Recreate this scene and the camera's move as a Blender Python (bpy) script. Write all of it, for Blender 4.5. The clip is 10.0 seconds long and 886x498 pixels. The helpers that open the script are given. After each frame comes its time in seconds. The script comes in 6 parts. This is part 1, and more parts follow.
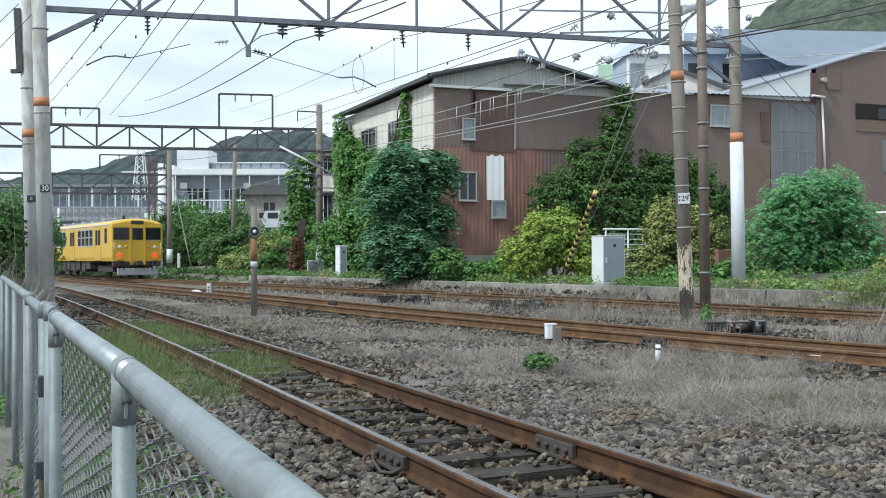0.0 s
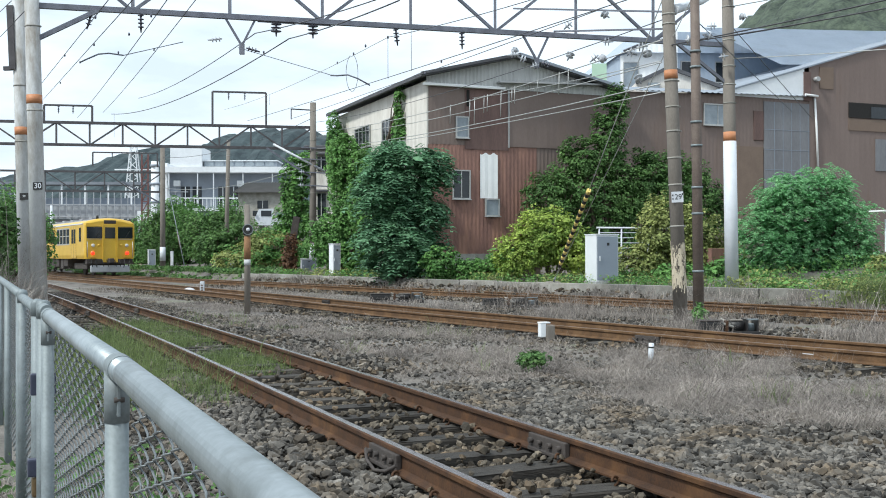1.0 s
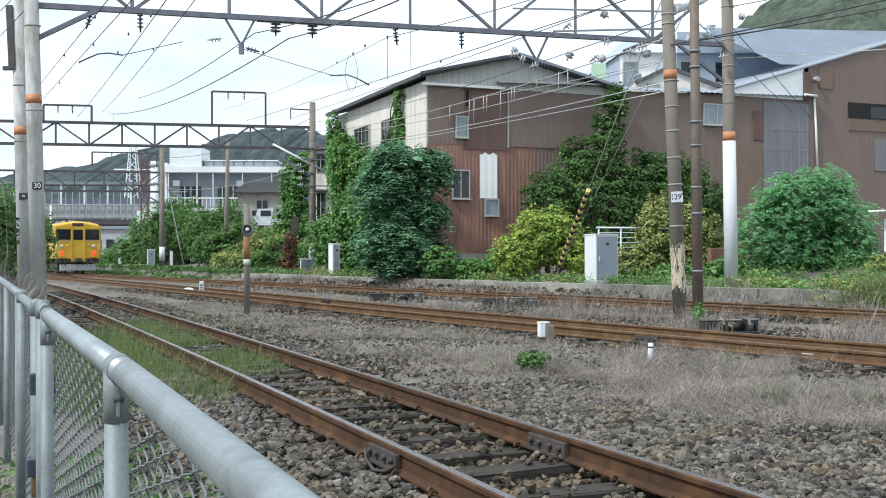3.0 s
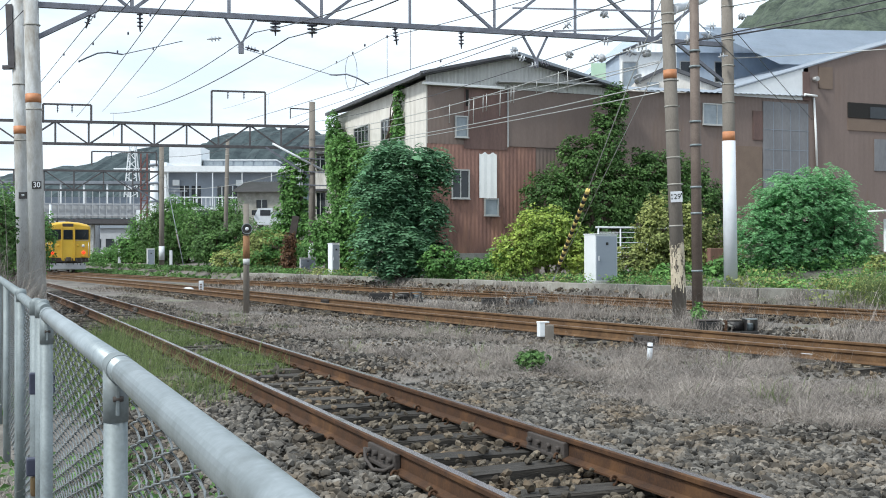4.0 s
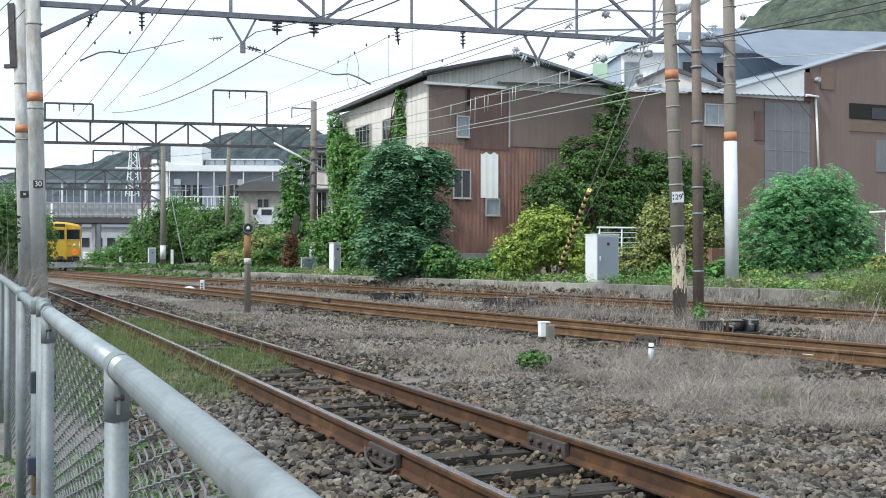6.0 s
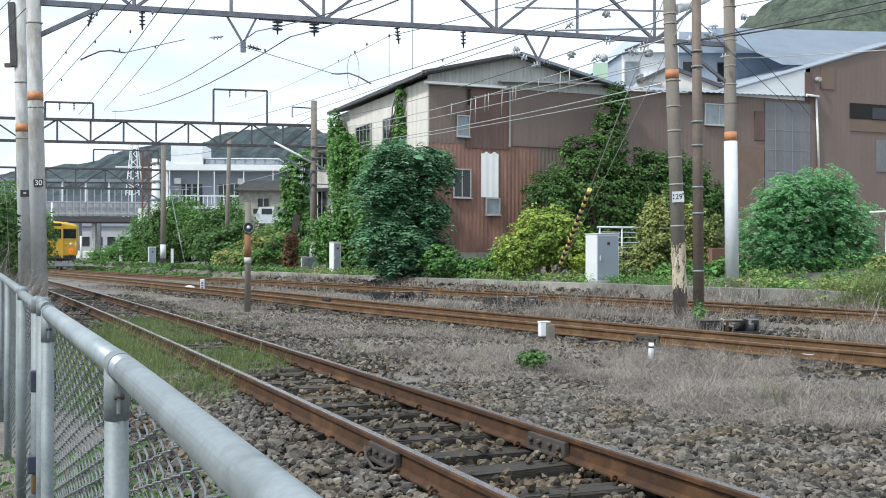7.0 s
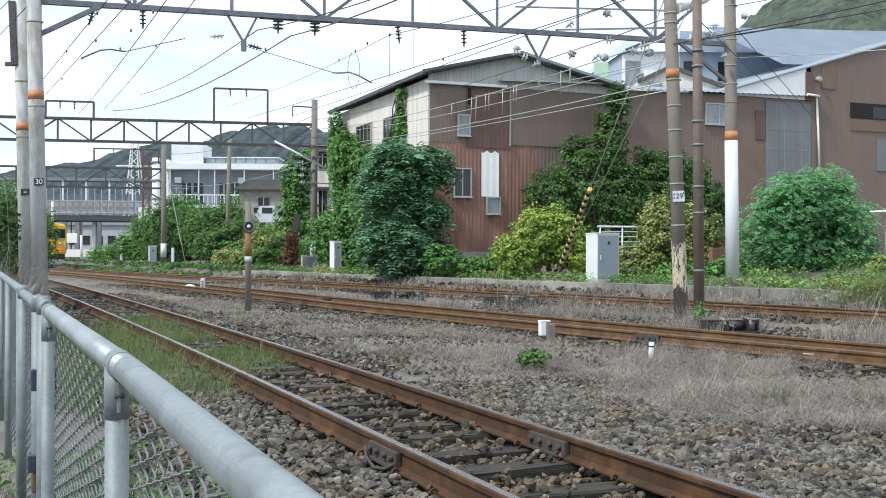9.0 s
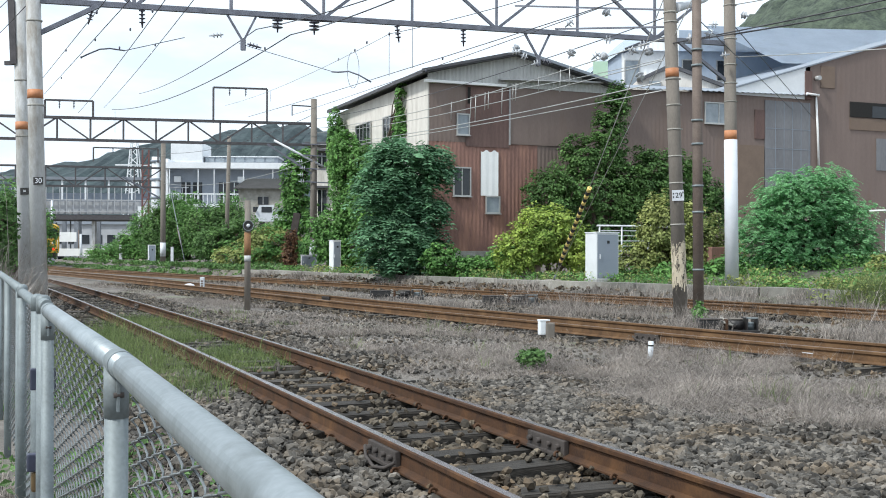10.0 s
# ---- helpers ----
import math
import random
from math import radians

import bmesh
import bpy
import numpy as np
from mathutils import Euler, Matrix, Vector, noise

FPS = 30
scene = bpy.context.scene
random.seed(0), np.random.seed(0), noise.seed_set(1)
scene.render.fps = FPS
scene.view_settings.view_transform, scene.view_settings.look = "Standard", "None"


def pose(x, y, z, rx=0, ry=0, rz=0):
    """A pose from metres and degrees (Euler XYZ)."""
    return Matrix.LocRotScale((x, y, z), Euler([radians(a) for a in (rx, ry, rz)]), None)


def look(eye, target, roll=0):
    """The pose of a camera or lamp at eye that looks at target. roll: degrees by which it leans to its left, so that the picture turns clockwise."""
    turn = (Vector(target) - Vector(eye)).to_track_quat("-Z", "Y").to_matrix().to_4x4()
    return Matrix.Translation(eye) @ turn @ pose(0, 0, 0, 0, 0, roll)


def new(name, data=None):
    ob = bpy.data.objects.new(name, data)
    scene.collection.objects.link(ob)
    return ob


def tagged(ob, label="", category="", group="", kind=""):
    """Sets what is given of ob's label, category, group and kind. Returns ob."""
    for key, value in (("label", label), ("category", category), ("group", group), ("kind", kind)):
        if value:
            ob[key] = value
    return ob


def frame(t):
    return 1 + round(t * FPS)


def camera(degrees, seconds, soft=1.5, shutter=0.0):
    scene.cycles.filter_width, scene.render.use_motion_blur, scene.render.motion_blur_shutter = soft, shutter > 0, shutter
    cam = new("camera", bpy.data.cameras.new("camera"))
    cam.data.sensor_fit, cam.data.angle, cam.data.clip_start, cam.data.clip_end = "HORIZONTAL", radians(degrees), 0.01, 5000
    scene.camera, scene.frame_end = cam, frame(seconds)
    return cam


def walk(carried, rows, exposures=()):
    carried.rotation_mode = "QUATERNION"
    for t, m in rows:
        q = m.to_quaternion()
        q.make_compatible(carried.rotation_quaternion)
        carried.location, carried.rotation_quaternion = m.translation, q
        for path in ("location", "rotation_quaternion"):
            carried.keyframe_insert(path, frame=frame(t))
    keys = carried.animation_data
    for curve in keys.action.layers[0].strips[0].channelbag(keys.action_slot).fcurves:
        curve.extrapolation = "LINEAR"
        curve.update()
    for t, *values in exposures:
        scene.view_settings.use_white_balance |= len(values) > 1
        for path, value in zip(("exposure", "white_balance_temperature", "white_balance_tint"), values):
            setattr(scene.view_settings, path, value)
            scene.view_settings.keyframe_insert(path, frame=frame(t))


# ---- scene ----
# ---------------------------------------------------------------- camera
cam = camera(44.85, 10.0, soft=1.0)
EYE = (0.0, 0.0, 1.34)


def held(tilt, roll, turn):
    """The camera's pose at its one place, from tilt, roll and turn in degrees."""
    return pose(*EYE, 0, 0, turn) @ pose(0, 0, 0, 90 + tilt, 0, 0) @ pose(0, 0, 0, 0, 0, roll)


EXPOSURES = [(0, 0.0, 5950, 4), (0.5, 0.03, 5980, 4), (1.5, 0.11, 6030, 6), (2.5, 0.14, 6050, 6), (10, 0.16, 6080, 7)]
walk(cam, [
    (0.0, held(0.363, -0.216, 0.365)),
    (0.5, held(0.332, -0.195, 0.337)),
    (1.0, held(0.270, -0.141, 0.023)),
    (1.5, held(0.260, -0.199, -0.004)),
    (2.0, held(0.266, -0.150, -0.000)),
    (2.5, held(0.270, -0.150, -0.000)),
    (4.0, held(0.242, -0.088, -0.028)),
    (4.5, held(0.251, -0.060, -0.034)),
    (5.0, held(0.253, 0.018, -0.007)),
    (5.5, held(0.250, 0.020, 0.033)),
    (7.0, held(0.203, 0.111, 0.044)),
    (7.5, held(0.249, 0.120, 0.073)),
    (8.0, held(0.243, 0.151, 0.067)),
    (8.5, held(0.233, 0.180, 0.068)),
    (9.0, held(0.160, 0.163, 0.065)),
    (9.5, held(0.146, 0.175, 0.055)),
    (10.0, held(0.115, 0.168, 0.035)),
],
     exposures=EXPOSURES)


# ---------------------------------------------------------------- world and sun
SUN_AZ, SUN_EL = radians(-128), radians(50)
world = bpy.data.worlds.new("sky")
scene.world = world
world.use_nodes = True
wn, wl = world.node_tree.nodes, world.node_tree.links
wn.clear()
w_out = wn.new("ShaderNodeOutputWorld")
w_bg = wn.new("ShaderNodeBackground")
w_sky = wn.new("ShaderNodeTexSky")
w_sky.sky_type = "NISHITA"
w_sky.sun_disc = False
w_sky.sun_elevation, w_sky.sun_rotation = SUN_EL, SUN_AZ
w_sky.dust_density, w_sky.ozone_density = 2.0, 1.5
w_tc = wn.new("ShaderNodeTexCoord")
w_map = wn.new("ShaderNodeMapping")
w_map.inputs["Scale"].default_value = (3.0, 3.0, 9.0)
w_noise = wn.new("ShaderNodeTexNoise")
w_noise.inputs["Scale"].default_value = 1.6
w_noise.inputs["Detail"].default_value = 7.0
w_noise.inputs["Roughness"].default_value = 0.55
w_ramp = wn.new("ShaderNodeValToRGB")
w_ramp.color_ramp.elements[0].position, w_ramp.color_ramp.elements[1].position = 0.36, 0.60
w_ramp.color_ramp.elements[0].color = (0.68, 0.68, 0.68, 1)
w_mix = wn.new("ShaderNodeMix")
w_mix.data_type = "RGBA"
w_mix.inputs["B"].default_value = (11.7, 12.45, 13.2, 1)
wl.new(w_tc.outputs["Generated"], w_map.inputs["Vector"])
wl.new(w_map.outputs["Vector"], w_noise.inputs["Vector"])
wl.new(w_noise.outputs["Fac"], w_ramp.inputs["Fac"])
wl.new(w_ramp.outputs["Color"], w_mix.inputs["Factor"])
wl.new(w_sky.outputs["Color"], w_mix.inputs["A"])
wl.new(w_mix.outputs["Result"], w_bg.inputs["Color"])
w_bg.inputs["Strength"].default_value = 0.093
wl.new(w_bg.outputs["Background"], w_out.inputs["Surface"])

sun_data = bpy.data.lights.new("sun", "SUN")
sun_data.energy, sun_data.angle, sun_data.color = 3.2, radians(6), (1.0, 0.95, 0.87)
sun_ob = new("sun", sun_data)
sun_ob.matrix_world = look(
    (60 * math.sin(SUN_AZ) * math.cos(SUN_EL), 60 * math.cos(SUN_AZ) * math.cos(SUN_EL), 60 * math.sin(SUN_EL)), (0, 0, 0))

# ---------------------------------------------------------------- materials


def mat(name, a, b=None, rough=0.7, metal=0.0, scale=8.0, fine=60.0, bump=0.15, stain=None, stain_scale=1.2, stain_at=0.55,
        per_piece=0.0, stretch=(1, 1, 1), emit=0.0, coat=0.0, joined=False):
    """A surface of two tones a and b with grain at two scales, stains of their own shape and relief."""
    m = bpy.data.materials.new(name)
    m.use_nodes = True
    n, l = m.node_tree.nodes, m.node_tree.links
    p = n["Principled BSDF"]
    b = b or tuple(c * 0.72 for c in a)
    tc = n.new("ShaderNodeTexCoord")
    mp = n.new("ShaderNodeMapping")
    mp.inputs["Scale"].default_value = stretch
    l.new(tc.outputs["Object"], mp.inputs["Vector"])
    n1, n2 = n.new("ShaderNodeTexNoise"), n.new("ShaderNodeTexNoise")
    n1.inputs["Scale"].default_value, n2.inputs["Scale"].default_value = scale, fine
    n1.inputs["Detail"].default_value, n2.inputs["Detail"].default_value = 6, 4
    for q in (n1, n2):
        l.new(mp.outputs["Vector"], q.inputs["Vector"])
    mul = n.new("ShaderNodeMath")
    mul.operation = "MULTIPLY_ADD"
    mul.inputs[1].default_value = 0.4
    l.new(n2.outputs["Fac"], mul.inputs[0])
    half = n.new("ShaderNodeMath")
    half.operation = "MULTIPLY"
    half.inputs[1].default_value = 0.6
    l.new(n1.outputs["Fac"], half.inputs[0])
    l.new(half.outputs[0], mul.inputs[2])
    ramp = n.new("ShaderNodeValToRGB")
    ramp.color_ramp.elements[0].position, ramp.color_ramp.elements[1].position = 0.34, 0.66
    ramp.color_ramp.elements[0].color, ramp.color_ramp.elements[1].color = (*b, 1), (*a, 1)
    l.new(mul.outputs[0], ramp.inputs["Fac"])
    col = ramp.outputs["Color"]
    if stain:
        n3 = n.new("ShaderNodeTexNoise")
        n3.inputs["Scale"].default_value, n3.inputs["Detail"].default_value = stain_scale, 8
        n3.inputs["Roughness"].default_value = 0.65
        l.new(mp.outputs["Vector"], n3.inputs["Vector"])
        r3 = n.new("ShaderNodeValToRGB")
        r3.color_ramp.elements[0].position, r3.color_ramp.elements[1].position = stain_at - 0.07, stain_at + 0.1
        l.new(n3.outputs["Fac"], r3.inputs["Fac"])
        mx = n.new("ShaderNodeMix")
        mx.data_type = "RGBA"
        mx.inputs["B"].default_value = (*stain, 1)
        l.new(r3.outputs["Color"], mx.inputs["Factor"])
        l.new(col, mx.inputs["A"])
        col = mx.outputs["Result"]
    if per_piece:
        if joined:
            tone = n.new("ShaderNodeNewGeometry").outputs["Random Per Island"]
        else:
            tone = n.new("ShaderNodeObjectInfo").outputs["Random"]
        hsv = n.new("ShaderNodeHueSaturation")
        mr = n.new("ShaderNodeMapRange")
        mr.inputs["To Min"].default_value, mr.inputs["To Max"].default_value = 1 - per_piece, 1 + per_piece
        l.new(tone, mr.inputs["Value"])
        l.new(mr.outputs["Result"], hsv.inputs["Value"])
        l.new(col, hsv.inputs["Color"])
        col = hsv.outputs["Color"]
    l.new(col, p.inputs["Base Color"])
    p.inputs["Roughness"].default_value, p.inputs["Metallic"].default_value = rough, metal
    p.inputs["Coat Weight"].default_value = coat
    if bump:
        bp = n.new("ShaderNodeBump")
        bp.inputs["Strength"].default_value, bp.inputs["Distance"].default_value = bump, 0.02
        l.new(mul.outputs[0], bp.inputs["Height"])
        l.new(bp.outputs["Normal"], p.inputs["Normal"])
    if emit:
        p.inputs["Emission Color"].default_value = (*a, 1)
        p.inputs["Emission Strength"].default_value = emit
    return m


def leafy(name, a, b, trans=0.25):
    """Leaves: two greens that vary from leaf to leaf, letting some light through."""
    m = mat(name, a, b, rough=0.6, scale=0.9, fine=7, bump=0.0, per_piece=0.42, joined=True)
    n, l = m.node_tree.nodes, m.node_tree.links
    p = n["Principled BSDF"]
    tr = n.new("ShaderNodeBsdfTranslucent")
    mixs = n.new("ShaderNodeMixShader")
    mixs.inputs["Fac"].default_value = trans
    p.inputs["Specular IOR Level"].default_value = 0.3
    src = p.inputs["Base Color"].links[0].from_socket
    l.new(src, tr.inputs["Color"])
    l.new(p.outputs["BSDF"], mixs.inputs[1])
    l.new(tr.outputs["BSDF"], mixs.inputs[2])
    l.new(mixs.outputs["Shader"], n["Material Output"].inputs["Surface"])
    return m


M_ground = mat("dry_earth", (0.21, 0.188, 0.165), (0.075, 0.068, 0.061), 0.95, scale=1.3, fine=24, bump=0.6,
               stain=(0.12, 0.15, 0.06), stain_scale=0.35, stain_at=0.62)
M_stone = mat("ballast_stone", (0.160, 0.145, 0.126), (0.038, 0.035, 0.031), 0.9, scale=5, fine=50, bump=0.3, per_piece=0.8, joined=True,
              stain=(0.118, 0.09, 0.06), stain_scale=1.6, stain_at=0.55)
M_stone_rust = mat("rust_stained_ballast", (0.150, 0.124, 0.090), (0.043, 0.036, 0.027), 0.9, scale=5, fine=50, bump=0.3, per_piece=0.8, joined=True,
                  stain=(0.115, 0.074, 0.040), stain_scale=1.3, stain_at=0.58)
M_straw = mat("dry_grass", (0.40, 0.355, 0.315), (0.125, 0.11, 0.10), 0.9, scale=1.2, fine=9, bump=0, per_piece=0.5, joined=True)
M_grass = leafy("green_grass", (0.215, 0.265, 0.10), (0.11, 0.16, 0.06), 0.3)
M_rust = mat("rusted_rail", (0.088, 0.039, 0.014), (0.034, 0.016, 0.008), 0.8, 0.1, scale=7, fine=70, bump=0.25,
             stain=(0.14, 0.068, 0.025), stain_scale=2.2, stain_at=0.6)
M_ochre = mat("ochre_rust", (0.158, 0.086, 0.037), (0.072, 0.039, 0.019), 0.82, 0.1, scale=7, fine=70, bump=0.25,
              stain=(0.20, 0.117, 0.056), stain_scale=1.6, stain_at=0.6)
M_railtop_dull = mat("dull_rail_head", (0.22, 0.16, 0.125), (0.14, 0.095, 0.07), 0.45, 0.5, scale=6, fine=90, bump=0.05)
M_railtop = mat("worn_rail_head", (0.36, 0.325, 0.33), (0.20, 0.17, 0.165), 0.27, 0.9, scale=6, fine=90, bump=0.05)
M_sleeper = mat("weathered_sleeper", (0.10, 0.088, 0.075), (0.018, 0.016, 0.014), 0.93, scale=6, fine=40, bump=0.9, per_piece=0.5,
                stretch=(0.5, 7, 5))
M_galv = mat("galvanised_pipe", (0.25, 0.285, 0.295), (0.165, 0.19, 0.198), 0.62, 0.3, scale=9, fine=120, bump=0.05,
             stain=(0.13, 0.145, 0.148), stain_scale=7, stain_at=0.62)
# the pipe's galvanising with a paler base, painting in the sky's highlight on the rail
M_galv_rail = mat("worn_galvanised_rail", (0.385, 0.425, 0.445), (0.235, 0.27, 0.285), 0.4, 0.5, scale=6, fine=90, bump=0.04,
                  stain=(0.20, 0.225, 0.23), stain_scale=9, stain_at=0.62)
M_wiremesh = mat("chain_link_wire", (0.25, 0.27, 0.28), (0.135, 0.15, 0.158), 0.45, 0.35, scale=20, fine=90, bump=0)
M_concrete = mat("pole_concrete", (0.60, 0.61, 0.61), (0.45, 0.455, 0.455), 0.9, scale=3, fine=45, bump=0.25,
                 stain=(0.26, 0.235, 0.20), stain_scale=1.6, stain_at=0.53, stretch=(1, 1, 0.35))
M_concrete_br = mat("brown_stained_concrete", (0.228, 0.203, 0.176), (0.150, 0.134, 0.115), 0.9, scale=3, fine=45, bump=0.25,
                    stain=(0.13, 0.11, 0.09), stain_scale=1.1, stain_at=0.6, stretch=(1, 1, 0.35))
M_concrete_lt = mat("pale_concrete", (0.36, 0.35, 0.315), (0.21, 0.20, 0.18), 0.9, scale=3, fine=45, bump=0.3, per_piece=0.3,
                    stain=(0.20, 0.19, 0.16), stain_scale=1.4, stain_at=0.58)
M_polewhite = mat("white_painted_sleeve", (0.66, 0.685, 0.72), (0.57, 0.595, 0.63), 0.5, scale=4, fine=40, bump=0.08)
M_band = mat("orange_band", (0.55, 0.24, 0.11), (0.40, 0.17, 0.075), 0.6, scale=6, bump=0.05)
M_steelpole = mat("brown_steel_pole", (0.19, 0.15, 0.125), (0.12, 0.09, 0.075), 0.7, 0.1, scale=5, fine=40, bump=0.15)
M_truss = mat("grey_truss_steel", (0.20, 0.21, 0.25), (0.11, 0.115, 0.14), 0.6, 0.3, scale=5, fine=60, bump=0.1)
M_truss_dk = mat("dark_truss_steel", (0.10, 0.095, 0.10), (0.055, 0.05, 0.055), 0.65, 0.3, scale=5, fine=60, bump=0.1)
M_cable = mat("dark_cable", (0.10, 0.10, 0.11), (0.06, 0.06, 0.065), 0.6, 0.3, bump=0)
M_cable_lt = mat("bright_cable", (0.52, 0.52, 0.50), (0.38, 0.38, 0.37), 0.5, 0.5, bump=0)
M_insul = mat("grey_porcelain", (0.50, 0.52, 0.55), (0.40, 0.42, 0.45), 0.25, bump=0)
M_insul_dk = mat("dark_porcelain", (0.10, 0.10, 0.13), (0.06, 0.06, 0.08), 0.25, bump=0)
M_yellow = mat("train_yellow", (0.68, 0.44, 0.05), (0.58, 0.355, 0.028), 0.38, scale=1.5, fine=20, bump=0.02, coat=0.2)
M_trainroof = mat("train_roof_grey", (0.30, 0.30, 0.31), (0.20, 0.20, 0.21), 0.6, scale=2, fine=20, bump=0.1)
M_traindark = mat("underframe_grime", (0.075, 0.062, 0.055), (0.035, 0.03, 0.028), 0.85, scale=5, bump=0.2)
M_skirt = mat("pale_grey_skirt", (0.42, 0.43, 0.45), (0.30, 0.31, 0.33), 0.55, scale=3, bump=0.05)
M_glass_dk = mat("dark_glass", (0.022, 0.026, 0.032), (0.014, 0.017, 0.02), 0.08, bump=0)
M_glass_lt = mat("curtained_glass", (0.30, 0.34, 0.37), (0.20, 0.23, 0.26), 0.12, scale=2, fine=6, bump=0)
M_red_lamp = mat("red_lamp", (1.0, 0.035, 0.012), (1.0, 0.03, 0.01), 0.3, emit=1.7, bump=0)
M_lens = mat("lamp_lens", (0.72, 0.72, 0.68), rough=0.12, bump=0)
M_red_iron = mat("red_corrugated_iron", (0.325, 0.178, 0.14), (0.185, 0.102, 0.083), 0.75, 0.1, scale=2.2, fine=30, bump=0.12,
                 stain=(0.37, 0.20, 0.14), stain_scale=1.1, stain_at=0.6, stretch=(1, 1, 0.22))
M_brown_iron = mat("brown_corrugated_iron", (0.212, 0.160, 0.140), (0.172, 0.129, 0.112), 0.75, 0.05, scale=1.2, fine=20, bump=0.06,
                   stain=(0.17, 0.12, 0.095), stain_scale=0.6, stain_at=0.6, stretch=(1, 1, 0.3))
M_dark_iron = mat("dark_maroon_iron", (0.18, 0.11, 0.095), (0.115, 0.073, 0.064), 0.75, 0.1, scale=2, fine=24, bump=0.1,
                  stain=(0.14, 0.10, 0.09), stain_scale=0.9, stain_at=0.62, stretch=(1, 1, 0.25))
M_orange_iron = mat("faded_orange_iron", (0.20, 0.145, 0.11), (0.16, 0.115, 0.088), 0.8, scale=2, fine=20, bump=0.1)
M_plaster = mat("white_plaster", (0.76, 0.73, 0.68), (0.56, 0.52, 0.47), 0.85, scale=2.2, fine=25, bump=0.1,
                stain=(0.36, 0.32, 0.27), stain_scale=1.3, stain_at=0.64, stretch=(1, 1, 0.16))
M_gable = mat("grey_gable_sheet", (0.54, 0.54, 0.52), (0.40, 0.40, 0.39), 0.7, 0.0, scale=2, fine=20, bump=0.1, stretch=(3, 3, 0.3))
M_roof_dk = mat("dark_roof_sheet", (0.10, 0.10, 0.11), (0.06, 0.06, 0.066), 0.7, scale=3, bump=0.15)
M_roof_edge = mat("pale_roof_edge", (0.46, 0.46, 0.46), (0.33, 0.33, 0.33), 0.6, 0.2, scale=3, bump=0.1)
M_whitesheet = mat("white_sheet", (0.90, 0.90, 0.89), (0.82, 0.82, 0.81), 0.5, scale=2, fine=20, bump=0.05)
M_bluewall = mat("pale_blue_sheet", (0.41, 0.475, 0.56), (0.33, 0.39, 0.475), 0.5, 0.1, scale=0.8, fine=7, bump=0.03, stretch=(1, 1, 0.4),
                 stain=(0.30, 0.34, 0.40), stain_scale=0.5, stain_at=0.62)
M_frame = mat("window_frame_alloy", (0.50, 0.50, 0.49), (0.38, 0.38, 0.37), 0.45, 0.4, bump=0)
M_dark = mat("dark_interior", (0.02, 0.018, 0.017), (0.012, 0.011, 0.01), 0.9, bump=0)
M_frp = mat("frosted_grey_panel", (0.20, 0.20, 0.21), (0.14, 0.14, 0.15), 0.5, scale=1.2, fine=14, bump=0.05, stretch=(1, 1, 0.3))
# cabinet front: the grey holds the shade of the face turned from the sun
M_cabinet = mat("grey_cabinet_paint", (0.27, 0.305, 0.36), (0.24, 0.275, 0.33), 0.5, scale=2, fine=30, bump=0.03)
M_cabinet_wh = mat("white_cabinet_paint", (0.78, 0.80, 0.82), (0.70, 0.72, 0.74), 0.45, scale=2, fine=30, bump=0.03)
M_grease = mat("black_grease", (0.028, 0.026, 0.026), (0.014, 0.013, 0.013), 0.5, scale=9, bump=0.2)
M_cream = mat("cream_paint", (0.62, 0.55, 0.42), (0.50, 0.43, 0.32), 0.7, bump=0.05)
M_black = mat("matt_black", (0.02, 0.02, 0.02), (0.012, 0.012, 0.012), 0.6, bump=0)
M_stripe = mat("yellow_stripe", (0.88, 0.70, 0.24), (0.78, 0.60, 0.17), 0.5, bump=0)
M_bark = mat("bark", (0.13, 0.10, 0.075), (0.07, 0.055, 0.04), 0.95, scale=6, fine=40, bump=0.6, stretch=(1, 1, 0.2))
M_leaf_dark = leafy("deep_green_leaves", (0.19, 0.355, 0.188), (0.082, 0.185, 0.102), 0.3)
M_leaf_mid = leafy("mid_green_leaves", (0.18, 0.345, 0.09), (0.072, 0.175, 0.048))
M_leaf_bright = leafy("fresh_green_leaves", (0.31, 0.56, 0.28), (0.19, 0.40, 0.19), 0.5)
M_leaf_ivy = leafy("ivy_leaves", (0.145, 0.26, 0.075), (0.052, 0.115, 0.036), 0.25)
M_leaf_yel = leafy("yellow_green_leaves", (0.40, 0.48, 0.095), (0.17, 0.28, 0.06))
M_leaf_dead = leafy("dead_leaves", (0.19, 0.10, 0.05), (0.09, 0.05, 0.03), 0.15)
M_leaf_olive = leafy("olive_leaves", (0.36, 0.39, 0.13), (0.19, 0.235, 0.08))
M_hill = mat("wooded_hill", (0.052, 0.076, 0.080), (0.010, 0.020, 0.026), 0.95, scale=0.06, fine=0.3, bump=0.0)
M_hill_r = mat("near_wooded_hill", (0.092, 0.118, 0.080), (0.014, 0.022, 0.019), 0.95, scale=0.22, fine=0.9, bump=0.0)
M_farwall = mat("pale_far_wall", (0.76, 0.78, 0.80), (0.66, 0.68, 0.70), 0.8, scale=0.5, fine=4, bump=0)
M_fargrey = mat("grey_far_wall", (0.27, 0.30, 0.35), (0.22, 0.25, 0.29), 0.8, scale=0.5, fine=4, bump=0)
M_farpale = mat("pale_grey_parapet", (0.42, 0.43, 0.45), (0.32, 0.33, 0.35), 0.85, scale=0.8, fine=5, bump=0)
M_farroof = mat("grey_roof_tiles", (0.10, 0.097, 0.093), (0.055, 0.053, 0.05), 0.8, scale=1.5, fine=8, bump=0.1)
M_bridge = mat("bridge_steel", (0.22, 0.24, 0.27), (0.15, 0.165, 0.19), 0.7, scale=0.8, fine=6, bump=0)
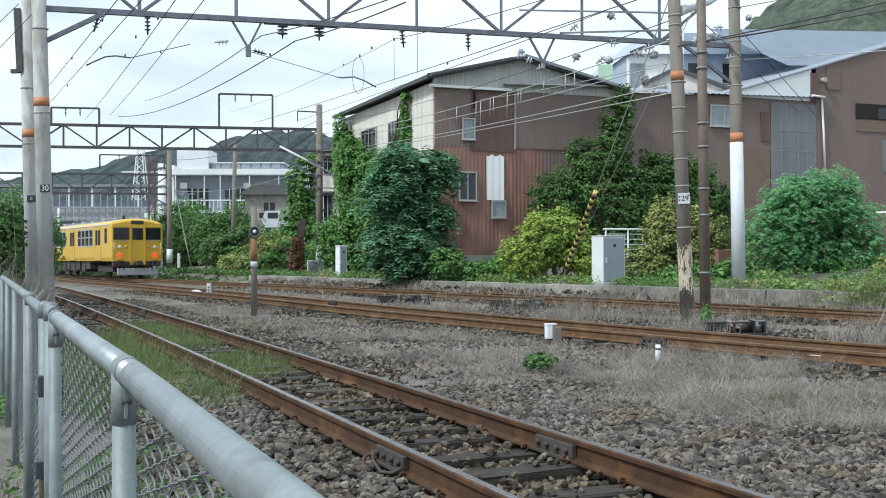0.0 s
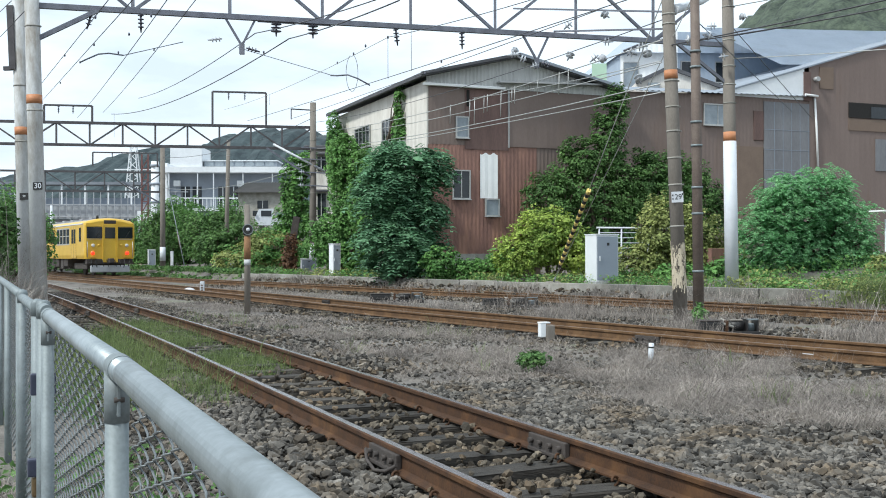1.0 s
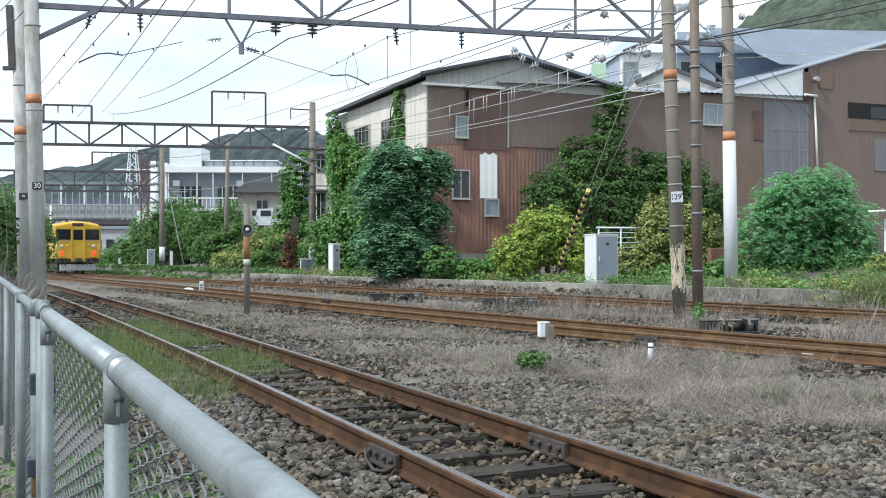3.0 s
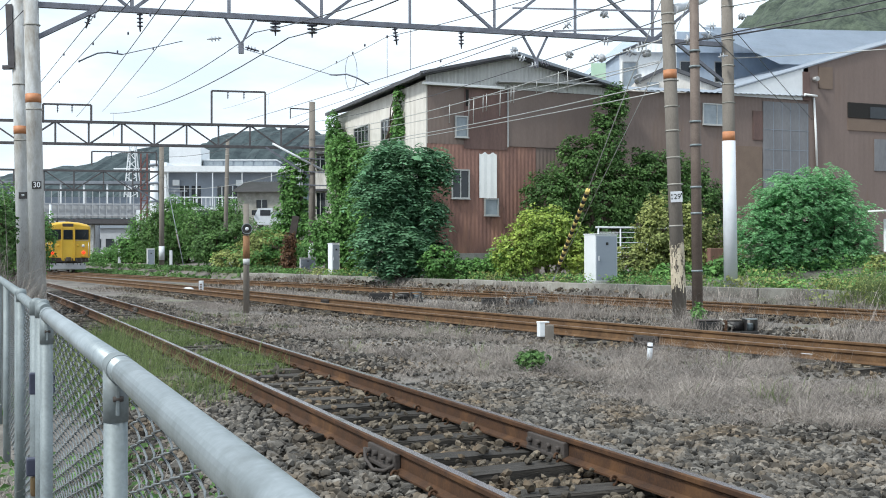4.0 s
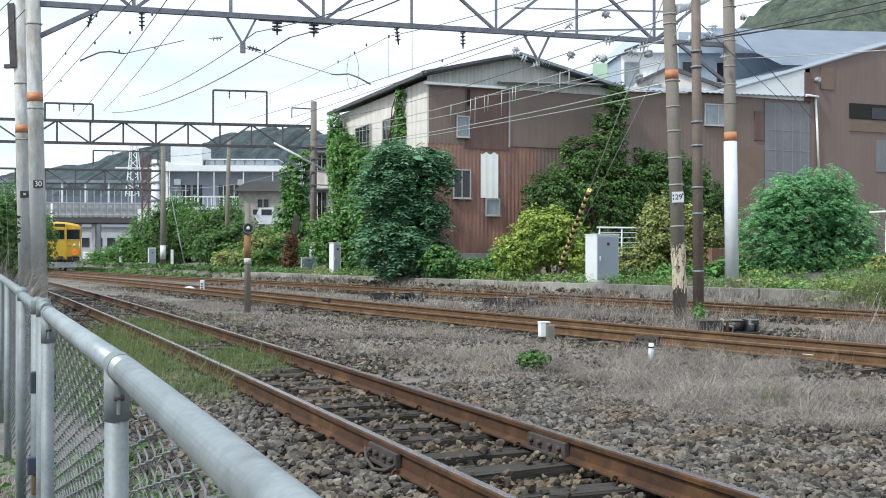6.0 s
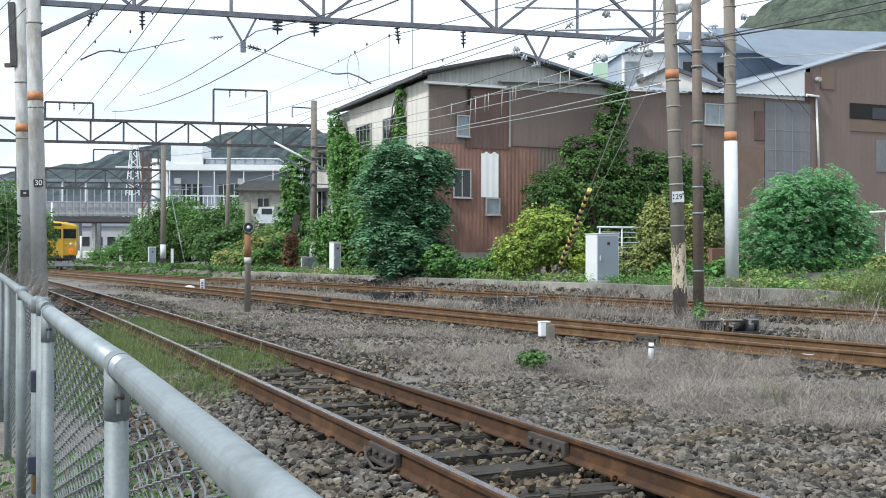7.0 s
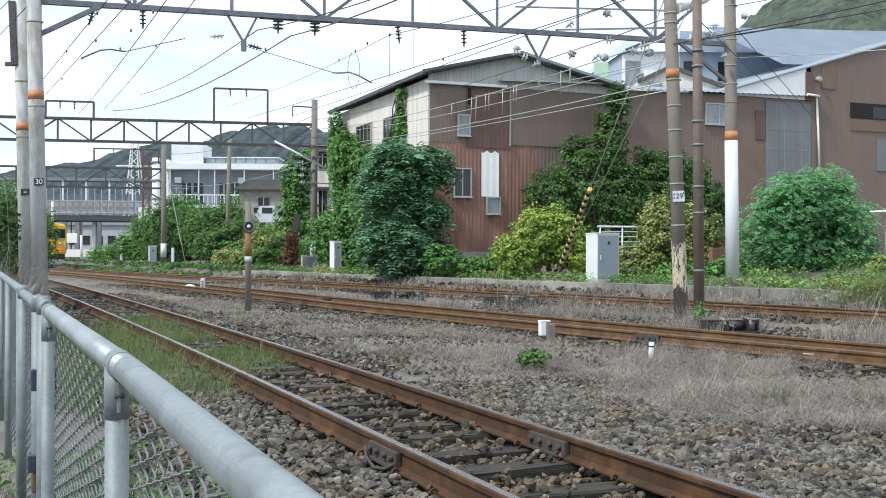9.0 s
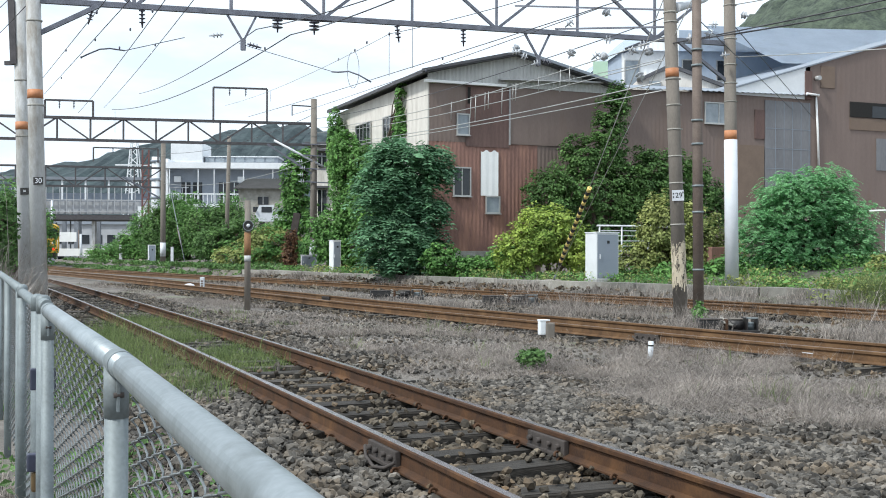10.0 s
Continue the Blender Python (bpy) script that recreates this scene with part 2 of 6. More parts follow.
M_redpaint = mat("red_tower_paint", (0.15, 0.06, 0.055), (0.10, 0.045, 0.042), 0.6, bump=0)
M_blueplastic = mat("dark_blue_box", (0.05, 0.055, 0.09), (0.03, 0.035, 0.06), 0.5, bump=0)
M_brass = mat("worn_brass", (0.28, 0.20, 0.10), (0.16, 0.11, 0.06), 0.5, 0.7, bump=0.05)

# ---------------------------------------------------------------- building blocks


def part(name, bm, material, parent=None, label=""):
    """Links a bmesh as one mesh object, under a thing or part if one is given."""
    me = bpy.data.meshes.new(name)
    bm.to_mesh(me)
    bm.free()
    for m in material if isinstance(material, (list, tuple)) else (material,):
        me.materials.append(m)
    ob = new(name, me)
    if parent is not None:
        ob.parent = parent
    return tagged(ob, label)


def again(ob, parent, m=None):
    """One more piece on the same mesh, under parent."""
    o = new(ob.name.split(".")[0], ob.data)
    o.parent = parent
    if m is not None:
        o.matrix_basis = m
    return o


def thing(name, m, label, category, group="", kind=""):
    """An Empty at a thing's base, to hold its parts."""
    ob = new(name)
    ob.empty_display_size = 0.2
    ob.matrix_basis = m
    return tagged(ob, label, category, group, kind)


def raw(name, verts, faces, material, parent=None, smooth=False):
    me = bpy.data.meshes.new(name)
    me.from_pydata([tuple(map(float, v)) for v in verts], [], [tuple(map(int, f)) for f in faces])
    if smooth:
        me.polygons.foreach_set("use_smooth", [True] * len(me.polygons))
    for m in material if isinstance(material, (list, tuple)) else (material,):
        me.materials.append(m)
    ob = new(name, me)
    if parent is not None:
        ob.parent = parent
    return ob


def box(bm, x0, x1, y0, y1, z0, z1, bevel=0.0, m=None):
    r = bmesh.ops.create_cube(bm, size=1.0, matrix=Matrix.LocRotScale(((x0 + x1) / 2, (y0 + y1) / 2, (z0 + z1) / 2), None, (abs(x1 - x0), abs(y1 - y0), abs(z1 - z0))))
    vs = r["verts"]
    if bevel:
        es = list({e for v in vs for e in v.link_edges})
        rb = bmesh.ops.bevel(bm, geom=es, offset=bevel, segments=2, affect="EDGES", profile=0.6)
        vs = list({v for f in rb["faces"] for v in f.verts} | {v for v in vs if v.is_valid})
    if m is not None:
        bmesh.ops.transform(bm, matrix=m, verts=[v for v in vs if v.is_valid])
    return bm


def boxed(*a, **k):
    return box(bmesh.new(), *a, **k)


def rod(bm, p0, p1, r0, r1=None, n=10, cap=True):
    """A round bar from p0 to p1, tapering from r0 to r1."""
    p0, p1 = Vector(p0), Vector(p1)
    r1 = r0 if r1 is None else r1
    q = (p1 - p0).to_track_quat("Z", "Y")
    rings = []
    for p, r in ((p0, r0), (p1, r1)):
        rings.append([bm.verts.new(p + q @ Vector((r * math.cos(k * math.tau / n), r * math.sin(k * math.tau / n), 0))) for k in range(n)])
    for k in range(n):
        f = bm.faces.new((rings[0][k], rings[0][(k + 1) % n], rings[1][(k + 1) % n], rings[1][k]))
        f.smooth = True
    if cap:
        bm.faces.new(rings[0][::-1])
        bm.faces.new(rings[1])
    return bm


def rodded(*a, **k):
    return rod(bmesh.new(), *a, **k)


def tube(bm, pts, r, n=6):
    """A round bar along a line of points."""
    pts = [Vector(p) for p in pts]
    rings = []
    for i, p in enumerate(pts):
        d = (pts[min(i + 1, len(pts) - 1)] - pts[max(i - 1, 0)]).normalized()
        q = d.to_track_quat("Z", "Y")
        rings.append([bm.verts.new(p + q @ Vector((r * math.cos(k * math.tau / n), r * math.sin(k * math.tau / n), 0))) for k in range(n)])
    for a, b in zip(rings, rings[1:]):
        for k in range(n):
            f = bm.faces.new((a[k], a[(k + 1) % n], b[(k + 1) % n], b[k]))
            f.smooth = True
    bm.faces.new(rings[0][::-1])
    bm.faces.new(rings[-1])
    return bm


def tubed(*a, **k):
    return tube(bmesh.new(), *a, **k)


def lathe(bm, prof, n=14, m=None):
    """A turned body: prof is a list of (radius, height)."""
    rings = []
    for r, z in prof:
        rings.append([bm.verts.new((r * math.cos(k * math.tau / n), r * math.sin(k * math.tau / n), z)) for k in range(n)])
    for a, b in zip(rings, rings[1:]):
        for k in range(n):
            f = bm.faces.new((a[k], a[(k + 1) % n], b[(k + 1) % n], b[k]))
            f.smooth = True
    bm.faces.new(rings[0][::-1])
    bm.faces.new(rings[-1])
    if m is not None:
        bmesh.ops.transform(bm, matrix=m, verts=[v for r in rings for v in r])
    return bm


def spline(pts, step=0.5):
    """A smooth line through points of the plan, sampled about every step metres."""
    p = [np.array(q, float) for q in pts]
    p = [2 * p[0] - p[1]] + p + [2 * p[-1] - p[-2]]
    out = []
    for a, b, c, d in zip(p, p[1:], p[2:], p[3:]):
        k = max(2, int(np.linalg.norm(c - b) / step))
        for i in range(k):
            s = i / k
            out.append(0.5 * ((2 * b) + (c - a) * s + (2 * a - 5 * b + 4 * c - d) * s * s + (3 * b - a - 3 * c + d) * s ** 3))
    out.append(p[-2])
    return np.array(out)


def normals2(line):
    """Right-hand normals along a line of the plan that runs away from the camera."""
    d = np.gradient(line, axis=0)
    d /= np.linalg.norm(d, axis=1)[:, None]
    return np.stack([d[:, 1], -d[:, 0]], 1), d


# the plan: tracks and kerb, as lines that run away from the camera
TRACK_N = spline([(3.155 - 0.4215 * y - 0.00071 * y * y, y) for y in (-4, 0, 4, 8, 12, 16, 20, 25, 30, 36, 44, 54, 66)])
TRACK_M = spline([(21.6, 0), (17.5, 4), (14.296 - 0.7149 * 8 + 0.00276 * 64, 8), (6.12, 12.3), (3.96, 15.5), (0.98, 20.3), (-1.85, 25.1), (-4.67, 30.4), (-7.9, 36.2),
                  (-10.9, 41.5), (-15.8, 50), (-23.2, 62), (-31.6, 75.5), (-40, 89), (-52, 109), (-66, 135), (-86, 172)])
TRACK_T = spline([(21, 2), (14.6, 12), (9.6, 20.2), (6.9, 24.6), (1.2, 33.2), (-4.6, 41.6), (-9.9, 48.4), (-13.8, 54), (-16.95, 58.6), (-20.0, 63.1), (-24.2, 69.7), (-28, 76.4), (-31.8, 83.6), (-37, 93.5), (-45, 109), (-58, 135), (-78, 172), (-100, 212)])
KERB = spline([(21, 6), (15, 16), (11.4, 21.6), (8.5, 26.3), (6.85, 28.5), (3.55, 32.2), (0.3, 36.9), (-4.1, 43.2), (-9.4, 51)])


def kerb_x(y):
    return np.interp(y, KERB[:, 1], KERB[:, 0]) - np.maximum(0, y - 51) * 0.52


def ground_z(x, y):
    """The height of the ground in the plan."""
    s = (x - kerb_x(y)) * 0.8
    rise = np.clip((s - 0.25) / 0.1, 0, 1) * 0.42 + np.clip((s - 2.2) / 6, 0, 1) * 0.75
    rise = rise + np.clip((s + 1.15) / 0.8, 0, 1) * np.clip((0.3 - s) / 0.05, 0, 1) * 0.29 * (y < 51)
    bank = np.clip((-1.6 - 0.44 * y - x - 1.2) / 3.5, 0, 1) * np.clip((y - 9) / 6, 0, 1) * 0.9
    return np.where(y < 130, rise + bank, 0.42 * (x > -40))

# ---------------------------------------------------------------- ground
def build_ground():
    def steps(lo, hi, fine, far):
        a = list(np.arange(lo, hi + 1e-6, fine))
        d, q = fine, hi
        while q < far:
            d *= 1.35
            q += d
            a.append(q)
        d, q = fine, lo
        while q > -far:
            d *= 1.35
            q -= d
            a.insert(0, q)
        return np.array(a)
    xs, ys = steps(-22, 24, 0.4, 2600), steps(-3, 62, 0.4, 2600)
    gx, gy = np.meshgrid(xs, ys)
    gz = ground_z(gx, gy)
    near = (np.abs(gx) < 40) & (gy < 110) & (gy > -20)
    rough = np.array([noise.noise((x * 0.9, y * 0.9, 0)) * 0.035 + noise.noise((x * 2.7, y * 2.7, 3)) * 0.018 for x, y in zip(gx.ravel(), gy.ravel())]).reshape(gx.shape)
    gz = gz + np.where(near, rough, 0) - 0.085
    n, m = gx.shape
    verts = np.stack([gx.ravel(), gy.ravel(), gz.ravel()], 1)
    idx = np.arange(n * m).reshape(n, m)
    faces = np.stack([idx[:-1, :-1].ravel(), idx[:-1, 1:].ravel(), idx[1:, 1:].ravel(), idx[1:, :-1].ravel()], 1)
    tagged(raw("ground", verts, faces, M_ground, smooth=True), "dry brown railway ground with gravel and straw", "ground", kind="structure")


build_ground()

# ---------------------------------------------------------------- tracks
RAIL = [(-0.061, 0.0), (0.061, 0.0), (0.061, 0.012), (0.012, 0.03), (0.0085, 0.105), (0.031, 0.118), (0.0325, 0.143), (0.025, 0.152),
        (-0.025, 0.152), (-0.0325, 0.143), (-0.031, 0.118), (-0.0085, 0.105), (-0.012, 0.03), (-0.061, 0.012)]


def rail_bm(line, offset, z):
    nr, _ = normals2(line)
    bm = bmesh.new()
    rings = []
    for p, n in zip(line, nr):
        rings.append([bm.verts.new((p[0] + n[0] * (offset + a), p[1] + n[1] * (offset + a), z + h)) for a, h in RAIL])
    k = len(RAIL)
    for a, b in zip(rings, rings[1:]):
        for i in range(k):
            f = bm.faces.new((a[i], b[i], b[(i + 1) % k], a[(i + 1) % k]))
            f.material_index = 1 if i in (7,) else 0
    bm.faces.new(rings[0])
    bm.faces.new(rings[-1][::-1])
    return bm


def at_arc(line, s):
    seg = np.r_[0, np.cumsum(np.linalg.norm(np.diff(line, axis=0), axis=1))]
    x, y = np.interp(s, seg, line[:, 0]), np.interp(s, seg, line[:, 1])
    x2, y2 = np.interp(s + 0.2, seg, line[:, 0]), np.interp(s + 0.2, seg, line[:, 1])
    return x, y, math.degrees(math.atan2(y2 - y, x2 - x)) - 90


def arc_at_y(line, y):
    seg = np.r_[0, np.cumsum(np.linalg.norm(np.diff(line, axis=0), axis=1))]
    return float(np.interp(y, line[:, 1], seg))


def sleeper_mesh(seed):
    rnd = random.Random(seed)
    bm = boxed(-1.03, 1.03, -0.105, 0.105, -0.13, 0.006, bevel=0.012)
    for v in bm.verts:
        v.co += Vector((rnd.uniform(-0.012, 0.012), rnd.uniform(-0.008, 0.008), rnd.uniform(-0.008, 0.003)))
    return bm


def build_track(label, line, y0, y1, sleepers, gap, joints=(), clips=False, steel=None):
    t = thing("railway_track", Matrix(), label, "railway track")
    use = line[(line[:, 1] > y0 - 1) & (line[:, 1] < y1)]
    for off in (-0.566, 0.566):
        part("rail", rail_bm(use, off, 0.008), steel or (M_rust, M_railtop), t, "rusty steel rail with a worn bright head")
    shapes = [part("sleeper", sleeper_mesh(i), M_sleeper, t) for i in range(5)] if sleepers else []
    rnd = random.Random(5)
    s, s1, k = arc_at_y(line, sleepers[0]) if sleepers else 0, arc_at_y(line, sleepers[1]) if sleepers else 0, 0
    clip_mesh = None
    while s < s1:
        x, y, a = at_arc(line, s)
        m = pose(x, y, rnd.uniform(-0.022, -0.002), rnd.uniform(-1.2, 1.2), rnd.uniform(-0.6, 0.6), a + rnd.uniform(-2.5, 2.5))
        if k < 5:
            shapes[k].matrix_basis = m
        else:
            again(shapes[k % 5], t, m)
        if clips and y < 16:
            for off in (-0.566, 0.566):
                for side in (-1, 1):
                    pts = [(off + side * (0.085 + 0.03 * math.cos(q)), 0.05 * math.sin(q * 0.5 + 0.3) - 0.02, 0.03 + 0.022 * math.sin(q)) for q in np.linspace(0, 5.2, 9)]
                    if clip_mesh is None:
                        clip_mesh = {}
                    if (off, side) not in clip_mesh:
                        clip_mesh[off, side] = part("rail_clip", tubed(pts, 0.009, n=5), M_rust, t)
                        clip_mesh[off, side].matrix_basis = m
                    else:
                        again(clip_mesh[off, side], t, m)
        k += 1
        s += gap * (1 + rnd.uniform(-0.06, 0.06))
    for jy, off in joints:
        x, y, a = at_arc(line, arc_at_y(line, jy))
        for side in (-1, 1):
            bm = boxed(off + side * 0.012, off + side * 0.052, -0.25, 0.25, 0.02, 0.122, bevel=0.008)
            box(bm, off + side * 0.05, off + side * 0.075, -0.22, 0.22, 0.012, 0.035, bevel=0.005)
            for by in (-0.19, -0.07, 0.07, 0.19):
                rod(bm, (off + side * 0.04, by, 0.078), (off + side * 0.082, by, 0.078), 0.019, n=6)
            part("fishplate", bm, M_traindark, t, "dark bolted fishplate").matrix_basis = pose(x, y, 0, 0, 0, a)
        if off > 0:
            continue
        bond = [(off - 0.07, -0.3, 0.07), (off - 0.10, -0.2, 0.02), (off - 0.12, -0.05, 0.0), (off - 0.10, 0.15, 0.03), (off - 0.06, 0.28, 0.075)]
        part("bond_cable", tubed(bond, 0.012), M_traindark, t, "drooping rail bond cable").matrix_basis = pose(x, y, 0, 0, 0, a)
    return t


build_track("rusty siding rails on old timber sleepers in gravel", TRACK_N, -3, 64, (-2.5, 40), 0.62,
            joints=((6.98, -0.566), (6.92, 0.566), (23.6, -0.566), (24.2, 0.566)), clips=True)
build_track("rusty running line half buried in dry grass", TRACK_M, 2, 105, (8, 44), 0.66, joints=((16.2, -0.566), (28.4, 0.566)), steel=(M_ochre, M_railtop_dull))
build_track("rusty line beside the low concrete platform edge", TRACK_T, 3, 107, (14, 48), 0.66, steel=(M_ochre, M_railtop_dull))


# loose ballast stones, one heap of uncounted pieces
def stones(name, n, place, size, label, seed, material=None, lift=0.0, chips=False):
    rng = np.random.default_rng(seed)
    if chips:
        base = np.array([(a, b, c) for a in (-1, 0, 1) for b in (-1, 0, 1) for c in (-1, 0, 1) if abs(a) + abs(b) + abs(c) == 2], float) * 0.62
    else:
        base = np.array([(a, b, c) for a in (-1, 1) for b in (-1, 1) for c in (-1, 1)], float) * 0.5
    shape = bmesh.new()
    for q in base:
        shape.verts.new(q)
    bmesh.ops.convex_hull(shape, input=shape.verts)
    shape.verts.index_update()
    tris = np.array([[q.index for q in f.verts] for f in shape.faces])
    shape.free()
    corners = len(base)
    xy = place(rng, n)
    n = len(xy)
    v = base[None] + rng.uniform(-0.2, 0.2, (n, corners, 3))
    sc = size * rng.lognormal(0, 0.26, (n, 1, 1)) * np.array([1.25, 0.95, 0.75])
    v = v * sc
    yaw, tip, tilt = rng.uniform(0, math.tau, n), rng.normal(0, 0.75, n), rng.normal(0, 0.75, n)
    w, a, b, c = (np.cos(yaw / 2), tip / 2 * np.cos(yaw / 2), tilt / 2 * np.cos(yaw / 2), np.sin(yaw / 2))
    k = np.sqrt(w * w + a * a + b * b + c * c)
    w, a, b, c = w / k, a / k, b / k, c / k
    rot = np.stack([1 - 2 * (b * b + c * c), 2 * (a * b - c * w), 2 * (a * c + b * w), 2 * (a * b + c * w), 1 - 2 * (a * a + c * c), 2 * (b * c - a * w),
                    2 * (a * c - b * w), 2 * (b * c + a * w), 1 - 2 * (a * a + b * b)], 1).reshape(n, 3, 3)
    v = np.einsum("nij,nkj->nki", rot, v)
    z = ground_z(xy[:, 0], xy[:, 1]) + rng.uniform(-0.085, -0.085 + size * 1.7, n) + lift
    v += np.stack([xy[:, 0], xy[:, 1], z], 1)[:, None]
    f = (tris[None] + corners * np.arange(n)[:, None, None]).reshape(-1, 3)
    me = bpy.data.meshes.new(name)
    me.vertices.add(n * corners)
    me.vertices.foreach_set("co", v.ravel())
    me.loops.add(len(f) * 3)
    me.loops.foreach_set("vertex_index", f.ravel().astype(np.int32))
    me.polygons.add(len(f))
    me.polygons.foreach_set("loop_start", np.arange(len(f), dtype=np.int32) * 3)
    me.polygons.foreach_set("use_smooth", np.zeros(len(f), dtype=bool))
    me.update(calc_edges=True)
    me.materials.append(material or M_stone)
    tagged(new(name, me), label, "gravel", kind="stuff")


def near_track(line, y0, y1, w0, w1):
    def place(rng, n):
        s = rng.uniform(arc_at_y(line, y0), arc_at_y(line, y1), n)
        seg = np.r_[0, np.cumsum(np.linalg.norm(np.diff(line, axis=0), axis=1))]
        nr, _ = normals2(line)
        off = rng.uniform(w0, w1, n)
        x = np.interp(s, seg, line[:, 0]) + off * np.interp(s, seg, nr[:, 0])
        y = np.interp(s, seg, line[:, 1]) + off * np.interp(s, seg, nr[:, 1])
        keep = np.ones(n, bool)
        for r in (-0.566, 0.566):
            keep &= np.abs(off - r) > 0.055
        return np.stack([x, y], 1)[keep]
    return place


stones("ballast", 8200, near_track(TRACK_N, 3.9, 12, -2.0, -0.66), 0.030, "grey and tan ballast stones beside the siding", 1, lift=0.045, chips=True)
stones("ballast", 17000, near_track(TRACK_N, 3.9, 10.5, 0.66, 2.5), 0.029, "grey and tan ballast stones beside the siding", 8, lift=0.03, chips=True)
stones("ballast", 7500, near_track(TRACK_N, 3.9, 12, -0.75, 0.75), 0.029, "rust-stained ballast stones between the siding rails", 9, M_stone_rust, lift=-0.01, chips=True)
stones("ballast", 380, near_track(TRACK_N, 3.9, 12, -0.72, 0.72), 0.030, "loose stones strewn on the sleepers", 19, M_stone_rust, lift=0.075, chips=True)
stones("ballast", 7500, near_track(TRACK_N, -2.8, 3.9, -1.9, 2.4), 0.042, "grey and tan ballast stones beside the path", 7)
stones("ballast", 9000, near_track(TRACK_N, 12, 34, -1.9, 2.0), 0.042, "grey and tan ballast stones along the siding", 2)
stones("ballast", 7500, near_track(TRACK_M, 9, 44, -1.5, 1.4), 0.045, "rust-tinted ballast stones under the running line", 3, M_stone_rust)
stones("ballast", 3500, near_track(TRACK_T, 18, 48, -1.6, 1.5), 0.06, "rust-tinted ballast stones by the platform edge", 4, M_stone_rust)
stones("gravel", 3000, near_track(TRACK_M, 12, 27, 1.3, 4.3), 0.04, "gravel between the running lines", 8)
stones("gravel", 6000, near_track(TRACK_M, 10, 26, -6.0, -1.4), 0.028, "fine gravel strewn among the dry grass", 6)
stones("ballast", 6000, near_track(TRACK_N, 4.5, 12, 2.4, 5.0), 0.028, "loose gravel thinning into dry stubble", 5)

# low concrete platform edge, in blocks
def build_kerb():
    k = thing("platform_edge", Matrix(), "low weathered concrete platform edge along the line", "platform edge", kind="structure")
    s, end = arc_at_y(KERB, 17), arc_at_y(KERB, 50.5)
    bm = boxed(0.0, 0.32, 0.02, 1.98, -0.1, 0.45, bevel=0.015)
    first = part("concrete_block", bm, M_concrete_lt, k)
    i = 0
    while s < end:
        x, y, a = at_arc(KERB, s)
        m = pose(x, y, random.uniform(-0.015, 0.015), 0, 0, a + random.uniform(-0.4, 0.4))
        if i == 0:
            first.matrix_basis = m
        else:
            again(first, k, m)
        i += 1
        s += 2.0


build_kerb()

# ---------------------------------------------------------------- poles and portals
def strut(bm, a, b, w):
    """A square bar between two points."""
    a, b = Vector(a), Vector(b)
    q = (b - a).to_track_quat("Z", "Y").to_matrix().to_4x4()
    return box(bm, -w / 2, w / 2, -w / 2, w / 2, 0, (b - a).length, m=Matrix.Translation(a) @ q)


def concrete_pole(base, top, r0, r1, label, bands=(), sleeve=None, rings=(), mast=None):
    """A tapered concrete mast with painted bands, a sleeve and strap rings; base and top are points."""
    b, t = Vector(base), Vector(top)
    h = (t - b).length
    q = Vector((0, 0, 1)).rotation_difference(t - b).to_matrix().to_4x4()
    p = thing("catenary_pole", Matrix.Translation(b) @ q, label, "utility pole")
    part("mast", rodded((0, 0, -0.3), (0, 0, h), r0, r1, n=20), mast or M_concrete, p)

    def rad(z):
        return r0 + (r1 - r0) * z / h
    for z0, z1 in bands:
        part("painted_band", rodded((0, 0, z0), (0, 0, z1), rad(z0) + 0.005, rad(z1) + 0.005, n=20), M_band, p, "faded orange painted band")
    if sleeve:
        part("sleeve", rodded((0, 0, sleeve[0]), (0, 0, sleeve[1]), rad(sleeve[0]) + 0.012, rad(sleeve[1]) + 0.012, n=20), M_polewhite, p, "white painted sleeve")
    for z in rings:
        bm = rodded((0, 0, z - 0.016), (0, 0, z + 0.016), rad(z) + 0.008, n=16)
        box(bm, rad(z), rad(z) + 0.035, -0.02, 0.02, z - 0.016, z + 0.016)
        part("strap", bm, M_concrete_lt, p)
    return p


POLE_L = concrete_pole((-9.1, 24.2, 0), (-9.34, 24.2, 9.6), 0.18, 0.155, "grey concrete catenary pole with orange band behind the fence", bands=((4.75, 4.95),), rings=(6.5, 4.6))
POLE_L2 = concrete_pole((-10.5, 27, 0), (-10.72, 27, 8.6), 0.17, 0.15, "grey concrete catenary pole standing behind another pole", bands=((4.36, 4.56),), rings=(4.2, 5.6))
POLE_A = concrete_pole((4.86, 22, 0), (4.56, 22, 8.0), 0.145, 0.125, "weathered concrete pole with peeling white paint low down", bands=((4.92, 5.1),), rings=(2.75, 3.85, 4.35, 4.88, 6.05, 6.25, 1.9, 3.3), mast=M_concrete_br)
POLE_C = concrete_pole((7.79, 29, 0.4), (7.69, 29, 9.2), 0.172, 0.15, "concrete pole with tall white sleeve and orange band", bands=((3.97, 4.22),), sleeve=(0.0, 3.97), rings=(5.0, 5.5, 6.0, 6.7, 7.6), mast=M_concrete_br)
POLE_BACK = concrete_pole((-6.93, 57, 0.4), (-6.91, 57, 9.4), 0.2, 0.16, "dark concrete catenary pole at the end of a portal", rings=(1.2, 1.5, 7.0, 4.2), mast=M_concrete_br, sleeve=(0.6, 1.5))
POLE_FAR = concrete_pole((-20.4, 78, 0), (-20.4, 78, 9.1), 0.2, 0.17, "distant concrete catenary pole", mast=M_concrete_br, sleeve=(0.9, 1.9), rings=(6.9, 8.2))
POLE_FAR2 = concrete_pole((-14.2, 70, 0.3), (-14.0, 70, 8.8), 0.15, 0.12, "thin distant pole rising from bushes", mast=M_concrete_br, rings=(6, 7.5))
